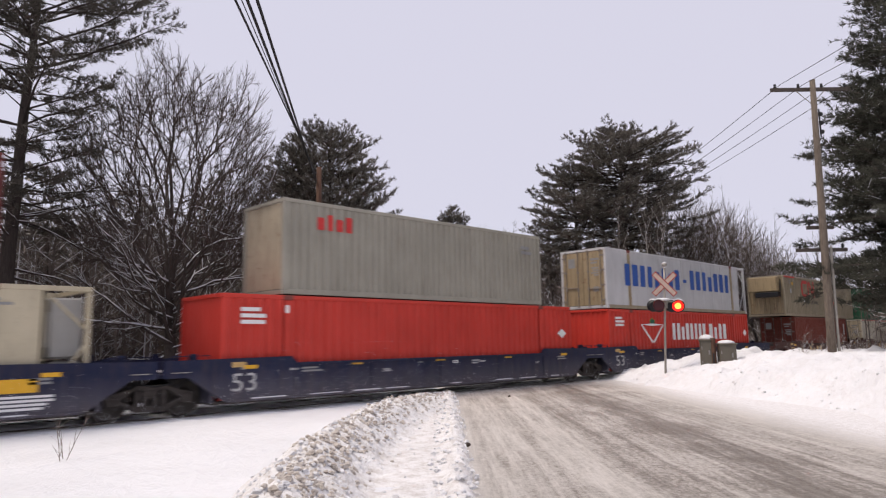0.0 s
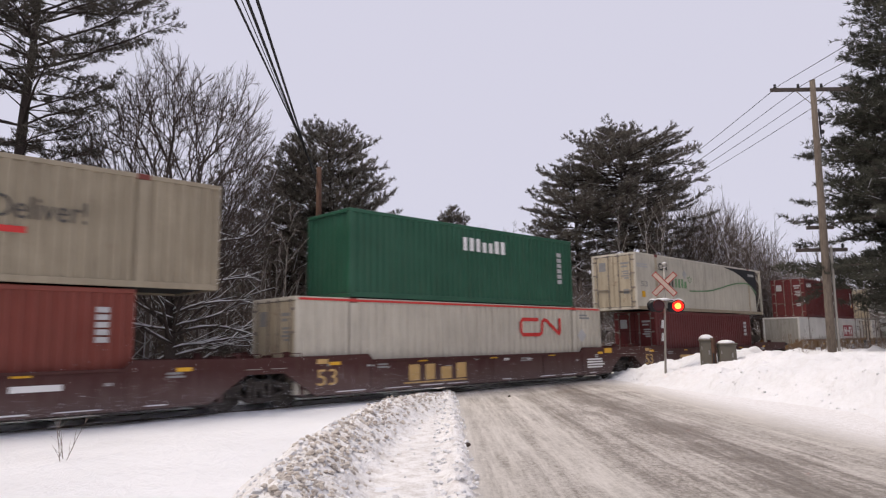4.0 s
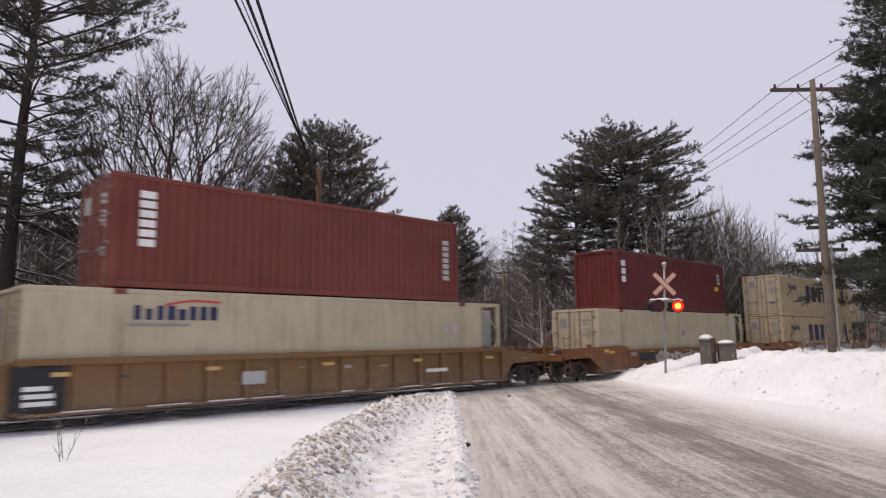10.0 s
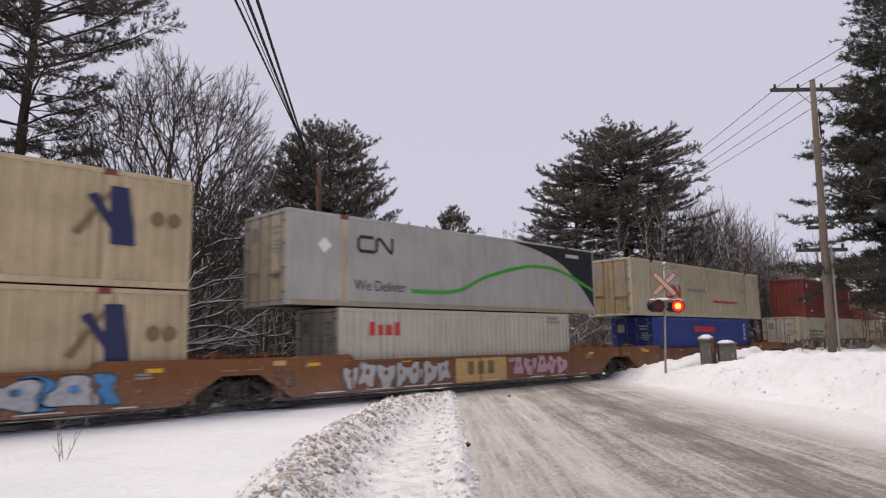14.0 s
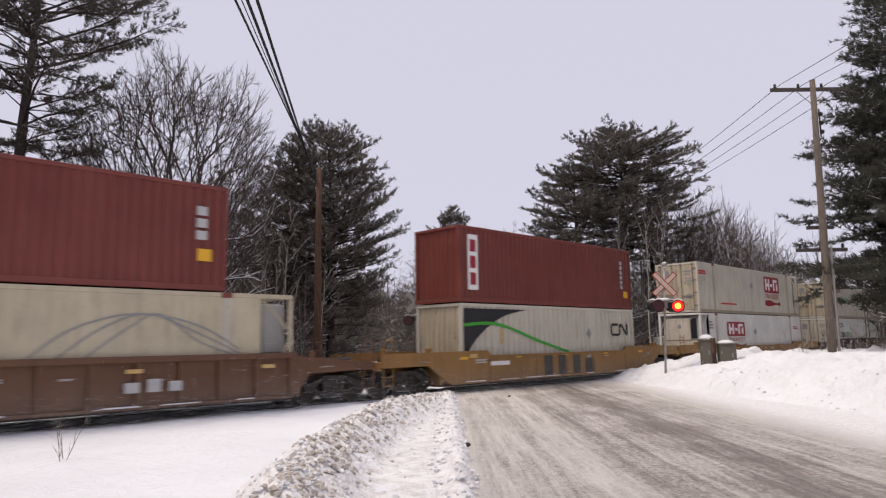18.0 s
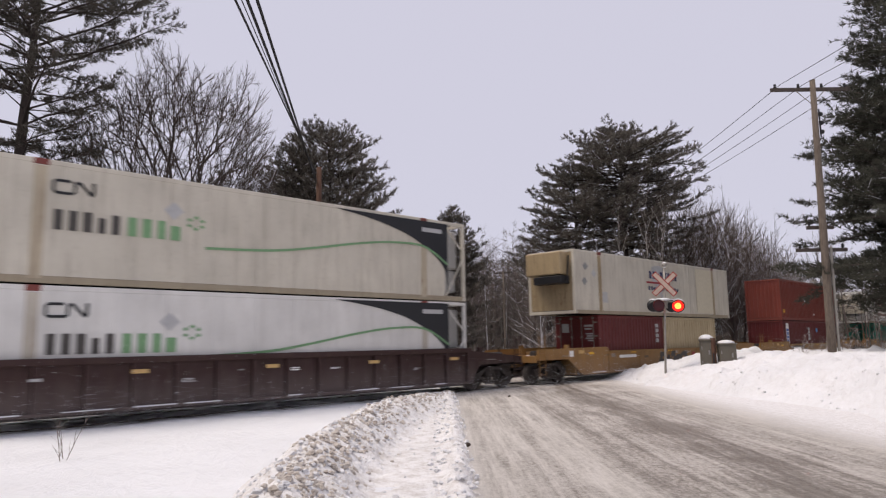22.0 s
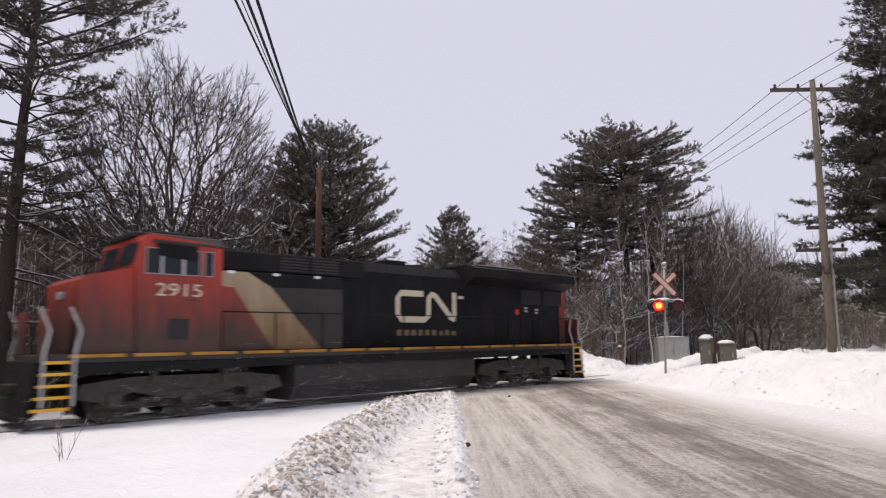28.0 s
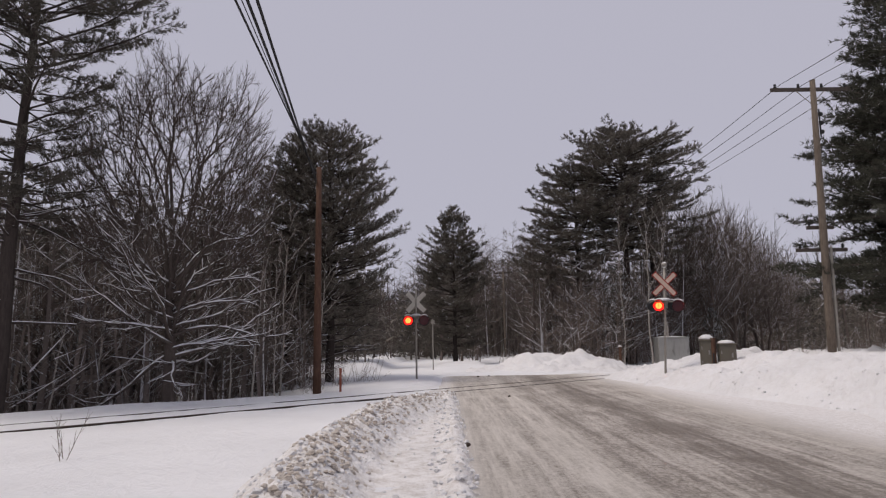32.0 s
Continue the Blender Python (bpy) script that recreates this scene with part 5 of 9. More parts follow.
def load_train():
    # three joined dark blue wagons
    lab = "dark blue steel well wagon with white stencils, grimy"
    car_marks(well_car(lab, -2.9, "car_blue", ends=("joint", "joint"), own=(True, True)), "pale_grey_mark", words=(("box", 6.2, 7.0, 0.85, 1.15, "yellow_mark", 1), ("bars", 6.1, 7.4, 0.45, 0.8, "white", 4)))
    car_marks(well_car(lab, 16.5, "car_blue", ends=("joint", "joint"), own=(False, True)), "pale_grey_mark", seed=2)
    car_marks(well_car(lab, 35.65, "car_blue", ends=("joint", "end"), own=(False, True)), "pale_grey_mark", words=(("bars", 2.86, 5.27, 0.82, 1.06, "white", 1),), seed=3)
    upper("dark red ribbed steel container", -2.9, HC, 12.19, HC, "maroon")
    s = lower("cream container with an open cooling-unit frame at its end", -2.9, 16.15, HC, "cream", "smooth", end_unit="rear_frame")
    s.m("bars", 5.3, 6.5, 2.75, 2.95, "grey_mark", 2)
    s = upper("grey ribbed container with red sign on the side", 16.5, HC, 12.34, HC, "grey", "iso", doors="rear", end_mat="cream")
    s.m("word", -5.03, -3.61, 5.32, 5.82, "red_mark", 4, 2).m("bars", 4.9, 5.6, 5.3, 5.7, "grey_mark", 2)
    s = lower("bright red ribbed container with small white stencils", 16.5, 16.15, HC, "red", "wide", doors="rear")
    s.m("bars", -7.5, -6.7, 2.36, 2.89, "white", 3).m("box", -6.1, -5.98, 2.72, 2.95, "white").m("diamond", 7.1, 7.7, 1.9, 2.3, "white")
    s = upper("pale blue-grey container with large blue word blocks", 35.7, HC, 16.15, HC, "pale", "smooth", end_mat="ochre", end_unit="rear_frame")
    s.m("word", -6.55, -0.65, 4.42, 5.5, "bluemark", 8, 11).m("box", -0.35, 0.05, 4.85, 5.02, "bluemark").m("word", 0.35, 5.7, 4.5, 5.58, "bluemark", 7, 12)
    s.m("diamond", 6.1, 6.5, 4.7, 5.1, "pale_grey_mark").m("diamond", 6.7, 7.1, 4.7, 5.1, "pale_grey_mark")
    s = lower("bright red container with white word blocks and a triangle sign", 35.7, 16.15, HC, "red", "wide", doors="rear")
    s.m("word", -1.99, 2.1, 1.74, 2.62, "white", 8, 21).m("word", 2.4, 4.89, 1.74, 2.62, "white", 4, 22)
    s.line([(-4.0, 2.52), (-5.1, 2.52), (-4.05, 1.62)], 0.13, "white").line([(-4.0, 2.52), (-2.9, 2.52), (-3.95, 1.62)], 0.13, "white")
    s.m("leaf", -4.35, -3.65, 2.36, 2.92, "green_mark").m("disc", -4.22, -3.78, 2.42, 2.8, "dark_green")
    s.m("bars", -7.48, -6.7, 2.4, 2.9, "white", 3).m("diamond", 7.2, 7.78, 1.9, 2.3, "white")

    # three joined maroon wagons
    lab = "maroon steel well wagon with gold stencils, dusty"
    gold = ("word", -4.4, -1.4, 0.55, 1.08, "gold_mark", 4)
    dash = ("box", -4.5, -1.5, 0.46, 0.51, "gold_mark", 1)
    car_marks(well_car(lab, 58.7, "car_maroon", ends=("end", "joint"), own=(True, True)), "gold_mark", -8.1, (gold, dash, ("bars", 3.41, 4.6, 0.8, 1.03, "white", 1), ("box", -0.4, -0.1, 0.85, 1.1, "white", 1)), seed=4)
    car_marks(well_car(lab, 77.85, "car_maroon", ends=("joint", "joint"), own=(False, True)), "gold_mark", -7.9, (gold, dash, ("bars", 6.2, 7.6, 0.55, 1.0, "white", 4), ("box", 7.6, 8.2, 1.2, 1.42, "yellow_mark", 1)), seed=5)
    car_marks(well_car(lab, 97.0, "car_maroon", ends=("joint", "end"), own=(False, True)), "gold_mark", -7.9,
              (("word", 2.0, 5.0, 0.55, 1.05, "gold_mark", 4), ("bars", -4.3, -0.6, 0.75, 0.98, "gold_mark", 1)), seed=6)
    s = upper("weathered khaki-grey container with a red ribbon sign and heater unit", 58.8, HC, 16.15, HC, "khaki", "wide", doors="rear", end_unit="front_box", end_mat="ochre")
    s.m("worm", -4.55, -1.72, 4.72, 5.98, "red_mark").t("INTERMODAL", -5.34, -0.95, 4.24, 4.52, "dark_spray").t("We Deliver!", 1.57, 4.7, 4.72, 5.25, "dark_spray")
    s.m("bars", 2.38, 3.83, 4.34, 4.58, "red_mark", 1).m("bars", -7.1, -6.75, 5.6, 5.88, "grey_mark", 2).m("box", -6.97, -6.67, 4.95, 5.27, "pale_grey_mark").m("box", -6.6, -6.3, 5.55, 5.75, "yellow_mark")
    s.m("box", -8.0, -5.9, 6.05, 6.14, "red_mark")
    s = lower("rust-red ribbed steel container under a longer one", 58.65, 12.19, HC, "brick", "iso")
    s.m("column", 5.2, 5.5, 1.9, 2.8, "pale_grey_mark", 5)
    s = upper("dark green ribbed steel container", 77.4, HC, 12.19, HC, "green", "iso", doors="rear")
    s.m("word", -0.92, 1.6, 5.22, 5.72, "white", 7, 31).m("column", 5.0, 5.3, 4.2, 5.6, "pale_grey_mark", 6)
    s = lower("dirty white ribbed container with a red ribbon sign", 77.4, 16.15, HC, "white", "wide", end_mat="cream")
    s.m("worm", 2.25, 5.0, 1.98, 2.74, "red_mark").m("bars", 6.4, 7.2, 2.7, 2.95, "grey_mark", 2).m("diamond", 6.2, 6.9, 1.7, 2.3, "pale_grey_mark").m("box", -8.0, 8.0, 3.13, 3.2, "red_mark")
    s = upper("white smooth-sided cooled container with black corner and green line", 97.0, HC, 16.15, HC, "white", "smooth", end_mat="cream", end_unit="rear_frame")
    cool_marks(s, 6.10, 3.42)
    swoosh(s, 6.10, 3.42, "green_soft", -2.4, 7.9, 0.75, 0.07)
    s.m("box", -7.59, -7.27, 3.9, 4.22, "yellow_mark").t("53", -7.65, -7.0, 4.45, 4.72, "grey_mark")
    s = lower("maroon ribbed steel container with slanted white marks", 96.85, 12.19, HC, "maroon", "iso", end_mat="maroon")
    s.poly([(-5.56, 2.35), (-5.2, 2.35), (-5.1, 2.77), (-5.46, 2.77)], "white").poly([(-5.6, 1.68), (-5.25, 1.68), (-5.15, 2.1), (-5.5, 2.1)], "white").m("column", 5.0, 5.4, 1.9, 2.8, "pale_grey_mark", 4)

    # three joined ribbed yellow wagons
    lab = "ochre-yellow ribbed well wagon, stained with road grime"
    blk = ("box", -8.25, -7.15, 0.42, 1.40, "black_mark", 1)
    num = ("bars", -8.0, -7.3, 0.5, 1.0, "white", 3)
    car_marks(well_car(lab, 119.9, "car_ochre", "rib", ends=("end", "joint"), own=(True, True)), None, -7.8, (("bars", -5.6, -4.2, 0.75, 1.0, "white", 1), ("box", -8.1, -5.2, 0.38, 0.5, "dark_red_mark", 1), ("box", 3.6, 4.3, 0.75, 1.1, "pale_grey_mark", 1), ("box", 7.2, 8.1, 0.5, 1.4, "black_mark", 1)), bars=False, seed=7)
    car_marks(well_car(lab, 139.05, "car_ochre", "rib", ends=("joint", "joint"), own=(False, True)), None, -7.8, (blk, num, ("word", 0.79, 2.54, 0.57, 1.1, "dark_red_mark", 3), ("box", 3.2, 3.9, 0.75, 1.1, "pale_grey_mark", 1), ("box", 7.2, 8.1, 0.5, 1.4, "black_mark", 1)), bars=False, seed=8)
    car_marks(well_car(lab, 158.2, "car_ochre", "rib", ends=("joint", "end"), own=(False, True)), None, -7.8, (blk, num, ("box", -2.8, -2.1, 0.75, 1.1, "pale_grey_mark", 1), ("bars", 4.0, 5.4, 0.75, 0.95, "white", 1)), bars=False, seed=9)
    s = upper("dark red ribbed container with white dots and blocks", 119.9, HC, 12.19, HC, "maroon", "iso", frame_mat="maroon")
    s.m("word", -5.68, -4.6, 5.55, 5.83, "white", 6, 41)
    for i in range(7):
        x = -0.66 + (i % 4) * 0.34 + (0.17 if i > 3 else 0)
        s.m("disc", x, x + 0.24, 5.15 - 0.32 * (i // 4), 5.39 - 0.32 * (i // 4), "white")
    s.m("word", -0.68, 0.68, 4.05, 4.62, "white", 3, 42).m("column", 5.2, 5.5, 4.2, 5.5, "pale_grey_mark", 6).m("box", 5.4, 5.7, 4.2, 4.5, "yellow_mark")
    s = lower("white smooth-sided cooled container with red badge", 119.85, 16.15, HC, "clean_white", "smooth", doors="rear", end_mat="lightgrey", end_unit="rear_frame")
    red_badge(s, 2.32, 4.92, 1.05, 2.68)
    s.t("53", -7.25, -6.9, 2.1, 2.3, "grey_mark").m("bars", 6.26, 7.1, 2.27, 2.62, "grey_mark", 3)
    s = upper("light grey ribbed container with black corner and green line", 139.1, HC, 16.15, HC, "lightgrey", "wide", end_mat="cream")
    s.m("worm", -5.69, -4.15, 5.2, 5.85, "black_mark").t("We Deliver", -5.73, -3.4, 3.72, 4.1, "dark_spray").m("diamond", 4.55, 5.05, 4.82, 5.4, "grey_mark")
    swoosh(s, 6.12, 3.42)
    s = lower("clean white cooled container with black corner and green line", 139.1, 16.15, HC, "clean_white", "smooth", end_mat="white", end_unit="rear_frame")
    cool_marks(s, 3.2, 0.55)
    swoosh(s, 3.2, 0.55, "green_soft", -2.4, 7.9, 0.75, 0.07)
    s = upper("brown-red ribbed steel container with white upright blocks", 158.0, HC, 12.19, HC, "oxide", "iso")
    s.m("column", -5.4, -5.0, 4.3, 5.8, "white", 6).m("column", 5.3, 5.6, 4.0, 5.5, "pale_grey_mark", 7)
    s = lower("cream smooth container with navy word blocks and red arc", 158.2, 16.15, HC, "cream", "smooth", end_unit="rear_frame")
    s.m("word", -5.72, -3.45, 2.48, 2.84, "navy", 8, 51).m("bars", -5.8, -3.7, 2.3, 2.4, "grey_mark", 1)
    s.line(curve([(-4.9, 2.86), (-4.2, 2.98), (-3.4, 2.96)]), 0.05, "red_mark").m("diamond", 4.93, 5.33, 2.1, 2.42, "pale_grey_mark").m("diamond", 5.4, 5.8, 2.1, 2.42, "pale_grey_mark")

    # single brown wagon
    c = car_marks(well_car("orange-brown well wagon with sprayed pale scrawl", 181.2, "car_brown"), "dark_spray", -7.9, (("bars", -4.76, -3.3, 0.8, 1.08, "white", 1), ("box", -4.85, -3.2, 0.74, 1.14, "black_mark", 1)), seed=10)
    mark(c[0], "scrawl", -3.2, 5.5, 0.36, 1.26, "pale_grey_mark", c[1] - 0.004, 9, 5, "scrawl")
    s = upper("maroon ribbed steel container with upright white blocks", 181.15, HC, 12.19, HC, "maroon", "iso", doors="rear")
    s.m("column", -5.62, -5.26, 4.55, 5.72, "white", 3).m("box", 4.7, 5.2, 4.55, 4.8, "yellow_mark").m("column", 5.1, 5.45, 4.9, 5.6, "pale_grey_mark", 3)
    s = lower("dirty cream smooth container with grey diamond", 181.2, 16.15, HC, "cream", "smooth", end_unit="rear_frame")
    s.m("diamond", -0.08, 0.44, 1.87, 2.31, "grey_mark").t("53", -7.2, -6.8, 2.0, 2.2, "grey_mark").m("bars", 6.4, 7.1, 2.5, 2.85, "pale_grey_mark", 3)

    # three joined orange-brown wagons
    lab = "orange-brown well wagon covered with sprayed graffiti shapes"
    c = car_marks(well_car(lab, 204.35, "car_brown", ends=("end", "joint"), own=(True, True)), None, -7.8, (("box", -5.94, -5.28, 0.9, 1.25, "gold_mark", 1), ("bars", -4.77, -2.1, 0.78, 1.05, "white", 1)), seed=11)
    mark(c[0], "scrawl", -2.2, 6.0, 0.36, 1.26, "grey_spray", c[1] - 0.004, 8, 14, "scrawl")
    mark(c[0], "scrawl", -2.8, 6.5, 0.4, 1.24, "blue_spray", c[1] - 0.002, 9, 15, "scrawl")
    c = car_marks(well_car(lab, 223.5, "car_brown", ends=("joint", "joint"), own=(False, True)), "dark_spray", -8.6, (("box", -1.3, 1.45, 0.36, 1.26, "gold_mark", 1),), seed=12)
    mark(c[0], "word", -0.8, 0.85, 0.62, 1.1, "brown_mark", c[1] - 0.003, 3, 3)
    mark(c[0], "scrawl", -6.2, -1.6, 0.36, 1.26, "pale_grey_mark", c[1] - 0.003, 7, 17, "scrawl")
    mark(c[0], "scrawl", 1.9, 5.4, 0.36, 1.26, "pink_mark", c[1] - 0.003, 5, 18, "scrawl")
    c = car_marks(well_car(lab, 242.9, "car_brown", ends=("joint", "end"), own=(False, True)), None, -7.8, (("bars", 1.6, 4.3, 0.72, 1.0, "white", 1),), seed=13)
    mark(c[0], "scrawl", -2.6, 0.6, 0.4, 1.2, "dark_green", c[1] - 0.003, 5, 20, "scrawl")
    for under, base in ((HC, 3.26), (0, FLOOR)):
        lab = "tan ribbed container with large navy word blocks"
        s = upper(lab, 204.4, HC, 16.15, HC, "yanke", "wide") if under else lower(lab, 204.4, 16.15, HC, "yanke", "wide")
        b = base
        s.m("word", -3.06, 3.37, b + 1.16, b + 2.35, "navy", 5, 61).m("word", -6.5, -4.75, b + 1.95, b + 2.28, "navy", 5, 62)
        s.poly([(-7.0, b + 1.45), (-6.7, b + 1.45), (-5.6, b + 2.0), (-5.9, b + 2.0)], "brown_mark").line([(-6.9, b + 2.5), (-5.8, b + 2.1)], 0.05, "grey_mark")
        s.m("word", -4.2, -3.1, b + 1.42, b + 1.72, "pale_grey_mark", 3, 63).m("bars", -5.9, -4.6, b + 0.62, b + 0.85, "pale_grey_mark", 2)
        s.poly([(5.2, b + 1.3), (5.35, b + 1.2), (6.0, b + 2.2), (6.0, b + 2.4)], "brown_mark").poly([(5.5, b + 2.2), (5.7, b + 2.3), (6.3, b + 1.4), (6.2, b + 1.2)], "navy")
        s.poly([(6.0, b + 2.5), (6.45, b + 2.5), (6.65, b + 1.05), (6.05, b + 1.05)], "navy").m("disc", 7.0, 7.36, b + 1.6, b + 1.98, "brown_mark").m("disc", 7.42, 7.78, b + 1.6, b + 1.98, "brown_mark")
    s = upper("grey smooth container with black corner and green line", 223.45, STD, 16.15, HC, "lightgrey", "smooth", end_mat="cream")
    s.m("worm", -5.5, -3.98, 4.72, 5.3, "black_mark").t("We Deliver", -5.62, -3.44, 3.5, 3.84, "dark_spray").m("diamond", -7.0, -6.5, 4.6, 5.1, "white")
    swoosh(s, 5.82, 3.1)
    s = lower("white ribbed container with red word blocks", 223.4, 12.19, STD, "white", "iso")
    s.m("word", -4.95, -3.54, 2.06, 2.5, "red_mark", 4, 71).m("bars", 4.6, 5.5, 2.5, 2.8, "grey_mark", 2)
    s = upper("weathered cream ribbed container with red ribbon sign", 242.9, STD, 16.15, HC, "cream", "wide", end_mat="ochre")
    s.m("box", -4.64, -3.1, 4.7, 5.5, "pale_grey_mark").m("worm", -4.7, -2.95, 3.95, 4.62, "red_mark").m("bars", -4.6, -3.1, 3.66, 3.82, "red_mark", 1).m("bars", -2.09, 1.0, 4.36, 4.56, "grey_mark", 1)
    s.m("word", 1.0, 4.4, 3.84, 3.99, "red_mark", 16, 72).m("diamond", 5.3, 5.65, 4.5, 4.9, "grey_mark").m("box", 6.7, 6.93, 3.87, 4.17, "yellow_mark").m("bars", 7.0, 7.6, 5.3, 5.5, "grey_mark", 2)
    s = lower("blue ribbed steel container with red and white blocks", 242.95, 12.19, STD, "blue", "iso")
    s.m("box", -1.5, 1.15, 2.16, 2.46, "red_mark").m("word", -1.3, 0.9, 1.64, 1.88, "white", 3, 73).m("column", 5.2, 5.5, 1.6, 2.7, "pale_grey_mark", 4)

    # single wagons
    car_marks(well_car("ochre ribbed well wagon, rusty and stained", 266.05, "car_rust", "rib"), None, -7.8, (("bars", -5.3, -3.2, 0.7, 1.0, "white", 1), ("word", 3.32, 4.91, 0.7, 1.02, "pale_grey_mark", 3)), bars=False, seed=14)
    s = upper("red-brown ribbed steel container with small stickers", 266.0, HC, 12.19, HC, "oxide", "iso", doors="rear")
    s.m("box", -5.59, -5.16, 5.45, 5.84, "bluemark").m("diamond", -5.5, -5.25, 5.5, 5.78, "white").m("box", -4.76, -4.46, 3.67, 3.81, "white").m("box", 5.25, 5.65, 4.07, 4.4, "yellow_mark").m("column", 5.2, 5.5, 4.6, 5.6, "pale_grey_mark", 3)
    s = lower("cream container with green striped word blocks and grey arcs", 266.1, 16.15, HC, "cream", "smooth", end_mat="white", end_unit="rear_frame")
    for k in range(3):
        s.m("word", -5.97 + 0.05 * k, -2.75, 1.58 + 0.26 * k, 1.76 + 0.26 * k, "dark_green", 5, 81)
    s.poly([(-2.6, 1.62), (-2.1, 1.62), (-0.8, 2.66), (-1.3, 2.66)], "dark_green").poly([(-1.3, 1.62), (-0.8, 1.62), (-2.0, 2.66), (-2.5, 2.66)], "dark_green")
    for k in range(3):
        s.line(curve([(1.2 + 0.6 * k, 1.5), (2.2 + 0.6 * k, 2.25), (3.6 + 0.3 * k, 2.62), (5.2, 2.35 - 0.2 * k), (6.4, 1.7 - 0.1 * k)]), 0.045, "grey_mark")
    c = car_marks(well_car("yellow well wagon for short boxes with dark sprayed shapes", 287.4, "car_yellow", half_well=7.2), None, -5.9, (("bars", -4.82, -3.4, 0.85, 1.1, "white", 1),), seed=15)
    mark(c[0], "word", -1.7, 2.3, 0.4, 1.2, "dark_spray", c[1] - 0.003, 4, 4, "scrawl")
    s = upper("brick-red ribbed steel container with a white upright panel", 287.35, HC, 12.19, HC, "oxide", "iso", doors="rear")
    s.m("box", -5.61, -5.06, 3.75, 5.86, "white").m("column", -5.5, -5.17, 3.85, 5.75, "dark_red_mark", 3).m("box", 5.34, 5.69, 3.8, 4.12, "yellow_mark").m("column", 5.1, 5.3, 4.2, 5.6, "pale_grey_mark", 6)
    s = lower("dirty cream cooled container with black corner and green line", 287.4, 12.19, HC, "white", "wide", doors="rear", end_mat="cream")
    s.poly([(-5.95, 3.05)] + curve([(-2.3, 3.05), (-3.6, 2.8), (-4.7, 2.3), (-5.5, 1.7), (-5.95, 1.1)]), "black_mark")
    s.line(curve([(-5.95, 2.42), (-4.7, 2.5), (-3.5, 2.36), (-1.5, 1.8), (0.6, 1.3)]), 0.12, "green_mark").m("worm", 4.0, 5.5, 1.97, 2.56, "black_mark").m("diamond", 1.96, 2.39, 1.85, 2.33, "grey_mark").m("box", -3.9, -3.75, 1.7, 2.3, "gold_mark")
    car_marks(well_car("dirty yellow well wagon with pale stencils", 308.8, "car_yellow"), None, -8.2, (("box", -5.3, -4.05, 0.8, 1.12, "black_mark", 1), ("bars", -5.25, -4.12, 0.86, 1.06, "white", 1)), seed=16)
    s = upper("white smooth-sided container with red badge", 308.8, HC, 16.15, HC, "white", "smooth", end_mat="cream", end_unit="rear_frame")
    red_badge(s, 1.72, 4.38, 3.92, 5.86)
    s.m("bars", -8.0, -6.85, 5.45, 5.72, "red_mark", 2, 3).t("53", -7.58, -7.22, 5.08, 5.28, "grey_mark").m("diamond", -0.7, -0.18, 4.9, 5.36, "grey_mark").m("bars", -5.19, -2.26, 3.76, 3.92, "red_mark", 1)
    s = lower("clean white cooled container with red badge and open front frame", 308.8, 16.15, HC, "clean_white", "smooth", doors="rear", end_unit="front_reefer")
    red_badge(s, -4.58, -1.98, 1.2, 2.76)
    s.m("diamond", -0.66, -0.15, 1.93, 2.38, "grey_mark").m("bars", -7.1, -6.5, 2.3, 2.8, "grey_mark", 3).m("bars", 6.5, 7.6, 2.3, 2.55, "dark_red_mark", 2)
    car_marks(well_car("dark brown ribbed well wagon with snow on its decks", 332.0, "car_dark", "rib"), None, -7.8, (), bars=False, seed=17)
    for under, top, low in ((HC, 6.1, 3.42), (0, 3.2, 0.55)):
        lab = "white cooled container with black corner and green line"
        s = upper(lab, 332.0, HC, 16.15, HC, "white", "smooth", end_mat="cream", end_unit="rear_frame") if under else lower(lab, 332.0, 16.15, HC, "clean_white", "smooth", end_mat="white", end_unit="rear_frame")
        cool_marks(s, top, low)
        swoosh(s, top, low, "green_soft", -2.0, 7.9, 0.75, 0.07)
        if under:
            s.m("box", -7.55, -7.25, 4.0, 4.3, "yellow_mark").t("53", -7.6, -7.0, 4.5, 4.76, "grey_mark")
    c = car_marks(well_car("dirty yellow well wagon with dark scrawl", 355.15, "car_yellow"), None, -8.2, (("bars", -4.9, -2.9, 0.9, 1.12, "white", 1), ("box", -8.9, -8.6, 1.1, 1.35, "white", 1)), seed=18)
    mark(c[0], "scrawl", -1.2, 2.1, 0.36, 1.18, "dark_spray", c[1] - 0.003, 3, 31, "scrawl")
    mark(c[0], "word", 2.3, 4.1, 0.6, 1.08, "dark_red_mark", c[1] - 0.003, 3, 32)
    mark(c[0], "scrawl", 6.1, 8.6, 0.5, 1.2, "grey_spray", c[1] - 0.003, 4, 33, "scrawl")
    s = upper("dirty white container with grey shape and stained heater end", 355.15, STD, 16.15, HC, "white", "smooth", doors="rear", end_unit="front_box", end_mat="ochre")
    s.poly(curve([(-1.1, 5.5), (-0.3, 5.6), (0.6, 5.2), (0.2, 4.6), (-0.2, 4.2), (0.2, 3.9), (0.6, 3.5), (0.5, 3.3), (0.0, 3.5), (-0.4, 4.1), (-0.8, 4.5), (-1.2, 4.9), (-1.1, 5.5)], 3), "pale_grey_mark")
    s.m("word", -1.5, 1.6, 4.88, 5.28, "navy", 8, 91).m("bars", -1.7, 1.6, 4.6, 4.76, "dark_red_mark", 1).m("word", -1.6, 1.7, 4.3, 4.5, "navy", 12, 92)
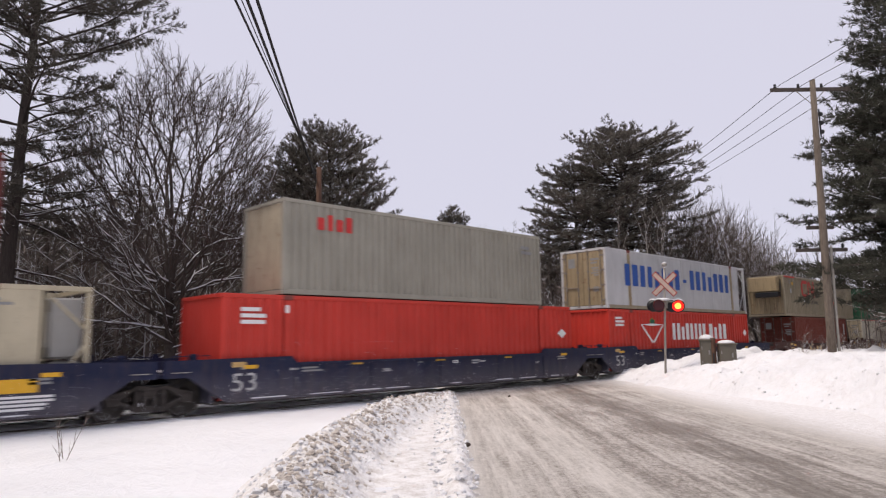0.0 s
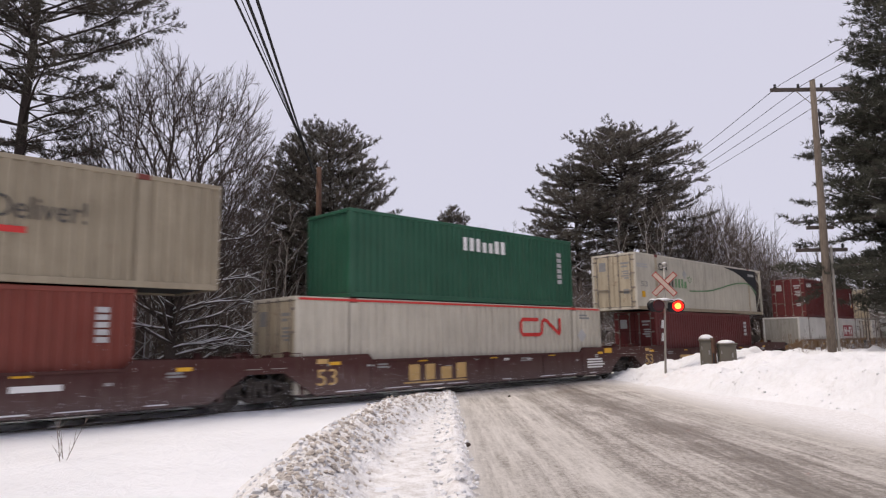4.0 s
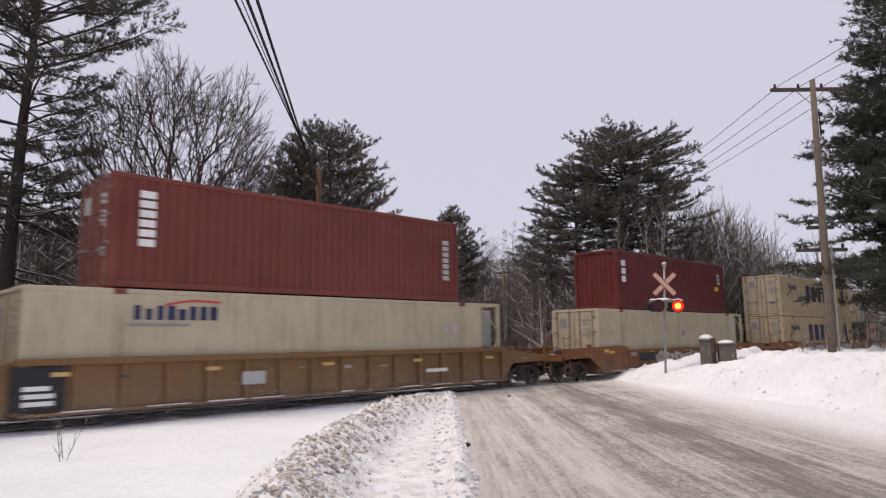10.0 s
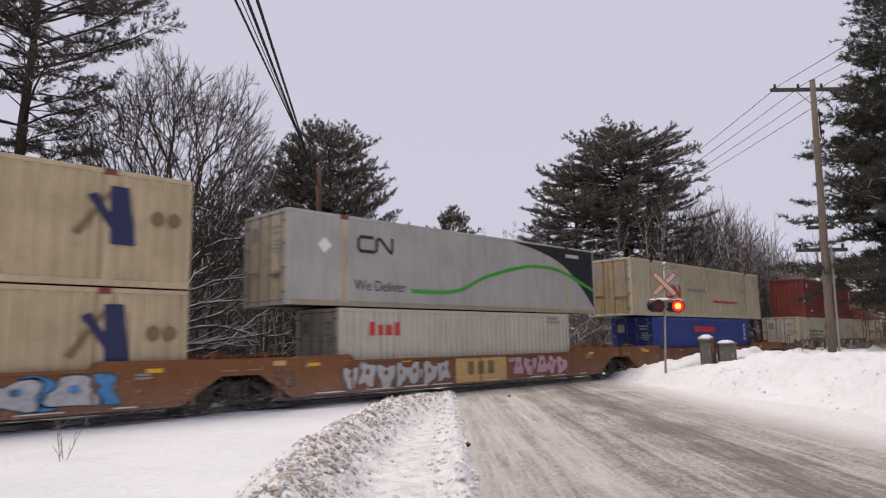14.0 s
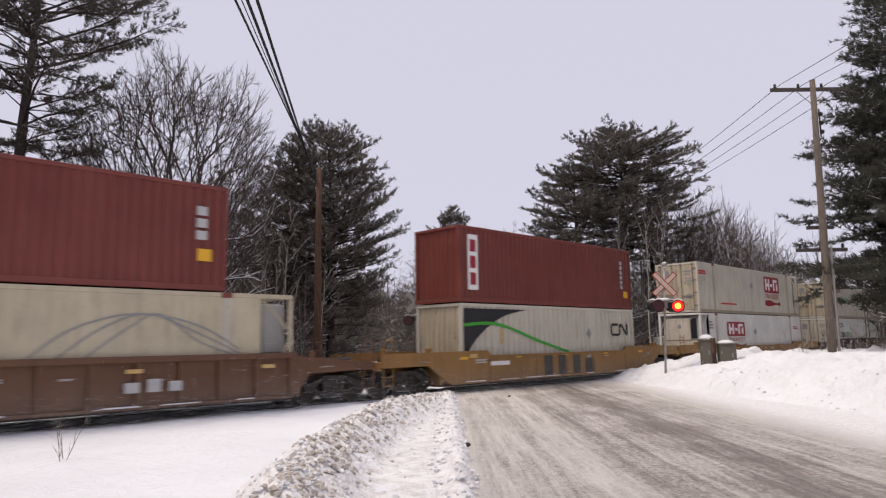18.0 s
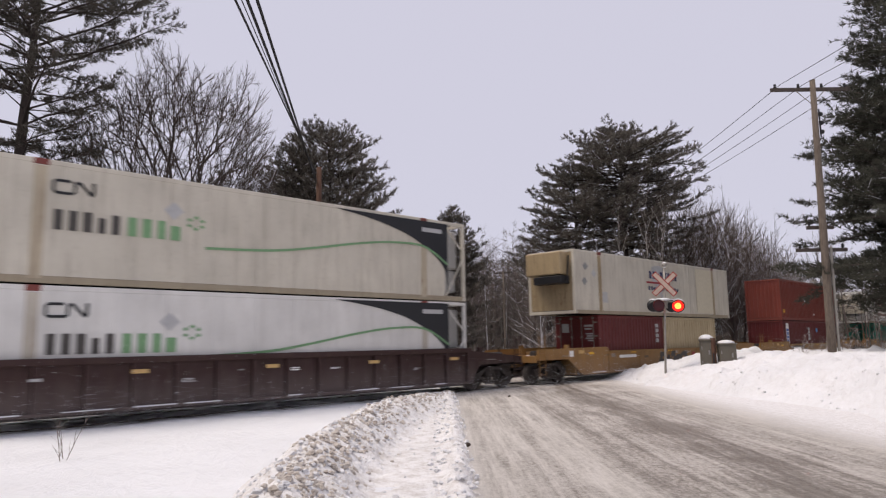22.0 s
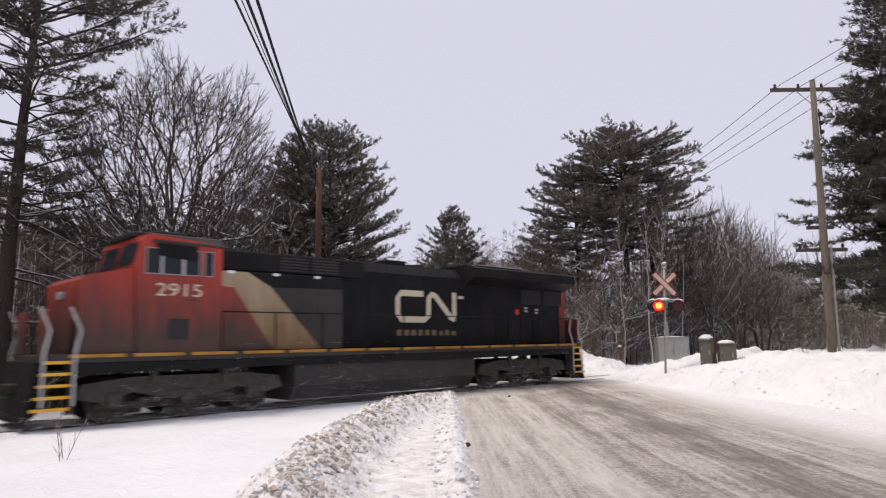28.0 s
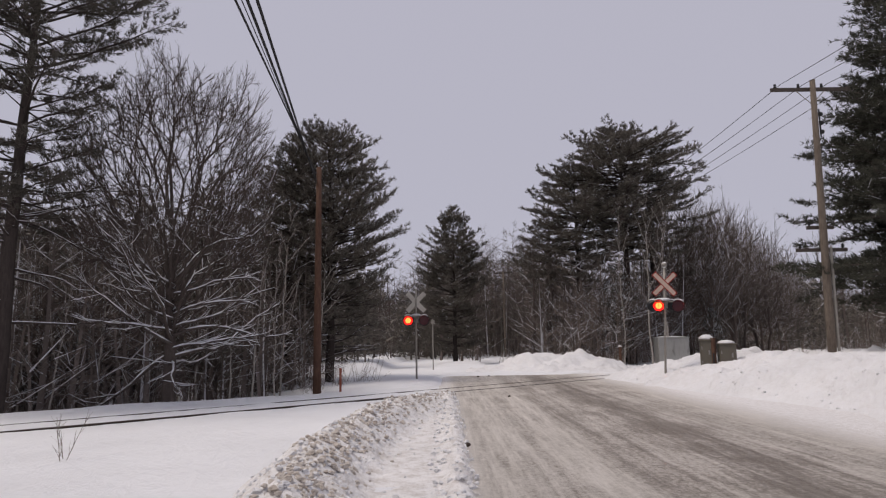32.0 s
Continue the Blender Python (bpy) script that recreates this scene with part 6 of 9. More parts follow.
    s.m("diamond", -7.41, -6.96, 4.95, 5.32, "grey_mark").m("diamond", -7.5, -7.08, 4.25, 4.65, "grey_mark").m("diamond", -6.75, -6.3, 4.65, 5.05, "pale_grey_mark").m("box", -5.87, -5.43, 3.52, 4.02, "pale_grey_mark")
    s.m("box", 3.8, 5.85, 3.2, 5.72, "pale_cream")
    s = lower("maroon short ribbed container", 352.0, 6.06, STD, "maroon", "iso", shift=0)
    s.m("column", 2.2, 2.5, 1.6, 2.6, "pale_grey_mark", 4)
    lower("pale yellow short ribbed container", 358.25, 6.06, STD, "yanke", "iso")
    car_marks(well_car("yellow well wagon with stencils and red word shapes", 378.3, "car_yellow"), None, -8.2, (("box", -5.2, -2.8, 0.84, 1.18, "black_mark", 1), ("bars", -5.1, -2.9, 0.9, 1.1, "white", 1), ("word", 2.05, 3.67, 0.55, 1.08, "dark_red_mark", 3)), seed=19)
    s = upper("rust-red ribbed steel container", 378.25, STD, 12.19, HC, "brick", "iso", doors="rear")
    s.m("box", -5.79, -5.5, 3.5, 3.73, "yellow_mark").m("column", 5.1, 5.3, 4.1, 5.4, "pale_grey_mark", 6).m("box", 5.4, 5.6, 4.4, 4.6, "yellow_mark").m("box", 0.5, 0.75, 3.4, 3.5, "white")
    s = lower("maroon short container with a blue and white upright panel", 375.2, 6.06, STD, "maroon", "iso", doors="rear")
    s.m("box", -2.5, -1.98, 1.36, 2.76, "white").m("column", -2.45, -2.03, 1.4, 2.4, "bluemark", 4).m("column", 2.0, 2.4, 1.5, 2.5, "pale_grey_mark", 4)
    s = lower("dark maroon short container with a blue disc", 381.35, 6.06, STD, "maroon", "iso", doors="rear")
    s.m("disc", -2.4, -2.0, 2.1, 2.46, "blue_spray").m("column", 2.05, 2.5, 1.85, 2.55, "pale_grey_mark", 4)
    car_marks(well_car("dirty yellow well wagon before the engine", 401.7, "car_yellow"), None, -8.2, (("bars", -4.5, -2.0, 0.85, 1.1, "white", 1),), seed=20)
    s = upper("white cooled container with red badge and front cooling unit", 401.65, STD, 16.15, HC, "clean_white", "smooth", doors="rear", end_unit="front_reefer")
    red_badge(s, -4.25, -1.78, 3.6, 5.45)
    s.m("bars", -7.0, -6.3, 5.0, 5.4, "grey_mark", 3).m("bars", -5.8, -5.0, 5.2, 5.5, "grey_mark", 2).m("bars", 3.0, 6.0, 3.3, 3.42, "pale_grey_mark", 1)
    s = lower("teal-green short ribbed container with a white upright bar", 398.6, 6.06, STD, "teal", "iso", doors="rear")
    s.m("box", -2.45, -1.95, 1.42, 2.46, "white").m("column", -2.35, -2.05, 1.5, 2.4, "dark_green", 5)
    s = lower("maroon short ribbed container with white dots", 404.8, 6.06, STD, "maroon", "iso", doors="rear")
    for i in range(7):
        x = -0.7 + (i % 3) * 0.4
        s.m("disc", x, x + 0.26, 1.95 - 0.34 * (i // 3), 2.2 - 0.34 * (i // 3), "white")


def blown_powder():
    """Powder snow whirled up along the wheels: small flakes that travel with the train."""
    rng = np.random.default_rng(64)
    n = 110000
    x = rng.uniform(-14, 440, n)
    gust = 0.5 + 0.5 * np.sin(x * 0.47 + 2 * np.sin(x * 0.13))
    z = np.clip(rng.exponential(0.16 + 0.34 * gust, n), 0.0, 1.9) - 0.05
    y = -1.55 - 0.9 * rng.random(n) ** 1.5 * (1 + 0.5 * gust)
    c = np.column_stack([x, y, z])
    size = rng.uniform(0.007, 0.016, n)[:, None]
    a, b = rng.normal(0, 1, (n, 3)), rng.normal(0, 1, (n, 3))
    a, b = a / np.linalg.norm(a, axis=1)[:, None], b / np.linalg.norm(b, axis=1)[:, None]
    v = np.stack([c - a * size, c + a * size, c + b * size * 1.6], 1).reshape(-1, 3)
    me = arrays_mesh("blown_powder", v, np.arange(3 * n).reshape(-1, 3), M["branch_snow"])
    rides(tagged(new("blown_powder", me), "fine powder snow whirled up beside the train", "blown snow", kind="stuff"), 0.0)


blown_powder()
M["pale_cream"] = plain("cream_panel", (0.55, 0.50, 0.38), 0.55, 0, 0.08)
load_train()
# -- the engine at the rear --
def bogie3(parent, x, q):
    r = 0.53
    bo = part("bogie", Geo().box(-2.5, 2.5, -0.6, 0.6, 0.62, 0.9, 0.04), M["bogie"], parent, "three-axle engine bogie caked with snow and grime", at=(x, 0, 0))
    for s in (-1, 1):
        y0, y1 = sorted((s * 1.0, s * 1.16))
        g = Geo().slab([(-2.75, 0.62), (-2.6, 0.95), (-1.5, 1.08), (1.5, 1.08), (2.6, 0.95), (2.75, 0.62), (2.2, 0.5), (1.4, 0.72), (0.6, 0.5), (-0.6, 0.5), (-1.4, 0.72), (-2.2, 0.5)], "y", y0, y1)
        for k in (-1.85, 0.0, 1.85):
            g.box(k - 0.2, k + 0.2, y0 - 0.05, y1 + 0.05, 0.34, 0.74, 0.04)
        for k in (-0.95, 0.95):
            g.tube([(k, s * 1.2, 0.85), (k, s * 1.2, 1.25)], 0.09, 8)
            g.box(k - 0.3, k + 0.3, y0 - 0.03, y1 + 0.06, 0.44, 0.58, 0.03)
        part("side_frame", g, M["loco_frame"], bo)
    for k in (-1.2, 0.65, 2.3):
        part("traction_motor", Geo().box(k - 0.55, k + 0.25, -0.6, 0.6, 0.16, 0.72, 0.06), M["bogie"], bo)
    for s in (-1, 1):
        part("brake_gear", Geo().box(-2.3, 2.3, min(s * 0.82, s * 0.95), max(s * 0.82, s * 0.95), 0.30, 0.50, 0.03), M["bogie"], bo)
    for k in (-1.85, 0.0, 1.85):
        ws = part("wheelset", CAR_MESH.setdefault("engine_wheels", mesh_of("wheelset", wheelset_geo(r), M["wheel"], True)), None, bo, at=(k, 0, r))
        WHEELS.append((ws, q + x + k, r, (k, 0, r)))


def build_engine(q=424.5):
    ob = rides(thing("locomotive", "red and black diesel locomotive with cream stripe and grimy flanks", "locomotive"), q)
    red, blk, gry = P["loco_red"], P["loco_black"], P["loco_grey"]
    part("frame_deck", Geo().box(-10.35, 10.45, -1.5, 1.5, 1.46, 1.66, 0.02), P["loco_grey"], ob, "walkway deck")
    for s in (-1, 1):
        y0, y1 = sorted((s * 1.5, s * 1.53))
        for i in range(14):
            a = -9.9 + i * 1.44
            part("sill_stripe", Geo().box(a, a + 1.24, y0, y1, 1.58, 1.66), M["sill_yellow"], ob, "grimy yellow sill stripe")
        part("side_sill", Geo().box(-9.95, 10.05, min(s * 1.3, s * 1.5), max(s * 1.3, s * 1.5), 1.22, 1.46, 0.02), blk, ob)
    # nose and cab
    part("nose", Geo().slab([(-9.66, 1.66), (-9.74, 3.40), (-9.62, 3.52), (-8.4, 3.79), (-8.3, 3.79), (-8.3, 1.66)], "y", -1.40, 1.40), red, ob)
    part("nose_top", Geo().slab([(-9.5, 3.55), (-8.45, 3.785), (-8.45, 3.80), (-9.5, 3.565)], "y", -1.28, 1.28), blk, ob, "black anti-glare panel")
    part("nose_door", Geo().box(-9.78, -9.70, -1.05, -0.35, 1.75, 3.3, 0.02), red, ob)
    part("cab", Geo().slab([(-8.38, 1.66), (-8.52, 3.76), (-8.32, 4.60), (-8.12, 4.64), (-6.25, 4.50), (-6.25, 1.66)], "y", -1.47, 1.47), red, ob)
    g = Geo()
    for s in (-1, 1):
        g.slab([(s * 0.0, 4.76), (s * 0.95, 4.75), (s * 1.3, 4.66), (s * 1.51, 4.47), (s * 1.51, 4.42), (s * 0.0, 4.42)], "x", -8.14, -6.2)
    part("cab_roof", g, gry, ob, "dark grey cab roof")
    for x in (-7.7, -7.2, -6.7):
        part("roof_seam", Geo().box(x, x + 0.03, -0.95, 0.95, 4.75, 4.775), blk, ob)
    part("roof_box", Geo().box(-7.75, -6.95, -0.7, 0.2, 4.76, 4.87, 0.03), gry, ob, "low grey equipment box")
    part("horn", Geo().tube([(-6.5, -0.3, 4.86), (-6.85, -0.3, 4.88)], [0.03, 0.07], 8).tube([(-6.5, -0.15, 4.86), (-6.8, -0.15, 4.92)], [0.03, 0.06], 8).box(-6.56, -6.46, -0.35, -0.1, 4.74, 4.88), blk, ob)
    for s in (-1, 1):
        y = s * 1.472
        for a, b in ((-8.28, -6.86), (-6.76, -6.50)):
            g = Geo()
            for u0, u1, w0, w1 in ((a, a + 0.03, 3.62, 4.30), (b - 0.03, b, 3.62, 4.30), (a + 0.03, b - 0.03, 3.62, 3.65), (a + 0.03, b - 0.03, 4.27, 4.30)):
                g.box(u0, u1, min(y, y + s * 0.02), max(y, y + s * 0.02), w0, w1)
            part("window_frame", g, M["grey_mark"], ob)
        for a, b in ((-8.25, -7.9), (-7.84, -7.35), (-7.27, -6.89), (-6.73, -6.53)):
            part("window_pane", Geo().box(a, b, min(y, y + s * 0.010), max(y, y + s * 0.010), 3.65, 4.27, 0.002), M["glass"], ob)
        part("window_post", Geo().box(-7.90, -7.84, min(y, y + s * 0.016), max(y, y + s * 0.016), 3.65, 4.27), M["pale_grey_mark"], ob)
        part("window_post", Geo().box(-7.35, -7.27, min(y, y + s * 0.016), max(y, y + s * 0.016), 3.65, 4.27), M["pale_grey_mark"], ob)
        part("sun_awning", Geo().slab([(-8.05, 4.40), (-7.9, 4.10), (-7.05, 4.02), (-6.95, 4.40)], "y", min(y, y + s * 0.06), max(y, y + s * 0.06)), blk, ob, "black sun awning")
    for y0, y1 in ((-1.25, -0.1), (0.1, 1.25)):
        part("windscreen", Geo().add([(-8.53, y0, 3.88), (-8.53, y1, 3.88), (-8.38, y1, 4.46), (-8.38, y0, 4.46), (-8.48, y0, 3.88), (-8.48, y1, 3.88), (-8.33, y1, 4.46), (-8.33, y0, 4.46)],
                                    [(0, 1, 2, 3), (4, 7, 6, 5), (0, 4, 5, 1), (1, 5, 6, 2), (2, 6, 7, 3), (3, 7, 4, 0)]), M["glass"], ob, "dark reflecting windscreen")
    part("number_board", Geo().box(-8.42, -8.14, -0.9, 0.9, 4.60, 4.76, 0.03), M["black"], ob)
    part("headlight", Geo().tube([(-9.80, -0.1, 3.1), (-9.7, -0.1, 3.1)], 0.1, 10).tube([(-9.80, 0.15, 3.1), (-9.7, 0.15, 3.1)], 0.1, 10), M["pane"], ob)
    lettering(ob, "2915", -8.0, 3.08, 0.33, "pale_cream", -1.476, 1.2)
    part("vent", Geo().box(-7.64, -7.12, -1.482, -1.47, 1.98, 2.51), M["black"], ob)
    part("step_recess", Geo().box(-7.2, -6.95, -1.478, -1.47, 2.98, 3.01), M["black"], ob)
    # long hood
    part("hood", Geo().box(-6.35, 10.0, -0.97, 0.97, 1.66, 4.18, 0.04), blk, ob)
    part("hood_roof", Geo().slab([(-0.97, 4.16), (-0.6, 4.52), (0.6, 4.52), (0.97, 4.16)], "x", -6.35, 3.6), blk, ob)
    part("blower_housing", Geo().box(-6.25, -2.14, -1.3, 1.3, 1.66, 3.86, 0.03).box(-6.15, -1.2, -1.18, 1.18, 3.87, 4.46, 0.05), blk, ob)
    for i in range(2):
        for k in range(5):
            part("louvre", Geo().box(-4.3 + i * 1.1, -3.35 + i * 1.1, -1.2, -1.17, 3.96 + k * 0.09, 4.01 + k * 0.09), gry, ob)
    rad = Geo().slab([(-1.0, 3.95), (-1.55, 4.22), (-1.55, 4.55), (-1.2, 4.68), (1.2, 4.68), (1.55, 4.55), (1.55, 4.22), (1.0, 3.95)], "x", 3.7, 10.1)
    part("radiator_cab", rad, blk, ob, "wide overhanging radiator housing")
    part("radiator_deck", Geo().box(4.0, 6.9, -1.3, 1.3, 4.68, 4.71, 0.01), M["galv"], ob, "snow-dusted radiator grille")
    for a, b in ((7.0, 8.3), (8.5, 9.8)):
        part("radiator_intake", Geo().box(a, b, -1.0, -0.96, 3.3, 3.9), M["black"], ob)
    for i in range(6):
        a = 4.6 + i * 0.78
        part("hood_door", Geo().box(a, a + 0.66, -0.995, -0.965, 1.85, 3.1, 0.01), blk, ob)
    for i in range(4):
        a = -2.4 + i * 1.5
        part("hood_door", Geo().box(a, a + 1.36, -0.99, -0.965, 1.85, 3.9, 0.01), blk, ob)
    part("exhaust_stack", Geo().box(0.4, 1.3, -0.4, 0.4, 4.5, 4.72, 0.03), blk, ob)
    part("vent_fan", Geo().tube([(1.9, 0, 4.5), (1.9, 0, 4.62)], 0.5, 14), gry, ob)
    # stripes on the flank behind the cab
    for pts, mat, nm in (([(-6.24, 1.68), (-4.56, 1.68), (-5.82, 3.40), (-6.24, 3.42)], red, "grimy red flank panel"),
                         ([(-4.56, 1.68), (-2.95, 1.68), (-4.67, 3.45), (-5.4, 3.84), (-6.24, 3.84), (-6.24, 3.42), (-5.82, 3.40)], P["cream_mark"], "faded cream diagonal stripe"),
                         ([(-2.95, 1.68), (-2.16, 1.68), (-2.16, 3.48), (-4.67, 3.45)], gry, "grey flank panel")):
        g = Geo()
        flat(g, pts, -1.302)
        part("flank_panel", g, mat, ob, nm)
    y = -0.999
    mark(ob, "worm", 0.25, 3.2, 2.5, 3.62, "pale_cream", y - 0.004)
    mark(ob, "word", 0.25, 3.2, 2.05, 2.25, "brown_mark", y - 0.004, 9, 7)
    mark(ob, "box", 3.3, 3.6, 3.4, 3.5, "pale_cream", y - 0.004)
    for x, z in ((-2.2, 2.9), (7.2, 2.95), (7.9, 2.9)):
        mark(ob, "bars", x, x + 0.25, z, z + 0.25, "pale_grey_mark", y - 0.004, 2, 4)
    mark(ob, "disc", 6.6, 6.85, 2.85, 3.1, "red_mark", y - 0.004)
    for x in (-6.0, -4.6, -3.2):
        mark(ob, "box", x, x + 0.2, 3.78, 3.86, "white", -1.31)
    # underframe
    part("fuel_tank", Geo().slab([(-1.4, 0.62), (-1.1, 0.2), (1.1, 0.2), (1.4, 0.62), (1.4, 1.3), (-1.4, 1.3)], "x", -3.9, 3.7), P["loco_grey"], ob, "grey slab-sided fuel tank")
    for e in (-1, 1):
        bogie3(ob, e * 6.9, q)
        x = e * 10.4
        part("pilot", Geo().slab([(x, 1.5), (x + e * 0.12, 1.5), (x + e * 0.3, 0.4), (x + e * 0.42, 0.16), (x + e * 0.3, 0.14), (x, 0.4)], "y", -1.35, 1.35), P["loco_black"], ob, "snow plough plate")
        part("coupler", Geo().box(min(x, x + e * 0.75), max(x, x + e * 0.75), -0.13, 0.13, 0.75, 1.0, 0.03).box(min(x + e * 0.55, x + e * 0.8), max(x + e * 0.55, x + e * 0.8), -0.2, 0.18, 0.7, 1.05, 0.05), M["bogie"], ob)
        for s in (-1, 1):
            for k in range(5):
                a, b = sorted((x - e * 0.55, x + e * 0.02 + e * 0.05 * (4 - k)))
                part("step", Geo().box(a, b, min(s * 1.2, s * 1.5), max(s * 1.2, s * 1.5), 0.42 + 0.26 * k, 0.47 + 0.26 * k, 0.008), M["bogie"], ob)
                part("step_edge", Geo().box(a, b, min(s * 1.5, s * 1.515), max(s * 1.5, s * 1.515), 0.41 + 0.26 * k, 0.48 + 0.26 * k), M["yellow_mark"], ob, "yellow step edge")
            part("step_well", Geo().box(min(x - e * 0.62, x - e * 0.56), max(x - e * 0.62, x - e * 0.56), min(s * 1.1, s * 1.5), max(s * 1.1, s * 1.5), 0.3, 1.5), M["bogie"], ob)
            for dx in (0.62, -0.02):
                part("grab_rail", Geo().tube([(x - e * dx, s * 1.53, 0.5), (x - e * dx, s * 1.53, 1.7), (x - e * (dx + 0.12), s * 1.45, 2.2), (x - e * (dx - 0.1), s * 1.4, 2.75)], 0.032, 6), M["pale_grey_mark"], ob, "white grab rail")
        for y0, y1 in ((0.55, 1.4), (-1.4, -0.55)):
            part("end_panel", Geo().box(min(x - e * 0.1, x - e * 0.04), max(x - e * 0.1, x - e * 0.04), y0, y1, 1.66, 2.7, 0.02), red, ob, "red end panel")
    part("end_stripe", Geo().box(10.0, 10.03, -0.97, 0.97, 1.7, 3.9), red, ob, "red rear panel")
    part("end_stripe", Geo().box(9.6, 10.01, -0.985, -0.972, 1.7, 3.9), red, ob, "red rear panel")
    for s in (-1, 1):
        g = Geo().tube([(-6.2, s * 1.46, 2.72), (9.9, s * 1.46, 2.72)], 0.02, 6)
        part("handrail", g, blk, ob)
        for i in range(11):
            part("stanchion", Geo().tube([(-6.2 + 1.61 * i, s * 1.46, 1.66), (-6.2 + 1.61 * i, s * 1.46, 2.74)], 0.022, 5), blk, ob)
    part("air_tank", Geo().tube([(-3.7, -1.15, 1.38), (3.5, -1.15, 1.38)], 0.12, 8), M["bogie"], ob)


M["sill_yellow"] = plain("grimy_yellow_stripe", (0.36, 0.17, 0.02), 0.55, 0, 0.35, 2.0)
M["loco_frame"] = plain("dusty_bogie_iron", (0.062, 0.055, 0.050), 0.85, 0.0, 0.4, 6.0, 0.15)
build_engine()
# ---- crossing signals ----
SHUTTERS = []   # (vane, lit when the first phase is on, rest pose)
M["lens_lit"] = glow("lit_red_lens", (1.0, 0.012, 0.008), 2.2)
M["lens_core"] = glow("lit_lens_core", (1.0, 0.22, 0.04), 4.5)
M["lens_dark"] = plain("dark_red_lens", (0.055, 0.006, 0.008), 0.15, 0, 0.1)
M["cross_face"] = plain("weathered_cross_face", (0.44, 0.35, 0.29), 0.6, 0, 0.15)
M["cross_back"] = plain("bare_aluminium_back", (0.46, 0.43, 0.38), 0.6, 0.1, 0.15)
M["cross_red"] = plain("faded_red_border", (0.30, 0.035, 0.028), 0.6, 0, 0.15)


def crossing_signal(label, at, turn, base_z, light_z, cross_z, top_z, face, border, bell, back=1, tilt=0.0, off=0.0, gap=0.38):
    """Mast with crossbuck, two hooded lamps and, on one of them, a bell. Local -y faces the traffic."""
    ob = thing("crossing_signal", label, "crossing signal", "crossing signals", at)
    ob.rotation_euler = (0, tilt, turn)
    part("mast", Geo().tube([(0, 0, base_z - 0.6), (0, 0, top_z)], 0.045, 12), M["galv"], ob, "", True)
    part("mast_cap", Geo().ball((0, 0, top_z), 0.062, 10, 5, 0.6), M["snow_bank"], ob, "cap of snow", True)
    for sgn in (-1, 1):
        a = radians(46) * sgn
        ca, sa = math.cos(a), math.sin(a)
        d = 0.0 if sgn > 0 else 0.016

        def bar(l, w, y0, y1):
            pts = [(-l, -w), (l, -w), (l, w), (-l, w)]
            return Geo().slab([(px * ca - pz * sa, cross_z + px * sa + pz * ca) for px, pz in pts], "y", min(y0 * back, y1 * back), max(y0 * back, y1 * back))
        blade = part("crossbuck_blade", bar(0.61, 0.115, -0.075 - d, -0.06 - d), border, ob)
        part("blade_face", bar(0.575, 0.078, -0.081 - d, -0.074 - d), face, blade)
    part("lamp_arm", Geo().tube([(-0.42, 0, light_z + 0.17), (0.42, 0, light_z + 0.17)], 0.03, 8).tube([(-0.38, 0, light_z + 0.17), (-0.38, 0, light_z)], 0.03, 6).tube([(0.38, 0, light_z + 0.17), (0.38, 0, light_z)], 0.03, 6).box(-0.12, 0.12, -0.06, 0.06, light_z + 0.08, light_z + 0.24, 0.02), M["galv"], ob)
    part("arm_snow", Geo().ball((0, 0, light_z + 0.26), 0.24, 10, 5, 0.28), M["snow_bank"], ob, "snow on the lamp arm", True)
    for k in (-1, 1):
        x = off + gap * k
        n = 24
        g = Geo()
        ring = [(x + 0.27 * math.cos(2 * math.pi * i / n), light_z + 0.27 * math.sin(2 * math.pi * i / n)) for i in range(n)]
        g.slab(ring, "y", 0.02, -0.005)
        g.tube([(x, 0.0, light_z), (x, 0.3, light_z)], 0.16, 14)
        lamp = part("lamp", g, M["black"], ob, "black round backboard")
        # hood: upper two thirds of a short tube
        h = Geo()
        pts = []
        for i in range(17):
            a = radians(-30 + 240 * i / 16)
            pts.append((math.cos(a), math.sin(a)))
        vs = []
        for (ca, sa) in pts:
            for rr, yy in ((0.24, -0.005), (0.24, -0.36), (0.232, -0.36), (0.232, -0.005)):
                vs.append((x + rr * ca, yy, light_z + rr * sa))
        fs = [(4 * i + j, 4 * i + (j + 1) % 4, 4 * i + 4 + (j + 1) % 4, 4 * i + 4 + j) for i in range(16) for j in range(4)]
        h.add(vs, fs)
        part("hood", h, M["black"], lamp)
        cap = Geo()
        vs = []
        for i in range(9):
            a = radians(50 + 80 * i / 8)
            for rr, yy in ((0.241, 0.0), (0.241, -0.35), (0.285, -0.32), (0.285, -0.02)):
                vs.append((x + rr * math.cos(a), yy, light_z + rr * math.sin(a)))
        cap.add(vs, [(4 * i + j, 4 * i + (j + 1) % 4, 4 * i + 4 + (j + 1) % 4, 4 * i + 4 + j) for i in range(8) for j in range(4)])
        part("hood_snow", cap, M["snow_bank"], lamp, "snow on the hood", True)
        part("lens", Geo().tube([(x, -0.012, light_z), (x, -0.02, light_z)], 0.215, 22), M["lens_lit"], lamp, "glowing red lens")
        part("lens_core", Geo().ball((x, -0.022, light_z), 0.13, 14, 6), M["lens_core"], lamp, "bright lamp filament glare")
        # added swinging vane, coloured as an unlit lens, hides the lamp between flashes
        added_vane = part("added_vane", Geo().tube([(0, -0.004, 0), (0, 0.004, 0)], 0.225, 22), M["lens_dark"], lamp, "added dark red vane that hides the lit lens")
        rest = Vector((x, -0.24, light_z))
        added_vane.location = rest
        SHUTTERS.append((added_vane, k > 0, rest))
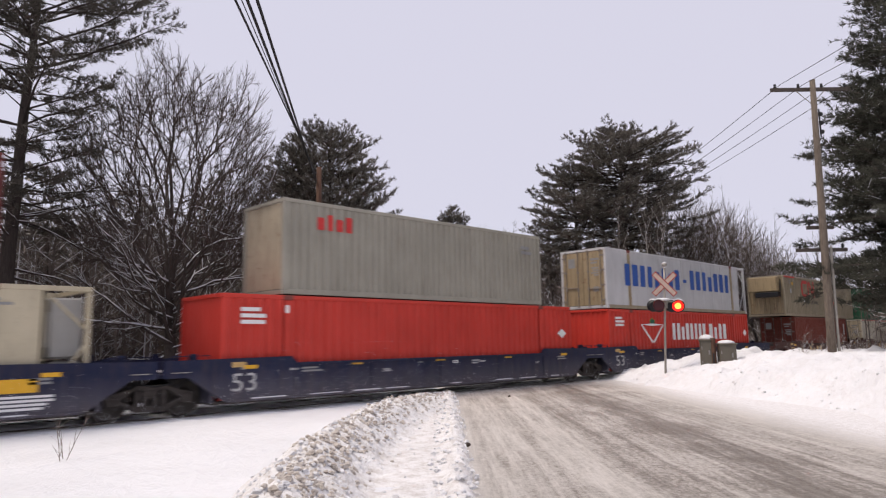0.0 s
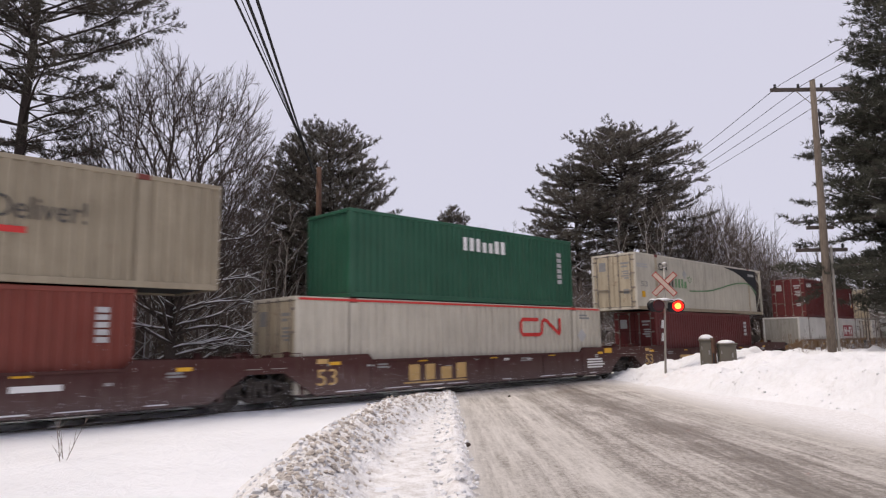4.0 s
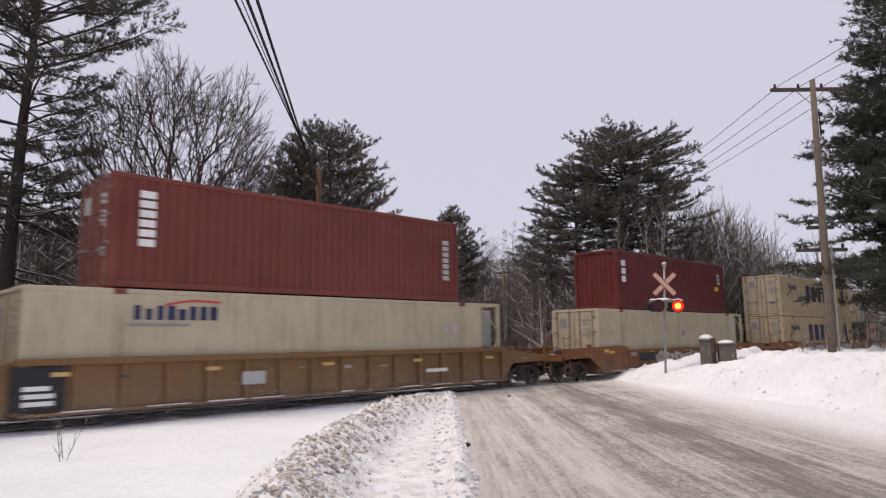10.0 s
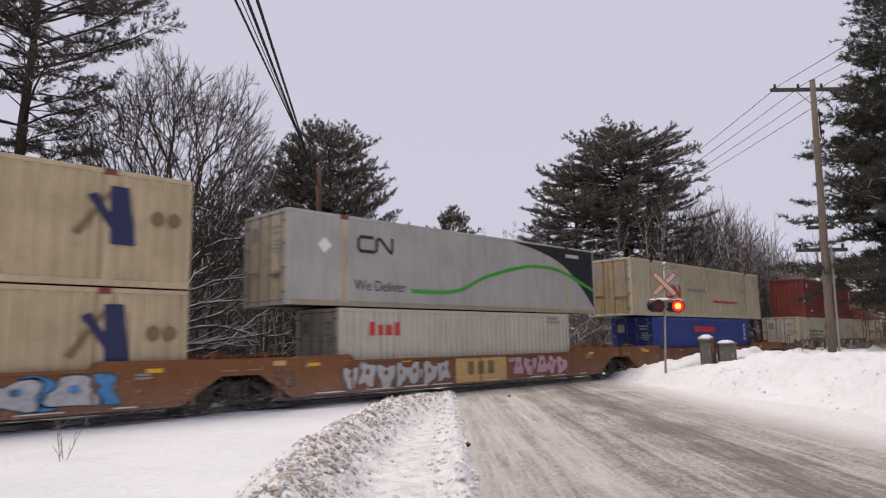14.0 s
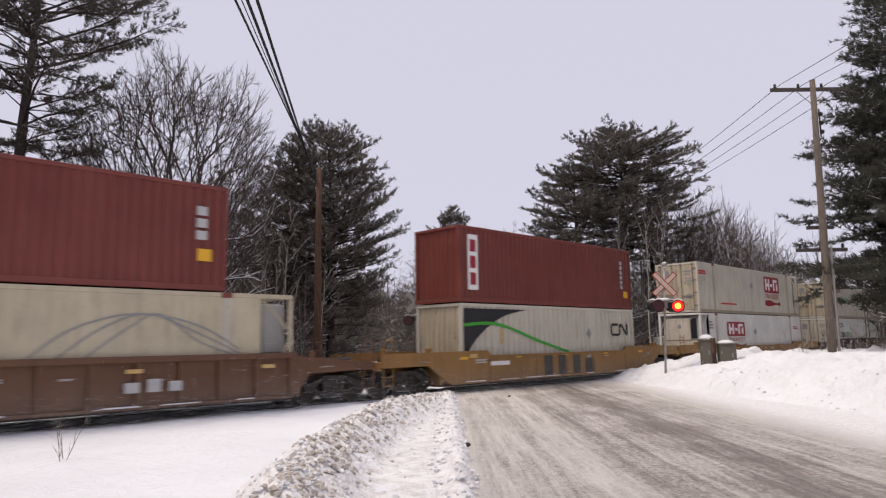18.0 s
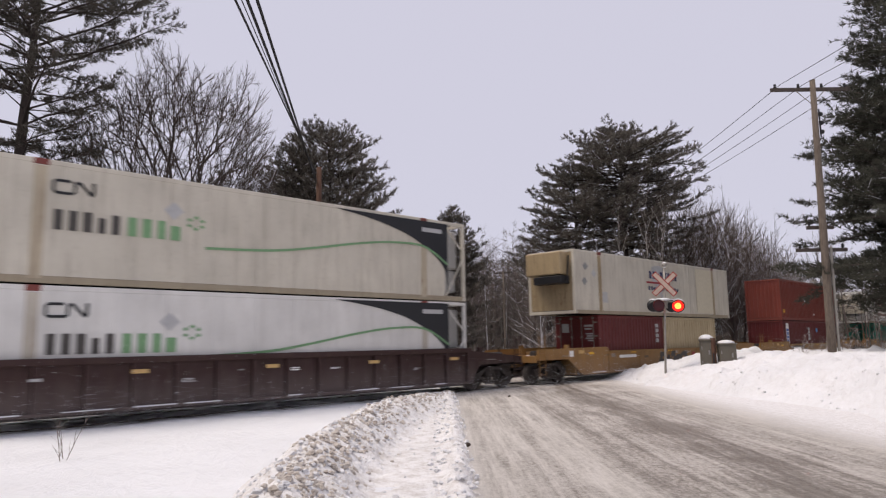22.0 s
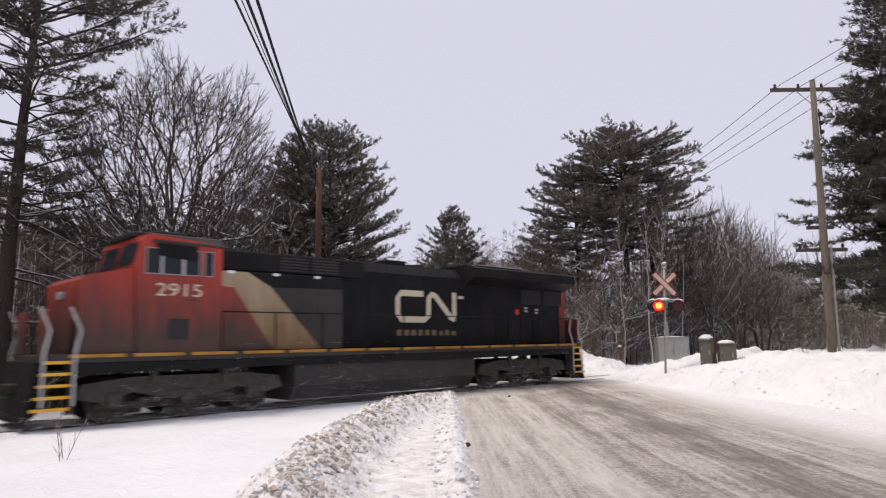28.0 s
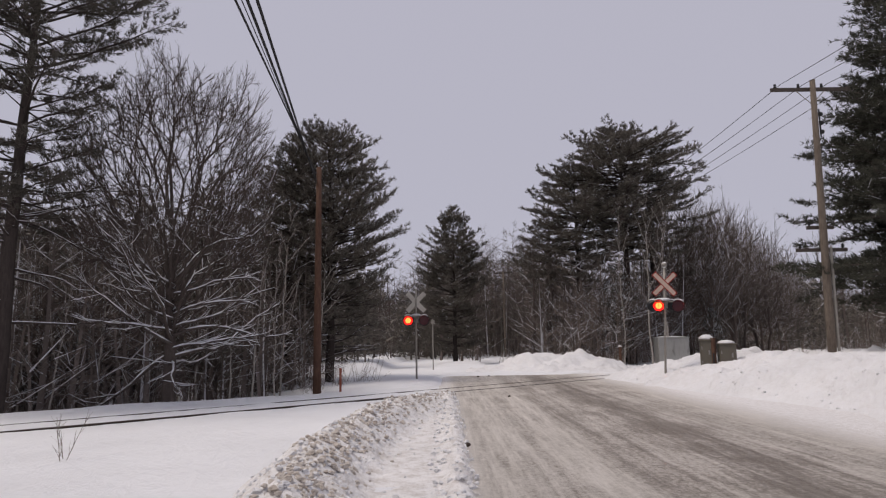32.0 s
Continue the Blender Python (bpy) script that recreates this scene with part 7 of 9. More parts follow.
    if bell:
        for x in (off - gap - 0.22, off + gap - 0.24):
            rear = part("rear_lamp", Geo().tube([(x, 0.04, light_z), (x, 0.12, light_z), (x, 0.5, light_z + 0.02)], [0.16, 0.25, 0.26], 16), M["black"], ob, "black lamp facing the other way")
            part("hood_snow", Geo().ball((x, 0.28, light_z + 0.25), 0.17, 10, 5, 0.3), M["snow_bank"], rear, "", True)
    part("junction_box", Geo().box(-0.13, 0.13, 0.04, 0.2, light_z - 0.1, light_z + 0.2, 0.02), M["galv"], ob)
    if bell:
        part("bell", Geo().ball((0, -0.05, top_z + 0.11), 0.11, 12, 6, 0.8), M["galv"], ob, "grey warning bell", True)
        part("bell_snow", Geo().ball((0, -0.05, top_z + 0.17), 0.085, 10, 5, 0.6), M["snow_bank"], ob, "snow on the bell", True)
    return ob


crossing_signal("crossing signal with red-edged cross, two flashing lamps and bell", (25.66, 13.55, 0), radians(-62), 0.2, 3.14, 4.03, 4.72, M["cross_face"], M["cross_red"], True, 1, 0.045, 0.14, 0.37)
crossing_signal("crossing signal seen from behind with bare cross and lamps", (21.7, 24.18, 0), radians(-42), 0.0, 2.86, 3.74, 4.42, M["cross_back"], M["cross_back"], False, -1)


# ---- relay cases ----
def relay_case(label, at, turn, w, d, h, mat, doors=1, cap=0.07, legs=0.0):
    ob = thing("relay_cabinet", label, "cabinet", "", at)
    ob.rotation_euler = (0, 0, turn)
    part("case_body", Geo().box(-w / 2, w / 2, -d / 2, d / 2, legs, h, 0.02), mat, ob)
    part("case_roof", Geo().box(-w / 2 - 0.05, w / 2 + 0.05, -d / 2 - 0.05, d / 2 + 0.05, h, h + 0.06, 0.02), mat, ob)
    g = Geo().ball((0, 0, h + 0.05), 0.5, 14, 6, 1.0)
    g.v = [(x * (w + 0.08), y * (d + 0.08), h + 0.05 + max(0, z - h - 0.05) * 2 * cap) for x, y, z in g.v]
    part("snow_cap", g, M["snow_bank"], ob, "snow lying on the roof", True)
    for i in range(doors):
        a = -w / 2 + 0.05 + i * (w - 0.1) / doors
        b = a + (w - 0.1) / doors - 0.03
        door = part("door", Geo().box(a, b, -d / 2 - 0.022, -d / 2 - 0.001, legs + 0.08, h - 0.08, 0.006), mat, ob)
        part("handle", Geo().box(b - 0.12, b - 0.05, -d / 2 - 0.05, -d / 2 - 0.022, h * 0.5, h * 0.5 + 0.18, 0.01), M["steel"], door)
        part("hinge", Geo().box(a, a + 0.03, -d / 2 - 0.034, -d / 2 - 0.02, legs + 0.2, legs + 0.32).box(a, a + 0.03, -d / 2 - 0.034, -d / 2 - 0.02, h - 0.35, h - 0.22), M["steel"], door)
    if legs:
        for x in (-w / 2 + 0.05, w / 2 - 0.05):
            part("leg", Geo().box(x - 0.03, x + 0.03, -0.05, 0.05, -0.4, legs, 0.004), M["galv"], ob)
    return ob


M["case_grey"] = paint("grey_cabinet_paint", (0.33, 0.33, 0.32), 0.3)
M["case_olive"] = paint("olive_cabinet_paint", (0.115, 0.102, 0.078), 0.5)
relay_case("large grey steel relay cabinet with snow on its roof", (43.4, 22.35, -0.1), radians(-48), 2.0, 1.5, 1.95, M["case_grey"], 2)
relay_case("olive steel relay case topped with snow on a post", (26.36, 12.08, 0.6), radians(-62), 0.5, 0.45, 1.10, M["case_olive"], 1, 0.2)
relay_case("short olive relay case topped with snow", (26.62, 11.4, 0.55), radians(-55), 0.62, 0.55, 0.98, M["case_olive"], 1, 0.14)
post = thing("cable_post", "dark wooden cable post between relay cases", "post", "", (26.3, 11.78, 0.3))
part("post_shaft", Geo().tube([(0, 0, -0.3), (0, 0, 1.5)], 0.1, 9), M["wood_brown"], post)
part("conduit", Geo().tube([(-0.12, -0.05, 0.9), (-0.16, -0.06, 0.5), (-0.05, -0.1, 0.2), (0.1, -0.1, 0.0)], 0.03, 6), M["rubber"], post)
stub = thing("marker_post", "short grey post capped with snow", "post", "", (38.6, 23.4, 0))
part("post_shaft", Geo().tube([(0, 0, -0.2), (0, 0, 1.35)], 0.1, 8), M["wood_brown"], stub)
part("snow_cap", Geo().ball((0, 0, 1.36), 0.13, 8, 4, 0.6), M["snow_bank"], stub, "", True)
flagm = thing("track_marker", "faded orange marker stake beside the track", "stake", "", (15.95, 22.3, -0.1))
M["orange"] = plain("orange_plastic", (0.22, 0.06, 0.035), 0.6)
part("stake", Geo().box(-0.05, 0.05, -0.012, 0.012, -0.1, 0.95, 0.005), M["orange"], flagm)
sign = thing("sign_post", "thin steel sign post seen from behind", "sign post", "", (28.8, 30.55, 0))
part("post_shaft", Geo().tube([(0, 0, -0.2), (0, 0, 3.25)], 0.035, 6), M["galv"], sign)
part("sign_plate", Geo().box(-0.25, 0.25, -0.02, -0.01, 2.95, 3.2, 0.004), M["galv"], sign).rotation_euler = (0, 0, 0.4)


# ---- utility poles and wires ----
def utility_pole(label, at, height, mat, arms, r=0.15, lean=(0, 0)):
    ob = thing("utility_pole", label, "utility pole", "utility poles", at)
    part("pole_shaft", Geo().tube([(lean[0] * t, lean[1] * t, height * t - 0.3 * (t == 0)) for t in (0, 0.25, 0.5, 0.75, 1)], [r * (1 - 0.38 * t) for t in (0, 0.25, 0.5, 0.75, 1)], 12), mat, ob, "", True)
    for z, length, az, pins, braces in arms:
        t = z / height
        c = Vector((lean[0] * t, lean[1] * t, z))
        ax = Vector((math.sin(az), math.cos(az), 0))
        side = Vector((ax.y, -ax.x, 0))
        pts = []
        g = Geo()
        vs = [c + ax * (k * length / 2) + side * (0.15 + j * 0.1) + Vector((0, 0, i * 0.13 - 0.06)) for k in (-1, 1) for j in (0, 1) for i in (0, 1)]
        g.add(vs, [(0, 1, 3, 2), (4, 6, 7, 5), (0, 4, 5, 1), (2, 3, 7, 6), (0, 2, 6, 4), (1, 5, 7, 3)])
        arm = part("crossarm", g, M["arm_wood"], ob, "weathered wooden crossarm")
        if braces:
            for k in (-1, 1):
                part("brace", Geo().tube([c + ax * (0.55 * k) + side * 0.2 - Vector((0, 0, 0.05)), c + side * 0.16 - Vector((0, 0, 0.6))], 0.018, 5), M["galv"], arm)
        for p in pins:
            part("insulator", Geo().tube([c + ax * p + side * 0.2 + Vector((0, 0, h)) for h in (0.06, 0.12, 0.17, 0.22, 0.24)], [0.02, 0.06, 0.045, 0.05, 0.02], 8), M["rubber"], arm)
    return ob


AZ = math.atan2(-0.716, 0.698)
pole = utility_pole("tall weathered wooden utility pole with crossarms", (27.42, 7.9, 0.1), 11.45, M["wood_pole"],
                    [(11.15, 3.05, AZ, (-1.35, -0.45, 0.45, 1.35), True), (5.75, 1.0, AZ, (0.4,), False), (4.9, 1.9, AZ, (-0.8, 0.8), False)], 0.165, (0.05, -0.2))
part("conduit", Geo().tube([(0.10, -0.22, -0.1), (0.12, -0.24, 3.0), (0.13, -0.27, 5.0)], 0.05, 8), M["galv"], pole, "grey plastic cable conduit")
part("insulator_rack", Geo().tube([(0.14, -0.3, 9.2), (0.14, -0.3, 10.3)], 0.03, 6).ball((0.2, -0.33, 9.4), 0.09, 8, 5).ball((0.2, -0.33, 9.75), 0.09, 8, 5).ball((0.2, -0.33, 10.1), 0.09, 8, 5), M["rubber"], pole, "rack of dark insulators")
utility_pole("dark brown wooden utility pole beyond the track", (15.45, 23.2, -0.3), 9.45, M["wood_brown"], [], 0.17)
utility_pole("distant wooden utility pole with one crossarm", (59.5, 51.0, -0.2), 10.0, M["wood_pole"], [(9.9, 2.4, radians(-45), (-1, 0, 1), False)], 0.14)


def wire(label, p0, p1, sag, r, mat="rubber"):
    p0, p1 = Vector(p0), Vector(p1)
    pts = []
    for i in range(25):
        t = i / 24
        p = p0.lerp(p1, t)
        p.z -= sag * 4 * t * (1 - t)
        pts.append(p)
    ob = new("overhead_wire", mesh_of("overhead_wire", Geo().tube(pts, r, 5), M[mat], True))
    return tagged(ob, label, "wire", "overhead wires")


TOP2 = Vector((15.45, 23.2, 8.9))
for k, (ax, ay, az, r) in enumerate(((4.46, 8.95, 6.98, 0.020), (4.54, 8.91, 6.99, 0.009), (4.61, 8.87, 7.0, 0.026), (4.74, 8.81, 7.02, 0.026))):
    tip = Vector((TOP2.x - 0.12, TOP2.y, TOP2.z - 0.02 - 0.14 * k))
    aim = Vector((ax, ay, az))
    back = aim + (aim - tip) * 2.0
    wire("black overhead cable passing over the road", back, tip, 0.05, r)
for k in range(4):
    p = (-1.35, -0.45, 0.45, 1.35)[k]
    a = Vector((27.5 + p * math.sin(AZ) + 0.25, 7.68 + p * math.cos(AZ), 11.47))
    b = Vector((59.5 + (-1, 0, 1, 0)[k] * 0.8, 51.0 + (-1, 0, 1, 0)[k] * 0.8, 10.0 - (0.4 if k == 3 else 0)))
    wire("thin power line running across the track", a, b, 1.1, 0.012)
    away = a + (a - b) * 0.9
    wire("thin power line running along the road", a, (away.x, away.y, away.z + 0.5), 0.8, 0.012)
# ---- trees ----
class Wood:
    """Collects tapered limbs as numpy rings."""

    def __init__(self):
        self.v, self.f, self.n = [], [], 0
        self.tips = []

    def blade(self, p, d, length, width):
        self.tips.append((*p, *d, length, width))

    def limb(self, pts, radii, sides):
        pts = np.asarray(pts, dtype=float)
        m = len(pts)
        tan = np.gradient(pts, axis=0)
        tan /= np.linalg.norm(tan, axis=1)[:, None] + 1e-9
        ref = np.array([0.0, 0.0, 1.0]) if abs(tan[0, 2]) < 0.8 else np.array([1.0, 0.0, 0.0])
        s = np.cross(tan, ref)
        s /= np.linalg.norm(s, axis=1)[:, None] + 1e-9
        u = np.cross(s, tan)
        w = 2 * np.pi * np.arange(sides) / sides
        ring = s[:, None, :] * np.cos(w)[None, :, None] + u[:, None, :] * np.sin(w)[None, :, None]
        self.v.append((pts[:, None, :] + ring * np.asarray(radii)[:, None, None]).reshape(-1, 3))
        i = np.arange(m - 1)[:, None] * sides + np.arange(sides)[None, :]
        j = np.arange(m - 1)[:, None] * sides + (np.arange(sides)[None, :] + 1) % sides
        self.f.append(np.stack([i, j, j + sides, i + sides], -1).reshape(-1, 4) + self.n)
        self.n += m * sides

    def mesh(self, name, mat):
        return arrays_mesh(name, np.concatenate(self.v), np.concatenate(self.f), mat, True)

    def twig_mesh(self, name, mat):
        b, k = blades_of(np.array(self.tips), np.random.default_rng(1))
        return arrays_mesh(name, b, k, mat)


def blades_of(t, rng):
    """Fine twigs as long thin triangles: rows of place, direction, length, width."""
    d = t[:, 3:6] / (np.linalg.norm(t[:, 3:6], axis=1)[:, None] + 1e-9)
    s = np.cross(d, rng.normal(0, 1, d.shape))
    s /= np.linalg.norm(s, axis=1)[:, None] + 1e-9
    w = t[:, 7:8] / 2
    v = np.stack([t[:, :3] - s * w, t[:, :3] + s * w, t[:, :3] + d * t[:, 6:7]], 1).reshape(-1, 3)
    return v, np.arange(len(v)).reshape(-1, 3)


def unit(a):
    return a / (np.linalg.norm(a) + 1e-9)


def dome_mesh(name, seed, height, r, radius, mat, twig_mat, limbs=26, second=12, third=7, fine=6, low=0.14, high=0.55, centre=0.45, droop=0.0, twig=0.4, thick=0.010, coarse=False):
    """A bare broadleaf tree: limbs arch out of the trunk to a dome, and fork into finer and finer shoots."""
    rng = np.random.default_rng(seed)
    wood = Wood()
    n = 12
    t = np.linspace(0, 1, n)
    sway = np.cumsum(rng.normal(0, 0.005 * height, (n, 2)), 0)
    trunk = np.stack([sway[:, 0], sway[:, 1], t * height * 0.8 - 0.4 * (t == 0)], 1)
    wood.limb(trunk, r * (1 - 0.86 * t ** 0.8), 9)
    mid = np.array([0, 0, centre * height])
    half = np.array([radius, radius, (1 - centre) * height])
    az = rng.uniform(0, 6.28)
    for i in range(limbs):
        h = (i + 0.5) / limbs
        az += 2.4 + rng.normal(0, 0.3)
        z0 = height * (low + (high - low) * h ** 0.8)
        k = min(n - 2, int(z0 / (0.8 * height) * (n - 1)))
        start = trunk[k] + (trunk[k + 1] - trunk[k]) * (z0 / (0.8 * height) * (n - 1) - k)
        el = -0.35 + 1.75 * h ** 0.9 + rng.normal(0, 0.1) - droop * (1 - h)
        target = mid + half * np.array([math.cos(az) * math.cos(el), math.sin(az) * math.cos(el), math.sin(el)]) * rng.uniform(0.82, 1.0)
        ctrl = start + (target - start) * np.array([0.55, 0.55, 0.22]) + np.array([0, 0, 0.1 * height * h])
        m = 6 if coarse else 10
        ss = np.linspace(0, 1, m + 1)[:, None]
        pts = (1 - ss) ** 2 * start + 2 * ss * (1 - ss) * ctrl + ss ** 2 * target
        pts[1:] += np.cumsum(rng.normal(0, 0.022 * radius, (m, 3)), 0) * 0.6
        ln = np.linalg.norm(np.diff(pts, axis=0), axis=1).sum()
        r0 = r * (0.42 - 0.18 * h) * (0.6 + 0.4 * ln / (radius + 0.5 * height))
        wood.limb(pts, np.linspace(r0, max(0.010, r0 * 0.14), m + 1), 4 if coarse else 6)
        for j in range(second):
            s = 0.22 + 0.78 * (j + rng.random()) / second
            q = min(m - 1, int(s * m))
            base = pts[q] + (pts[q + 1] - pts[q]) * (s * m - q)
            tan = unit(pts[q + 1] - pts[q])
            out = unit(base - mid + np.array([0, 0, 0.3 * height]))
            d = unit(tan * 0.9 + out * 0.5 + rng.normal(0, 0.38, 3) + np.array([0, 0, 0.15]))
            l2 = radius * rng.uniform(0.16, 0.36) * (1.15 - 0.55 * s)
            p = [base]
            for _ in range(4):
                d = unit(d + rng.normal(0, 0.08, 3) + np.array([0, 0, 0.06]))
                p.append(p[-1] + d * l2 / 4)
            r2 = max(0.010, r0 * (1 - 0.85 * s) * 0.5)
            if coarse:
                wood.limb([p[0], p[2], p[4]], [r2, r2 * 0.7, 0.006], 3)
            else:
                wood.limb(p, np.linspace(r2, 0.006, 5), 4)
            for c in range(third):
                f = 0.2 + 0.8 * (c + rng.random()) / third
                e = min(3, int(f * 4))
                b = p[e] + (p[e + 1] - p[e]) * (f * 4 - e)
                d3 = unit(d + rng.normal(0, 0.36, 3) + np.array([0, 0, 0.15]))
                l3 = l2 * rng.uniform(0.3, 0.55)
                tip = b + d3 * l3
                wood.blade(b, d3, l3 * 1.15, thick * 1.5)
                for g in range(fine):
                    a = b + d3 * l3 * rng.uniform(0.15, 1.0)
                    wood.blade(a, d3 + rng.normal(0, 0.30, 3) + np.array([0, 0, 0.15]), twig * rng.uniform(0.5, 1.2), thick)
    return wood.mesh("trunk", mat), wood.twig_mesh("twig_crown", twig_mat)


def fork_mesh(seed, height, radius, tips, stems, mat, twig_mat, base=1.2, crotch=0.42, low=-0.62, r_tip=0.007, power=0.46, blades=7, twig=0.5, thick=0.012, sides=5, shell=0.55, grow=0.36, clear=0.0, seg=3, centre=0.46, rise=0.25, spread=0.42, lows=0, load=0.0, box=0.0):
    """A bare broadleaf tree: shoot ends are spread through a dome, and stems fork towards them again and again.
    lows: number of long low limbs; load: share of the flat boughs on which snow lies."""
    rng = np.random.default_rng(seed)
    wood, snow = Wood(), Wood()
    mid = np.array([0, 0, centre * height])
    half = np.array([radius, radius, (1 - centre) * height])
    d = rng.normal(0, 1, (tips * 3, 3))
    d /= np.linalg.norm(d, axis=1)[:, None]
    d = d[(d[:, 2] > low)][:tips]
    # box: how far the dome is swollen towards a barrel
    d *= (1 + box * np.abs(np.sin(2 * np.arcsin(np.clip(d[:, 2:3], -1, 1)))) * (d[:, 2:3] > 0))
    ends = mid + half * d * (rng.uniform(shell, 1.0, (len(d), 1)) ** 0.7) * (1 + 0.07 * np.sin(3.1 * d[:, :1] * 2 + 5 * d[:, 1:2]))
    ends = ends[ends[:, 2] > max(1.3, clear * height)]
    top = crotch * height
    k = 8
    tt = np.linspace(0, 1, k)
    sway = np.cumsum(rng.normal(0, 0.008 * height, (k, 2)), 0)
    axis = np.column_stack([sway, tt * top])
    axis[0, 2] = -0.4

    def thick_of(n):
        return r_tip * n ** power

    def spray(p, v, ln):
        for _ in range(blades):
            f = rng.uniform(0.0, 1.0)
            wood.blade(p + v * ln * f, v + rng.normal(0, spread, 3) + np.array([0, 0, 0.2]), twig * rng.uniform(0.5, 1.25), thick)
        wood.blade(p, v, ln + twig * 0.8, thick * 1.6)

    def run(a, b, v0, r0, r1, m):
        """A gently bent stem from a, leaving along v0, to b."""
        ln = np.linalg.norm(b - a)
        c = a + v0 * ln * 0.5
        s = np.linspace(0, 1, m + 1)[:, None]
        pts = (1 - s) ** 2 * a + 2 * s * (1 - s) * c + s ** 2 * b
        pts[1:-1] += rng.normal(0, 0.018 * ln, (m - 1, 3))
        wood.limb(pts, np.linspace(r0, r1, m + 1), sides if r0 > 0.02 else 3)
        if load and r0 < 0.12 and abs(b[2] - a[2]) < 0.72 * ln and rng.random() < load:
            lay_snow(snow, pts, r0, r1)
        return unit(pts[-1] - pts[-2])

    def low_limb(i):
        """A long limb reaching out low, with side boughs and shoots."""
        az = 2.4 * i + rng.normal(0, 0.6)
        z0 = base * 0.7 + (0.36 * height - base * 0.7) * (i + 0.5) / lows
        h = (i + 0.5) / lows
        ln = radius * rng.uniform(0.7, 1.6)
        d = unit(np.array([math.cos(az), math.sin(az), 0.12 + 0.8 * h + rng.normal(0, 0.16)]))
        pts = [np.array([axis[0, 0], axis[0, 1], z0])]
        for k_ in range(9):
            d = unit(d + rng.normal(0, 0.17, 3) + np.array([0, 0, -0.04 if k_ < 3 else 0.06]))
            pts.append(pts[-1] + d * ln / 9)
        pts = np.array(pts)
        r0 = 0.022 + 0.009 * ln
        wood.limb(pts, np.linspace(r0, 0.010, 10), 6)
        for j in range(1, 9):
            if rng.random() < 0.9:
                lay_snow(snow, pts[j - 1:j + 2], r0 * (1 - 0.085 * j), r0 * (1 - 0.09 * j))
        for j in range(11):
            q = 1 + int(8 * rng.random() ** 0.8)
            e = unit(d * np.array([1, 1, 0.3]) + rng.normal(0, 0.5, 3) * np.array([1, 1, 0.35]) + np.array([0, 0, 0.22]))
            l2 = rng.uniform(0.5, 1.7) * (1.2 - 0.07 * q)
            b1 = pts[q] + e * l2 * 0.5 + rng.normal(0, 0.04, 3)
            e2 = unit(e + rng.normal(0, 0.2, 3) + np.array([0, 0, 0.1]))
            b2 = b1 + e2 * l2 * 0.5
            wood.limb([pts[q], b1, b2], [0.020, 0.013, 0.006], 4)
            if rng.random() < 0.8:
                lay_snow(snow, np.array([pts[q], b1, b2]), 0.018, 0.008)
            for _ in range(5):
                o = b1 + (b2 - b1) * rng.uniform(-0.6, 1.0)
                wood.blade(o, e2 + rng.normal(0, 0.5, 3) + np.array([0, 0, 0.15]), rng.uniform(0.3, 0.8), thick)

    def grow_to(a, v, pts, depth):
        n = len(pts)
        if n == 1 or depth > 12:
            e = pts[0]
            ln = np.linalg.norm(e - a)
            v2 = run(a, e, v, thick_of(1) * 1.2, r_tip * 0.5, 2)
            spray(a + (e - a) * 0.35, unit(e - a), ln * 0.65)
            return
        c = pts.mean(0)
        f = grow * rng.uniform(0.75, 1.25)
        b = a + (c - a) * f + rng.normal(0, 0.03, 3) * np.linalg.norm(c - a)
        v2 = run(a, b, v, thick_of(n), thick_of(n) * 0.86, seg)
        if n < 8:
            spray(a + (b - a) * 0.4, unit(b - a), np.linalg.norm(b - a) * 0.6)
        q = pts - b
        q = q / (np.linalg.norm(q, axis=1)[:, None] + 1e-9)
        q -= q.mean(0)
        w, e = np.linalg.eigh(q.T @ q + np.eye(3) * 1e-6)
        score = q @ e[:, 2] + rng.normal(0, 0.06, n)
        cut = np.quantile(score, rng.uniform(0.32, 0.68))
        one, two = pts[score <= cut], pts[score > cut]
        for g in (one, two):
            if len(g):
                grow_to(b, unit(v2 * 0.75 + unit(g.mean(0) - b) * 0.6), g, depth + 1)

    # each stem takes the ends of one sector and one height
    el = np.arctan2(ends[:, 2] - base, np.hypot(ends[:, 0], ends[:, 1]))
    order = np.argsort(el + rng.normal(0, 0.05, len(el)))
    rings = np.array_split(order, max(2, stems // 4))
    for i, ring in enumerate(rings):
        h = (i + 0.3) / len(rings)
        az = (np.arctan2(ends[ring, 1], ends[ring, 0]) + i * 0.9) % 6.2832
        count = 6 if h < 0.3 else (4 if h < 0.75 else 3)
        for j in range(count):
            mine = ends[ring[(az >= j * 6.2832 / count) & (az < (j + 1) * 6.2832 / count)]]
            if not len(mine):
                continue
            z0 = base + (top - base) * min(1.0, h * 1.05 + rng.uniform(0, 0.10))
            g = min(k - 2, max(0, int(z0 / top * (k - 1))))
            a = axis[g] + (axis[g + 1] - axis[g]) * np.clip(z0 / top * (k - 1) - g, 0, 1)
            grow_to(a, unit(unit(mine.mean(0) - a) + np.array([0, 0, rise + 0.3 * h])), mine, 0)
    for i in range(lows):
        low_limb(i)
    rt = thick_of(len(ends)) * 1.05
    wood.limb(axis, rt * (1.12 - 0.52 * tt), 9)
    out = (wood.mesh("trunk", mat), wood.twig_mesh("twig_crown", twig_mat))
    return out + (snow.mesh("lying_snow", M["branch_snow"]),) if snow.v else out


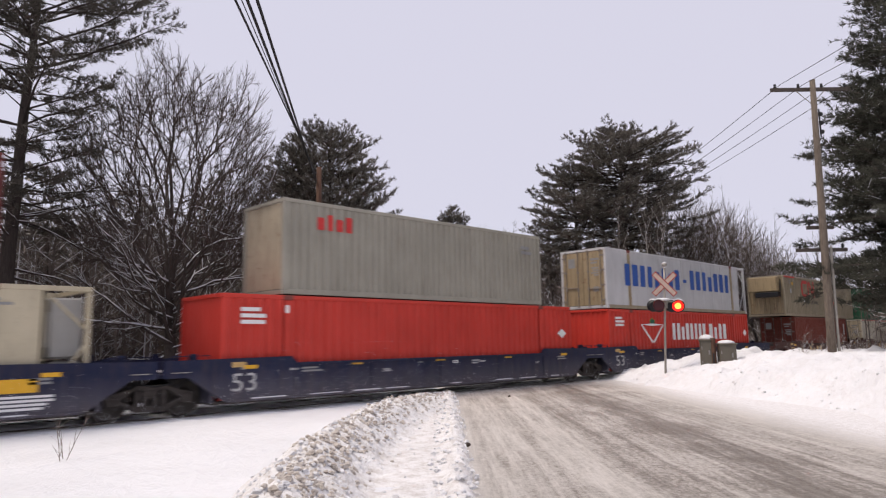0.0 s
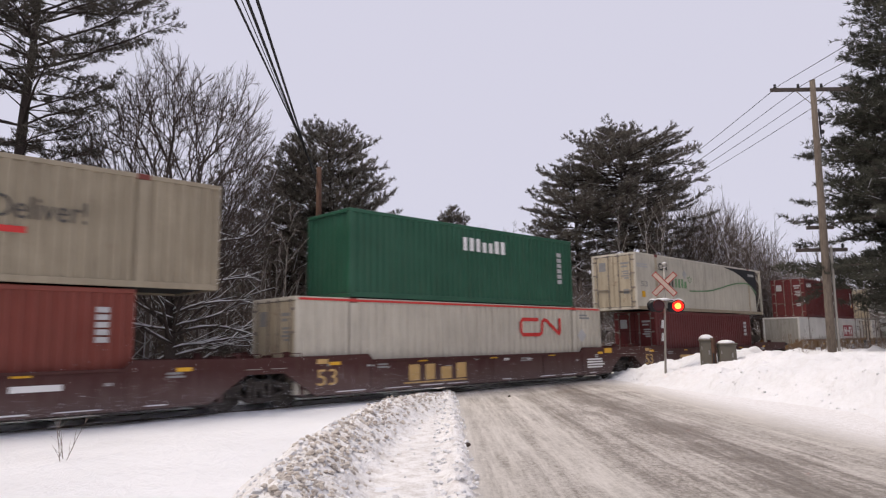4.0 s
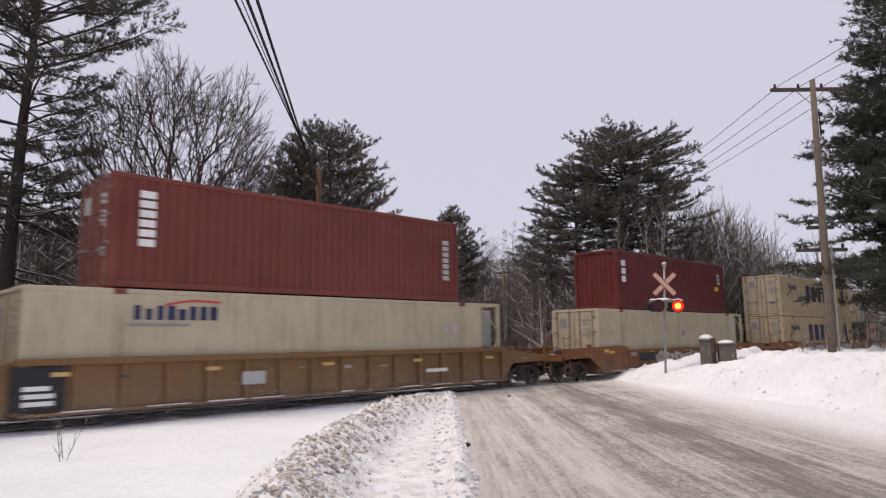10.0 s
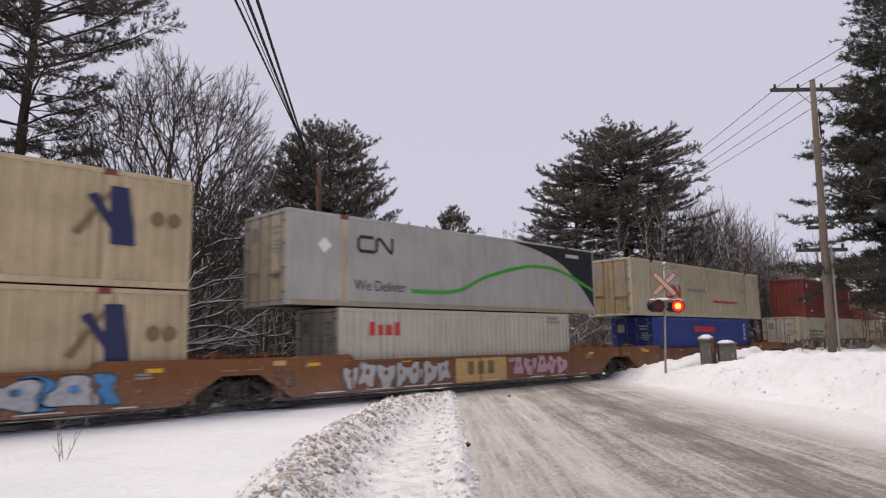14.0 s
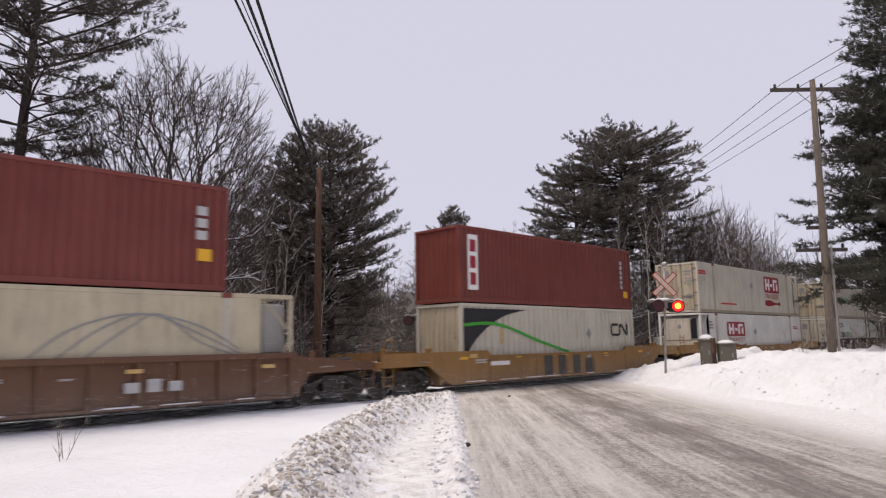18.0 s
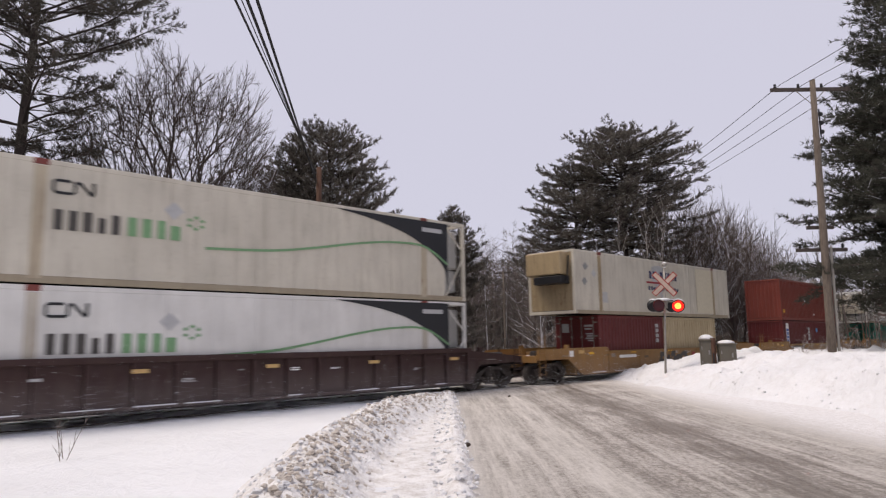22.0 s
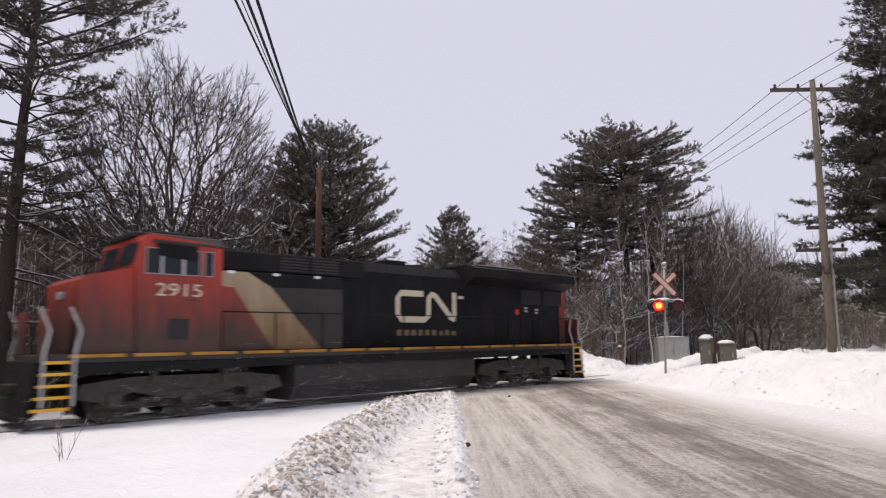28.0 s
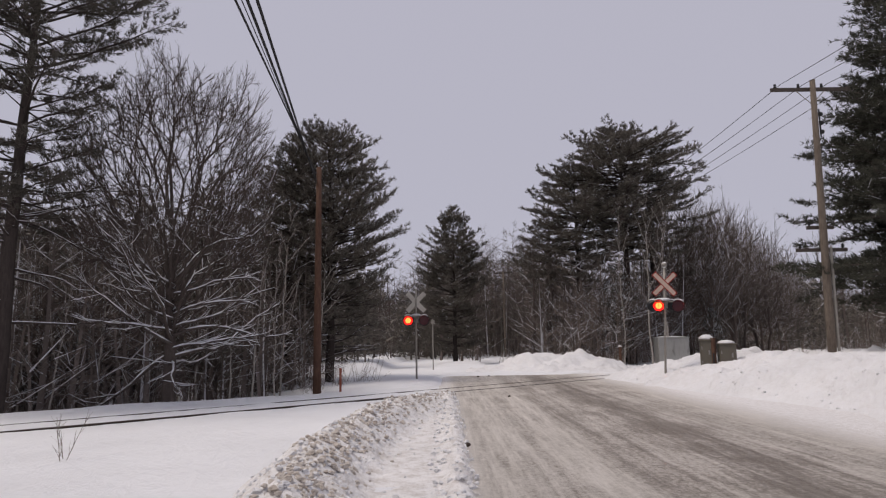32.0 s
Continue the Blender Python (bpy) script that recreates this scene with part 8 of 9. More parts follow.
def lay_snow(snow, pts, r0, r1):
    """A ridge of snow lying along a bough."""
    pts = np.asarray(pts, dtype=float)
    m = len(pts)
    rr = np.linspace(r0, r1, m)
    w = rr * 0.85 + 0.008
    up = pts + np.column_stack([np.zeros((m, 2)), rr * 0.75 + 0.006])
    w[0] *= 0.5
    w[-1] *= 0.4
    snow.limb(up, w, 4)


def tufts(centres, dirs, size, rng, blades=7):
    """Needle sprays: thin triangles fanned round each direction."""
    n = len(centres)
    c = np.repeat(centres, blades, 0)
    d = np.repeat(dirs, blades, 0) + rng.normal(0, 0.6, (n * blades, 3))
    d /= np.linalg.norm(d, axis=1)[:, None] + 1e-9
    s = np.cross(d, rng.normal(0, 1, (n * blades, 3)))
    s /= np.linalg.norm(s, axis=1)[:, None] + 1e-9
    ln = (size * rng.uniform(0.6, 1.25, n * blades))[:, None]
    wd = ln * min(0.09, 0.5 / blades)
    v = np.stack([c - s * wd, c + s * wd, c + d * ln], 1).reshape(-1, 3)
    f = np.arange(len(v)).reshape(-1, 3)
    return v, f


def pine_meshes(seed, height, r, reach, bare=0.25, whorl=0.55, per=5, tuft=0.22, dense=1.0, droop=0.0, blades=7, twist=0.8, wide_at=0.35, ragged=0.35, tip=0.25, lean=(0, 0), m=6, sides=4, lift=0.32, up=0.55, dead=0, dead_z=(4.0, 7.0), snow=None):
    """A white pine: trunk and limbs in one mesh, needle sprays in another. reach: longest limb; wide_at: where along the height it lies."""
    rng = np.random.default_rng(seed)
    wood = Wood()
    n = 14
    t = np.linspace(0, 1, n)
    sway = np.cumsum(rng.normal(0, 0.02 * height / n, (n, 2)), 0)
    trunk = np.stack([sway[:, 0] + lean[0] * t, sway[:, 1] + lean[1] * t, t * height - 0.3 * (t == 0)], 1)
    wood.limb(trunk, r * (1 - 0.93 * t), 9)
    cen, dr = [], []

    def trunk_at(z):
        k = np.clip(z / height, 0, 1) * (n - 1)
        i = min(n - 2, int(k))
        return trunk[i] + (trunk[i + 1] - trunk[i]) * (k - i)

    for i in range(dead):
        # bare lower limbs with snow on them
        a, zz = 2.4 * i + rng.normal(0, 0.4), rng.uniform(*dead_z)
        ln = reach * rng.uniform(0.45, 1.0)
        d = np.array([math.cos(a), math.sin(a), rng.uniform(-0.1, 0.15)])
        pts = [trunk_at(zz)]
        for j in range(7):
            d = unit(d + rng.normal(0, 0.10, 3))
            pts.append(pts[-1] + d * ln / 7)
        wood.limb(pts, np.linspace(0.045, 0.008, 8), 4)
        for j in range(0, 7):
            if rng.random() < 0.7:
                lay_snow(snow, np.array(pts[j:j + 2]), 0.04 - 0.004 * j, 0.036 - 0.004 * j)
        for j in range(14):
            q = rng.integers(1, 8)
            e = unit(d + rng.normal(0, 0.6, 3) * np.array([1, 1, 0.5]))
            wood.blade(pts[q], e, rng.uniform(0.3, 1.1), 0.018)

    z = bare * height
    az = rng.uniform(0, 6.28)
    while z < height * 0.985:
        h = (z / height - bare) / (1 - bare)
        prof = (0.6 + 0.4 * min(1, h / wide_at)) if h < wide_at else max(0.07, 1 - ((h - wide_at) / (1 - wide_at)) ** (1 + tip))
        for k in range(per):
            if rng.random() < 0.12:
                continue
            az += 6.28 / per + rng.normal(0, 0.35)
            ln = reach * prof * rng.uniform(1 - ragged, 1 + ragged * 0.5)
            rise = rng.uniform(-0.08, 0.25) + lift * h - droop * (1 - h)
            d = np.array([math.cos(az), math.sin(az), rise])
            pts = [trunk_at(z)]
            for i in range(m):
                d = d + rng.normal(0, 0.07, 3) + np.array([0, 0, 0.07 if i > 2 else -0.02])
                d /= np.linalg.norm(d)
                pts.append(pts[-1] + d * ln / m)
            pts = np.array(pts)
            r0 = max(0.010, r * 0.19 * ln / reach)
            wood.limb(pts, np.linspace(r0, 0.006, m + 1), sides)
            # side shoots with sprays at their ends
            shoots = max(3, int(ln * 4.2 * dense))
            for q in range(shoots):
                s = 0.34 + 0.66 * (q + rng.random()) / shoots
                i = min(m - 1, int(s * m))
                base = pts[i] + (pts[i + 1] - pts[i]) * (s * m - i)
                td = pts[i + 1] - pts[i]
                td /= np.linalg.norm(td)
                side = np.cross(td, [0, 0, 1]) * rng.choice([-1, 1]) * twist + td * rng.uniform(0.3, 1.0) + np.array([0, 0, rng.uniform(-0.10, up)])
                side /= np.linalg.norm(side)
                sl = rng.uniform(0.25, 0.75) * (0.35 + 0.3 * ln) * (1.15 - 0.6 * s)
                end = base + side * sl
                wood.blade(base, side, sl, 0.02)
                steps = max(2, int(sl / (tuft * 0.42)))
                for j in range(steps):
                    f = 0.3 + 0.7 * (j + 0.5) / steps
                    cen.append(base + side * sl * f + rng.normal(0, 0.035, 3))
                    dr.append(side + np.array([0, 0, 0.35]))
        z += whorl * rng.uniform(0.75, 1.25) * (1 - 0.45 * h)
    cen, dr = np.array(cen), np.array(dr)
    v, f = tufts(cen, dr, tuft, rng, blades)
    return wood, v, f


def pine(label, at, seed, height, r, reach, mat="needles", group="pines", bark="bark_dark", turn=0.0, **kw):
    lying = Wood()
    wood, v, f = pine_meshes(seed, height, r, reach, snow=lying, **kw)
    ob = thing("pine_tree", label, "tree", group, at)
    ob.rotation_euler = (0, 0, turn)
    part("trunk", wood.mesh("trunk", M[bark]), None, ob)
    part("twig_spray", wood.twig_mesh("twig_spray", M["twig"]), None, ob)["kind"] = "stuff"
    part("crown", arrays_mesh("crown", v, f, M[mat]), None, ob, "dark green needle sprays")
    if lying.v:
        part("lying_snow", lying.mesh("lying_snow", M["branch_snow"]), None, ob, "snow lying on the bare limbs")["kind"] = "stuff"
    return ob


def bare_tree(label, at, meshes, group="bare trees", turn=0.0, scale=1.0, name="bare_tree"):
    ob = thing(name, label, "tree", group, at)
    ob.rotation_euler, ob.scale = (0, 0, turn), (scale,) * 3
    part("trunk", meshes[0], None, ob)
    part("twig_crown", meshes[1], None, ob)["kind"] = "stuff"
    for lying in meshes[2:]:
        part("lying_snow", lying, None, ob, "snow lying on the boughs")["kind"] = "stuff"
    return ob


def open_lane(x, y):
    """The cleared strip under the power line beyond the crossing."""
    u, w = x * math.sin(YAW) + y * math.cos(YAW), x * math.cos(YAW) - y * math.sin(YAW)
    return 44 < u < 79 and 0.055 < w / u < 0.125


def clear_of_lane(place):
    def pick(g):
        while True:
            p = place(g)
            if not open_lane(*p):
                return p
    return pick


# large trees that can be told apart
pine("tall ragged white pine with snow on its bare lower limbs", (4.55, 24.1, -0.5), 3, 17.5, 0.29, 4.2, "needles_snowy", bark="bark_pine", bare=0.36, whorl=0.52, per=6, tuft=0.165, dense=1.95, up=0.42, lift=0.34, ragged=0.5, wide_at=0.45, tip=1.2, lean=(0.62, -0.2), blades=8, dead=22, dead_z=(3.0, 7.6))
pine("tall dark pine at the wood's edge", (0.6, 26.6, -0.5), 8, 18.0, 0.28, 4.3, "needles_snowy", bark="bark_pine", bare=0.3, whorl=0.8, per=5, tuft=0.24, dense=0.7, up=0.35, ragged=0.5, tip=0.5, blades=5, dead=10, dead_z=(2.5, 6.5))
oak = fork_mesh(21, 12.6, 3.9, 2700, 22, M["bark_maple"], M["twig"], 2.0, 0.42, blades=8, twig=0.27, thick=0.012, r_tip=0.0075, power=0.42, shell=0.5, grow=0.36, low=-0.6, centre=0.60, rise=0.5, spread=0.42, lows=21, clear=0.30, box=0.12)
bare_tree("wide bare maple with snow along its low limbs", (9.75, 23.95, -0.35), oak, turn=2.2)
pine("dense dark pine behind the brown pole", (18.65, 26.95, -0.3), 12, 12.7, 0.24, 3.4, "needles", bark="bark_pine", bare=0.2, whorl=0.36, per=8, tuft=0.19, dense=1.5, wide_at=0.2, tip=4.2, ragged=0.32, blades=8, lift=0.5, dead=14, dead_z=(1.2, 4.5))
pine("slim dark pine beside the wood", (16.9, 28.0, -0.4), 13, 12.4, 0.2, 2.7, "needles", bark="bark_pine", bare=0.12, whorl=0.42, per=6, tuft=0.20, dense=1.3, tip=1.5, ragged=0.45, blades=6)
pine("small round-topped pine beyond the crossing", (37.0, 36.8, -0.2), 14, 12.7, 0.2, 3.1, "needles", bark="bark_pine", bare=0.1, whorl=0.36, per=7, tuft=0.22, dense=1.8, wide_at=0.35, tip=1.1, ragged=0.35, lift=0.6, blades=6)
pine("broad flat-topped white pine", (45.4, 26.5, -0.1), 15, 18.3, 0.34, 5.4, "needles", bark="bark_pine", lift=0.2, up=0.3, bare=0.42, whorl=0.42, per=8, tuft=0.23, dense=1.5, wide_at=0.5, tip=1.5, ragged=0.55, blades=6)
pine("white pine in the group beyond the crossing", (43.4, 29.6, -0.1), 16, 15.6, 0.28, 4.3, "needles", bark="bark_pine", lift=0.2, up=0.3, bare=0.38, whorl=0.46, per=7, tuft=0.23, dense=1.5, wide_at=0.5, tip=1.2, ragged=0.5, blades=6)
pine("lower white pine in the group beyond the crossing", (45.2, 33.6, -0.1), 26, 12.6, 0.26, 3.5, "needles", bark="bark_pine", lift=0.2, up=0.3, bare=0.32, whorl=0.48, per=7, tuft=0.23, dense=1.3, wide_at=0.4, tip=1.0, ragged=0.5, blades=6)
pine("white pine leaning out of the wood's edge", (50.6, 27.2, -0.1), 17, 15.8, 0.28, 4.4, "needles", bark="bark_pine", lift=0.2, up=0.25, bare=0.42, whorl=0.55, per=6, tuft=0.23, dense=1.4, wide_at=0.6, tip=1.2, ragged=0.55, blades=6)
pine("large green pine close to the road", (31.9, 5.3, 0.4), 18, 20.5, 0.32, 4.9, "needles_near", bark="bark_pine", bare=0.14, whorl=0.34, per=8, tuft=0.23, dense=1.4, wide_at=0.1, droop=0.3, tip=0.05, ragged=0.35, blades=7, up=0.3)
pine("green pine behind the utility pole", (34.6, 4.9, 0.3), 19, 18.0, 0.28, 4.4, "needles_near", bark="bark_pine", bare=0.14, whorl=0.5, per=7, tuft=0.25, dense=1.1, droop=0.2, tip=0.3, blades=6)
birch = dome_mesh("birch", 33, 12.5, 0.075, 1.1, M["bark_birch"], M["twig"], 11, 4, 4, 4, 0.3, 0.95, 0.65, 0.0, 0.4, 0.014)
for x, y, k, tz in ((42.1, 23.1, 1.0, 0.3), (42.7, 22.2, 0.95, 1.9), (41.2, 24.6, 0.9, 3.0), (43.6, 22.8, 0.8, 4.1)):
    bare_tree("slender pale birch with thin twigs", (x, y, -0.2), birch, "birches", tz, k, "birch_tree")
thin = dome_mesh("sapling", 35, 8.2, 0.05, 1.0, M["bark_birch"], M["twig_grey"], 10, 4, 3, 3, 0.25, 0.95, 0.62, 0.0, 0.35, 0.012)
for x, y, k, tz, tilt in ((13.4, 24.6, 0.95, 0.4, 0.03), (14.2, 24.3, 0.8, 2.0, 0.10), (14.9, 25.2, 1.0, 3.3, -0.05), (12.6, 25.0, 0.85, 5.0, 0.06), (8.0, 25.6, 0.75, 1.0, 0.02), (16.4, 24.8, 0.9, 4.2, -0.09), (11.6, 25.8, 0.9, 2.8, -0.03), (6.4, 25.2, 0.7, 0.2, 0.08), (5.6, 26.0, 0.85, 3.9, -0.04)):
    bare_tree("thin pale sapling at the wood's edge", (x, y, -0.45), thin, "pale saplings", tz, k, "sapling").rotation_euler = (tilt, tilt * 0.7, tz)

# woods behind: repeated trees
variants = [fork_mesh(40 + i, h, ra, n, st, M[m], M["twig" if m != "bark_grey" else "twig_grey"], b0, cr, blades=4, twig=0.7, thick=0.020, r_tip=0.012, power=0.46, sides=3, shell=0.35, grow=0.4, clear=cl, seg=2, load=(0.35, 0.0, 0.3, 0.3, 0.5)[i])
            for i, (h, ra, m, n, st, b0, cr, cl) in enumerate(((12.5, 2.5, "bark_dark", 90, 16, 2.0, 0.75, 0.2), (13.5, 3.5, "bark_grey", 125, 16, 2.6, 0.5, 0.22),
                                                               (9.5, 2.3, "bark_grey", 75, 12, 1.2, 0.65, 0.1), (12.5, 2.1, "bark_dark", 85, 16, 2.4, 0.8, 0.22), (7.0, 1.9, "brush", 80, 12, 0.4, 0.4, 0.1)))]
pv = [pine_meshes(70 + i, h, r, re, bare=b, whorl=0.85, per=5, tuft=0.34, dense=0.45, blades=4, tip=0.5, ragged=0.5, m=3, sides=3) for i, (h, r, re, b) in enumerate(((14.0, 0.2, 3.4, 0.2), (11.0, 0.17, 3.0, 0.12), (16.0, 0.22, 3.6, 0.35)))]
pine_parts = [(w.mesh("trunk", M["bark_dark"]), arrays_mesh("crown", v, f, M["needles"])) for w, v, f in pv]


def wood_pine(i, at, turn, scale, lab="dark pine standing in the snowy woods"):
    ob = thing("pine_tree", lab, "tree", "pines of the woods", at)
    ob.rotation_euler, ob.scale = (0, 0, turn), (scale,) * 3
    part("trunk", pine_parts[i][0], None, ob)
    part("crown", pine_parts[i][1], None, ob)
    return ob


def plant_woods():
    rng = random.Random(77)
    bare_lab = ("leafless young tree in the snowy woods", "tall leafless grey tree in the woods", "thin leafless tree among brush", "dark leafless tree in the woods", "leafless sapling in the undergrowth")

    def scatter(n, place, pines, s0, s1, kinds=(0, 1, 2, 3, 4), ok=(0, 1, 2)):
        for _ in range(n):
            x, y = place()
            if open_lane(x, y):
                continue
            sc = rng.uniform(s0, s1)
            if rng.random() < pines:
                wood_pine(rng.choice(ok), (x, y, -0.5), rng.uniform(0, 6.3), sc)
            else:
                i = rng.choice(kinds)
                bare_tree(bare_lab[i], (x, y, -0.5), variants[i], "trees of the woods", rng.uniform(0, 6.3), sc * rng.uniform(0.85, 1.1))
    # left of the crossing, behind the track
    scatter(40, lambda: (rng.uniform(-14, 17), rng.uniform(25.8, 33)), 0.16, 0.55, 0.82)
    scatter(44, lambda: (rng.uniform(-14, 24), rng.uniform(33, 48)), 0.45, 0.65, 0.9, (0, 1, 3))
    scatter(10, lambda: (rng.uniform(-10, 32), rng.uniform(48, 64)), 0.6, 0.7, 0.95, (0, 1, 3))
    # beyond the crossing and to the right of it
    scatter(24, lambda: (rng.uniform(40, 60), rng.uniform(26.5, 44)), 0.1, 0.55, 0.9)
    scatter(26, lambda: (rng.uniform(52, 95), rng.uniform(25, 44)), 0.12, 0.8, 1.1, (0, 1, 3))
    scatter(20, lambda: (rng.uniform(34, 70), rng.uniform(46, 66)), 0.35, 0.6, 0.85, (0, 1, 3))
    scatter(18, lambda: (rng.uniform(90, 180), rng.uniform(30, 65)), 0.1, 0.9, 1.3, (0, 1, 3))
    scatter(14, lambda: (rng.uniform(46, 110), rng.uniform(-6, 12)), 0.25, 0.7, 1.0, (0, 1, 3))
    scatter(16, lambda: (rng.uniform(66, 120), rng.uniform(22.5, 36)), 0.15, 1.0, 1.35, (0, 1, 3))
    for x, y, k in ((52.0, 25.6, 1.1), (54.0, 26.5, 1.2), (55.5, 24.4, 1.12), (57.5, 25.8, 1.15), (59.0, 23.6, 1.0), (60.5, 25.0, 1.2), (63.0, 24.4, 1.05), (66.0, 25.5, 1.0), (58.5, 29.0, 1.2), (62.0, 22.6, 0.85)):
        bare_tree(bare_lab[1], (x, y, -0.3), variants[1], "trees of the woods", rng.uniform(0, 6.3), k)
    # unseen roadside pines added behind the viewer to darken the train's near sides
    for k in range(12):
        u, w = rng.uniform(-34, -6), rng.choice((-1, 1))
        w = rng.uniform(-30, -8) if w < 0 else rng.uniform(11, 34)
        p = road_point(u, w)
        wood_pine(rng.randrange(3), (p.x, p.y, -0.4), rng.uniform(0, 6.3), rng.uniform(1.0, 1.3), "unseen dark roadside pine added to shade the train")
    # more pines added out of view beside the road, shading the far wagons
    for k in range(7):
        x = 33 + 5.0 * k + rng.uniform(-1, 1)
        wood_pine(rng.randrange(3), (x, 0.218 * x - rng.uniform(3.5, 7.5), -0.3), rng.uniform(0, 6.3), rng.uniform(1.05, 1.35), "unseen dark roadside pine added to shade the train")


plant_woods()


def far_woods(name, label, n, place, h0, h1, seed, mat, per=26, sway=0.12, start=0.25):
    """A belt of woods too thick to count: thin stems with many fine boughs, in one mesh."""
    rng = np.random.default_rng(seed)
    place = clear_of_lane(place)
    xy = np.array([place(rng) for _ in range(n)])
    h = rng.uniform(h0, h1, n)
    base = np.column_stack([xy, np.full(n, -0.6)])
    stem = np.column_stack([base, rng.normal(0, 0.05, (n, 2)), np.ones(n), h, rng.uniform(0.10, 0.26, n)])
    rows = [stem]
    for i in range(per):
        f = rng.uniform(start, 0.97, n)
        az = rng.uniform(0, 6.28, n)
        ln = h * (1.02 - f) * rng.uniform(0.25, 0.6, n) + 0.5
        p = base + stem[:, 3:6] * (f * h)[:, None]
        rows.append(np.column_stack([p, np.cos(az), np.sin(az), rng.uniform(0.1, 1.1, n), ln, rng.uniform(0.03, 0.07, n)]))
        for _ in range(2):
            rows.append(np.column_stack([p + (rows[-1][:, 3:6] * (ln * rng.uniform(0.2, 0.6, n))[:, None] * 0.6), np.cos(az) + rng.normal(0, 0.5, n), np.sin(az) + rng.normal(0, 0.5, n), rng.uniform(0.1, 1.3, n), ln * 0.6, np.full(n, 0.035)]))
    v, f = blades_of(np.concatenate(rows), rng)
    ob = new(name, arrays_mesh(name, v, f, M[mat]))
    return tagged(ob, label, "woods", kind="stuff")


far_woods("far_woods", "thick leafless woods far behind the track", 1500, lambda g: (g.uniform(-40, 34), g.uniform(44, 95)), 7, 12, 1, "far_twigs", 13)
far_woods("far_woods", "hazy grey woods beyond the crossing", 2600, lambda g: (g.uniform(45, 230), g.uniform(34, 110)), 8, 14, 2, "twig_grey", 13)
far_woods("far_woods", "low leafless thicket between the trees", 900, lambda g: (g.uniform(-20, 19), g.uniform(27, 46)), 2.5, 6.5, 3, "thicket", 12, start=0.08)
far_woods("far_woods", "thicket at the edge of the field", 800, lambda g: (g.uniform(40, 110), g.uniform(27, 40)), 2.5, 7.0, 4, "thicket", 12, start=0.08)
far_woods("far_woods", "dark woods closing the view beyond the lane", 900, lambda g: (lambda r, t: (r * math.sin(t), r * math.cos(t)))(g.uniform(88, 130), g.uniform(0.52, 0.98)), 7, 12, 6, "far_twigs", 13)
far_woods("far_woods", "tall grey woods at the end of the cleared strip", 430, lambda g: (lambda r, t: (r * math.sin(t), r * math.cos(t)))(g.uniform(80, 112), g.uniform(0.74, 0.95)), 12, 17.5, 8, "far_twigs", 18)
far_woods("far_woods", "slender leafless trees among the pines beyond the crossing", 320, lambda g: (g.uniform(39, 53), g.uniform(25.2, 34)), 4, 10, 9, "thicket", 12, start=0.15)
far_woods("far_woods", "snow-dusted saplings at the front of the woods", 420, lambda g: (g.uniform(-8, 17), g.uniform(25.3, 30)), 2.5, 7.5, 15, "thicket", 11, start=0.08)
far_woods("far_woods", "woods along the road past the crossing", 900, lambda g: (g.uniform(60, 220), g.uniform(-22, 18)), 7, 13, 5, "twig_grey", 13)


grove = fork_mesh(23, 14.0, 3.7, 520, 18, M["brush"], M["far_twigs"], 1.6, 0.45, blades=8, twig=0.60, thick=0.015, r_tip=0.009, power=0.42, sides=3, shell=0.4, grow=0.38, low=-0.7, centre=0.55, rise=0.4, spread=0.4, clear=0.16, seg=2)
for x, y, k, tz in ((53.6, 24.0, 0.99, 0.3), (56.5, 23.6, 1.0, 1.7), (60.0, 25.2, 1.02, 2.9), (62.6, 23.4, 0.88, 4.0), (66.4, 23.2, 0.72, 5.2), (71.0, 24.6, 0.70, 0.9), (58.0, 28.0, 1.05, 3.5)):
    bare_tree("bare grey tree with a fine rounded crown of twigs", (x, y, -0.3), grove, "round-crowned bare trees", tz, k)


def far_pines(label, n, place, h0, h1, seed, mat="needles_hazed", per=60):
    """A belt of evergreens too thick to count: layered sprays round thin stems, in one mesh."""
    rng = np.random.default_rng(seed)
    place = clear_of_lane(place)
    xy = np.array([place(rng) for _ in range(n)])
    h = rng.uniform(h0, h1, n)
    base = np.column_stack([xy, np.full(n, -0.6)])
    rows = [np.column_stack([base, np.zeros((n, 2)), np.ones(n), h, np.full(n, 0.22)])]
    for i in range(per):
        f = rng.uniform(0.12, 0.98, n)
        az = rng.uniform(0, 6.28, n)
        ln = (1.05 - f) ** 0.8 * 0.30 * h * rng.uniform(0.5, 1.15, n) + 0.3
        d = np.column_stack([np.cos(az), np.sin(az), rng.uniform(-0.15, 0.45, n)])
        p = base + np.column_stack([np.zeros((n, 2)), f * h])
        rows.append(np.column_stack([p, d, ln, np.full(n, 0.06)]))
        for k in range(4):
            s = rng.uniform(0.35, 0.95, n)
            rows.append(np.column_stack([p + d * (ln * s)[:, None], d * 0.6 + rng.normal(0, 0.55, (n, 3)), rng.uniform(0.35, 0.8, n), rng.uniform(0.10, 0.2, n)]))
    v, f = blades_of(np.concatenate(rows), rng)
    return tagged(new("far_woods", arrays_mesh("far_woods", v, f, M[mat])), label, "woods", kind="stuff")


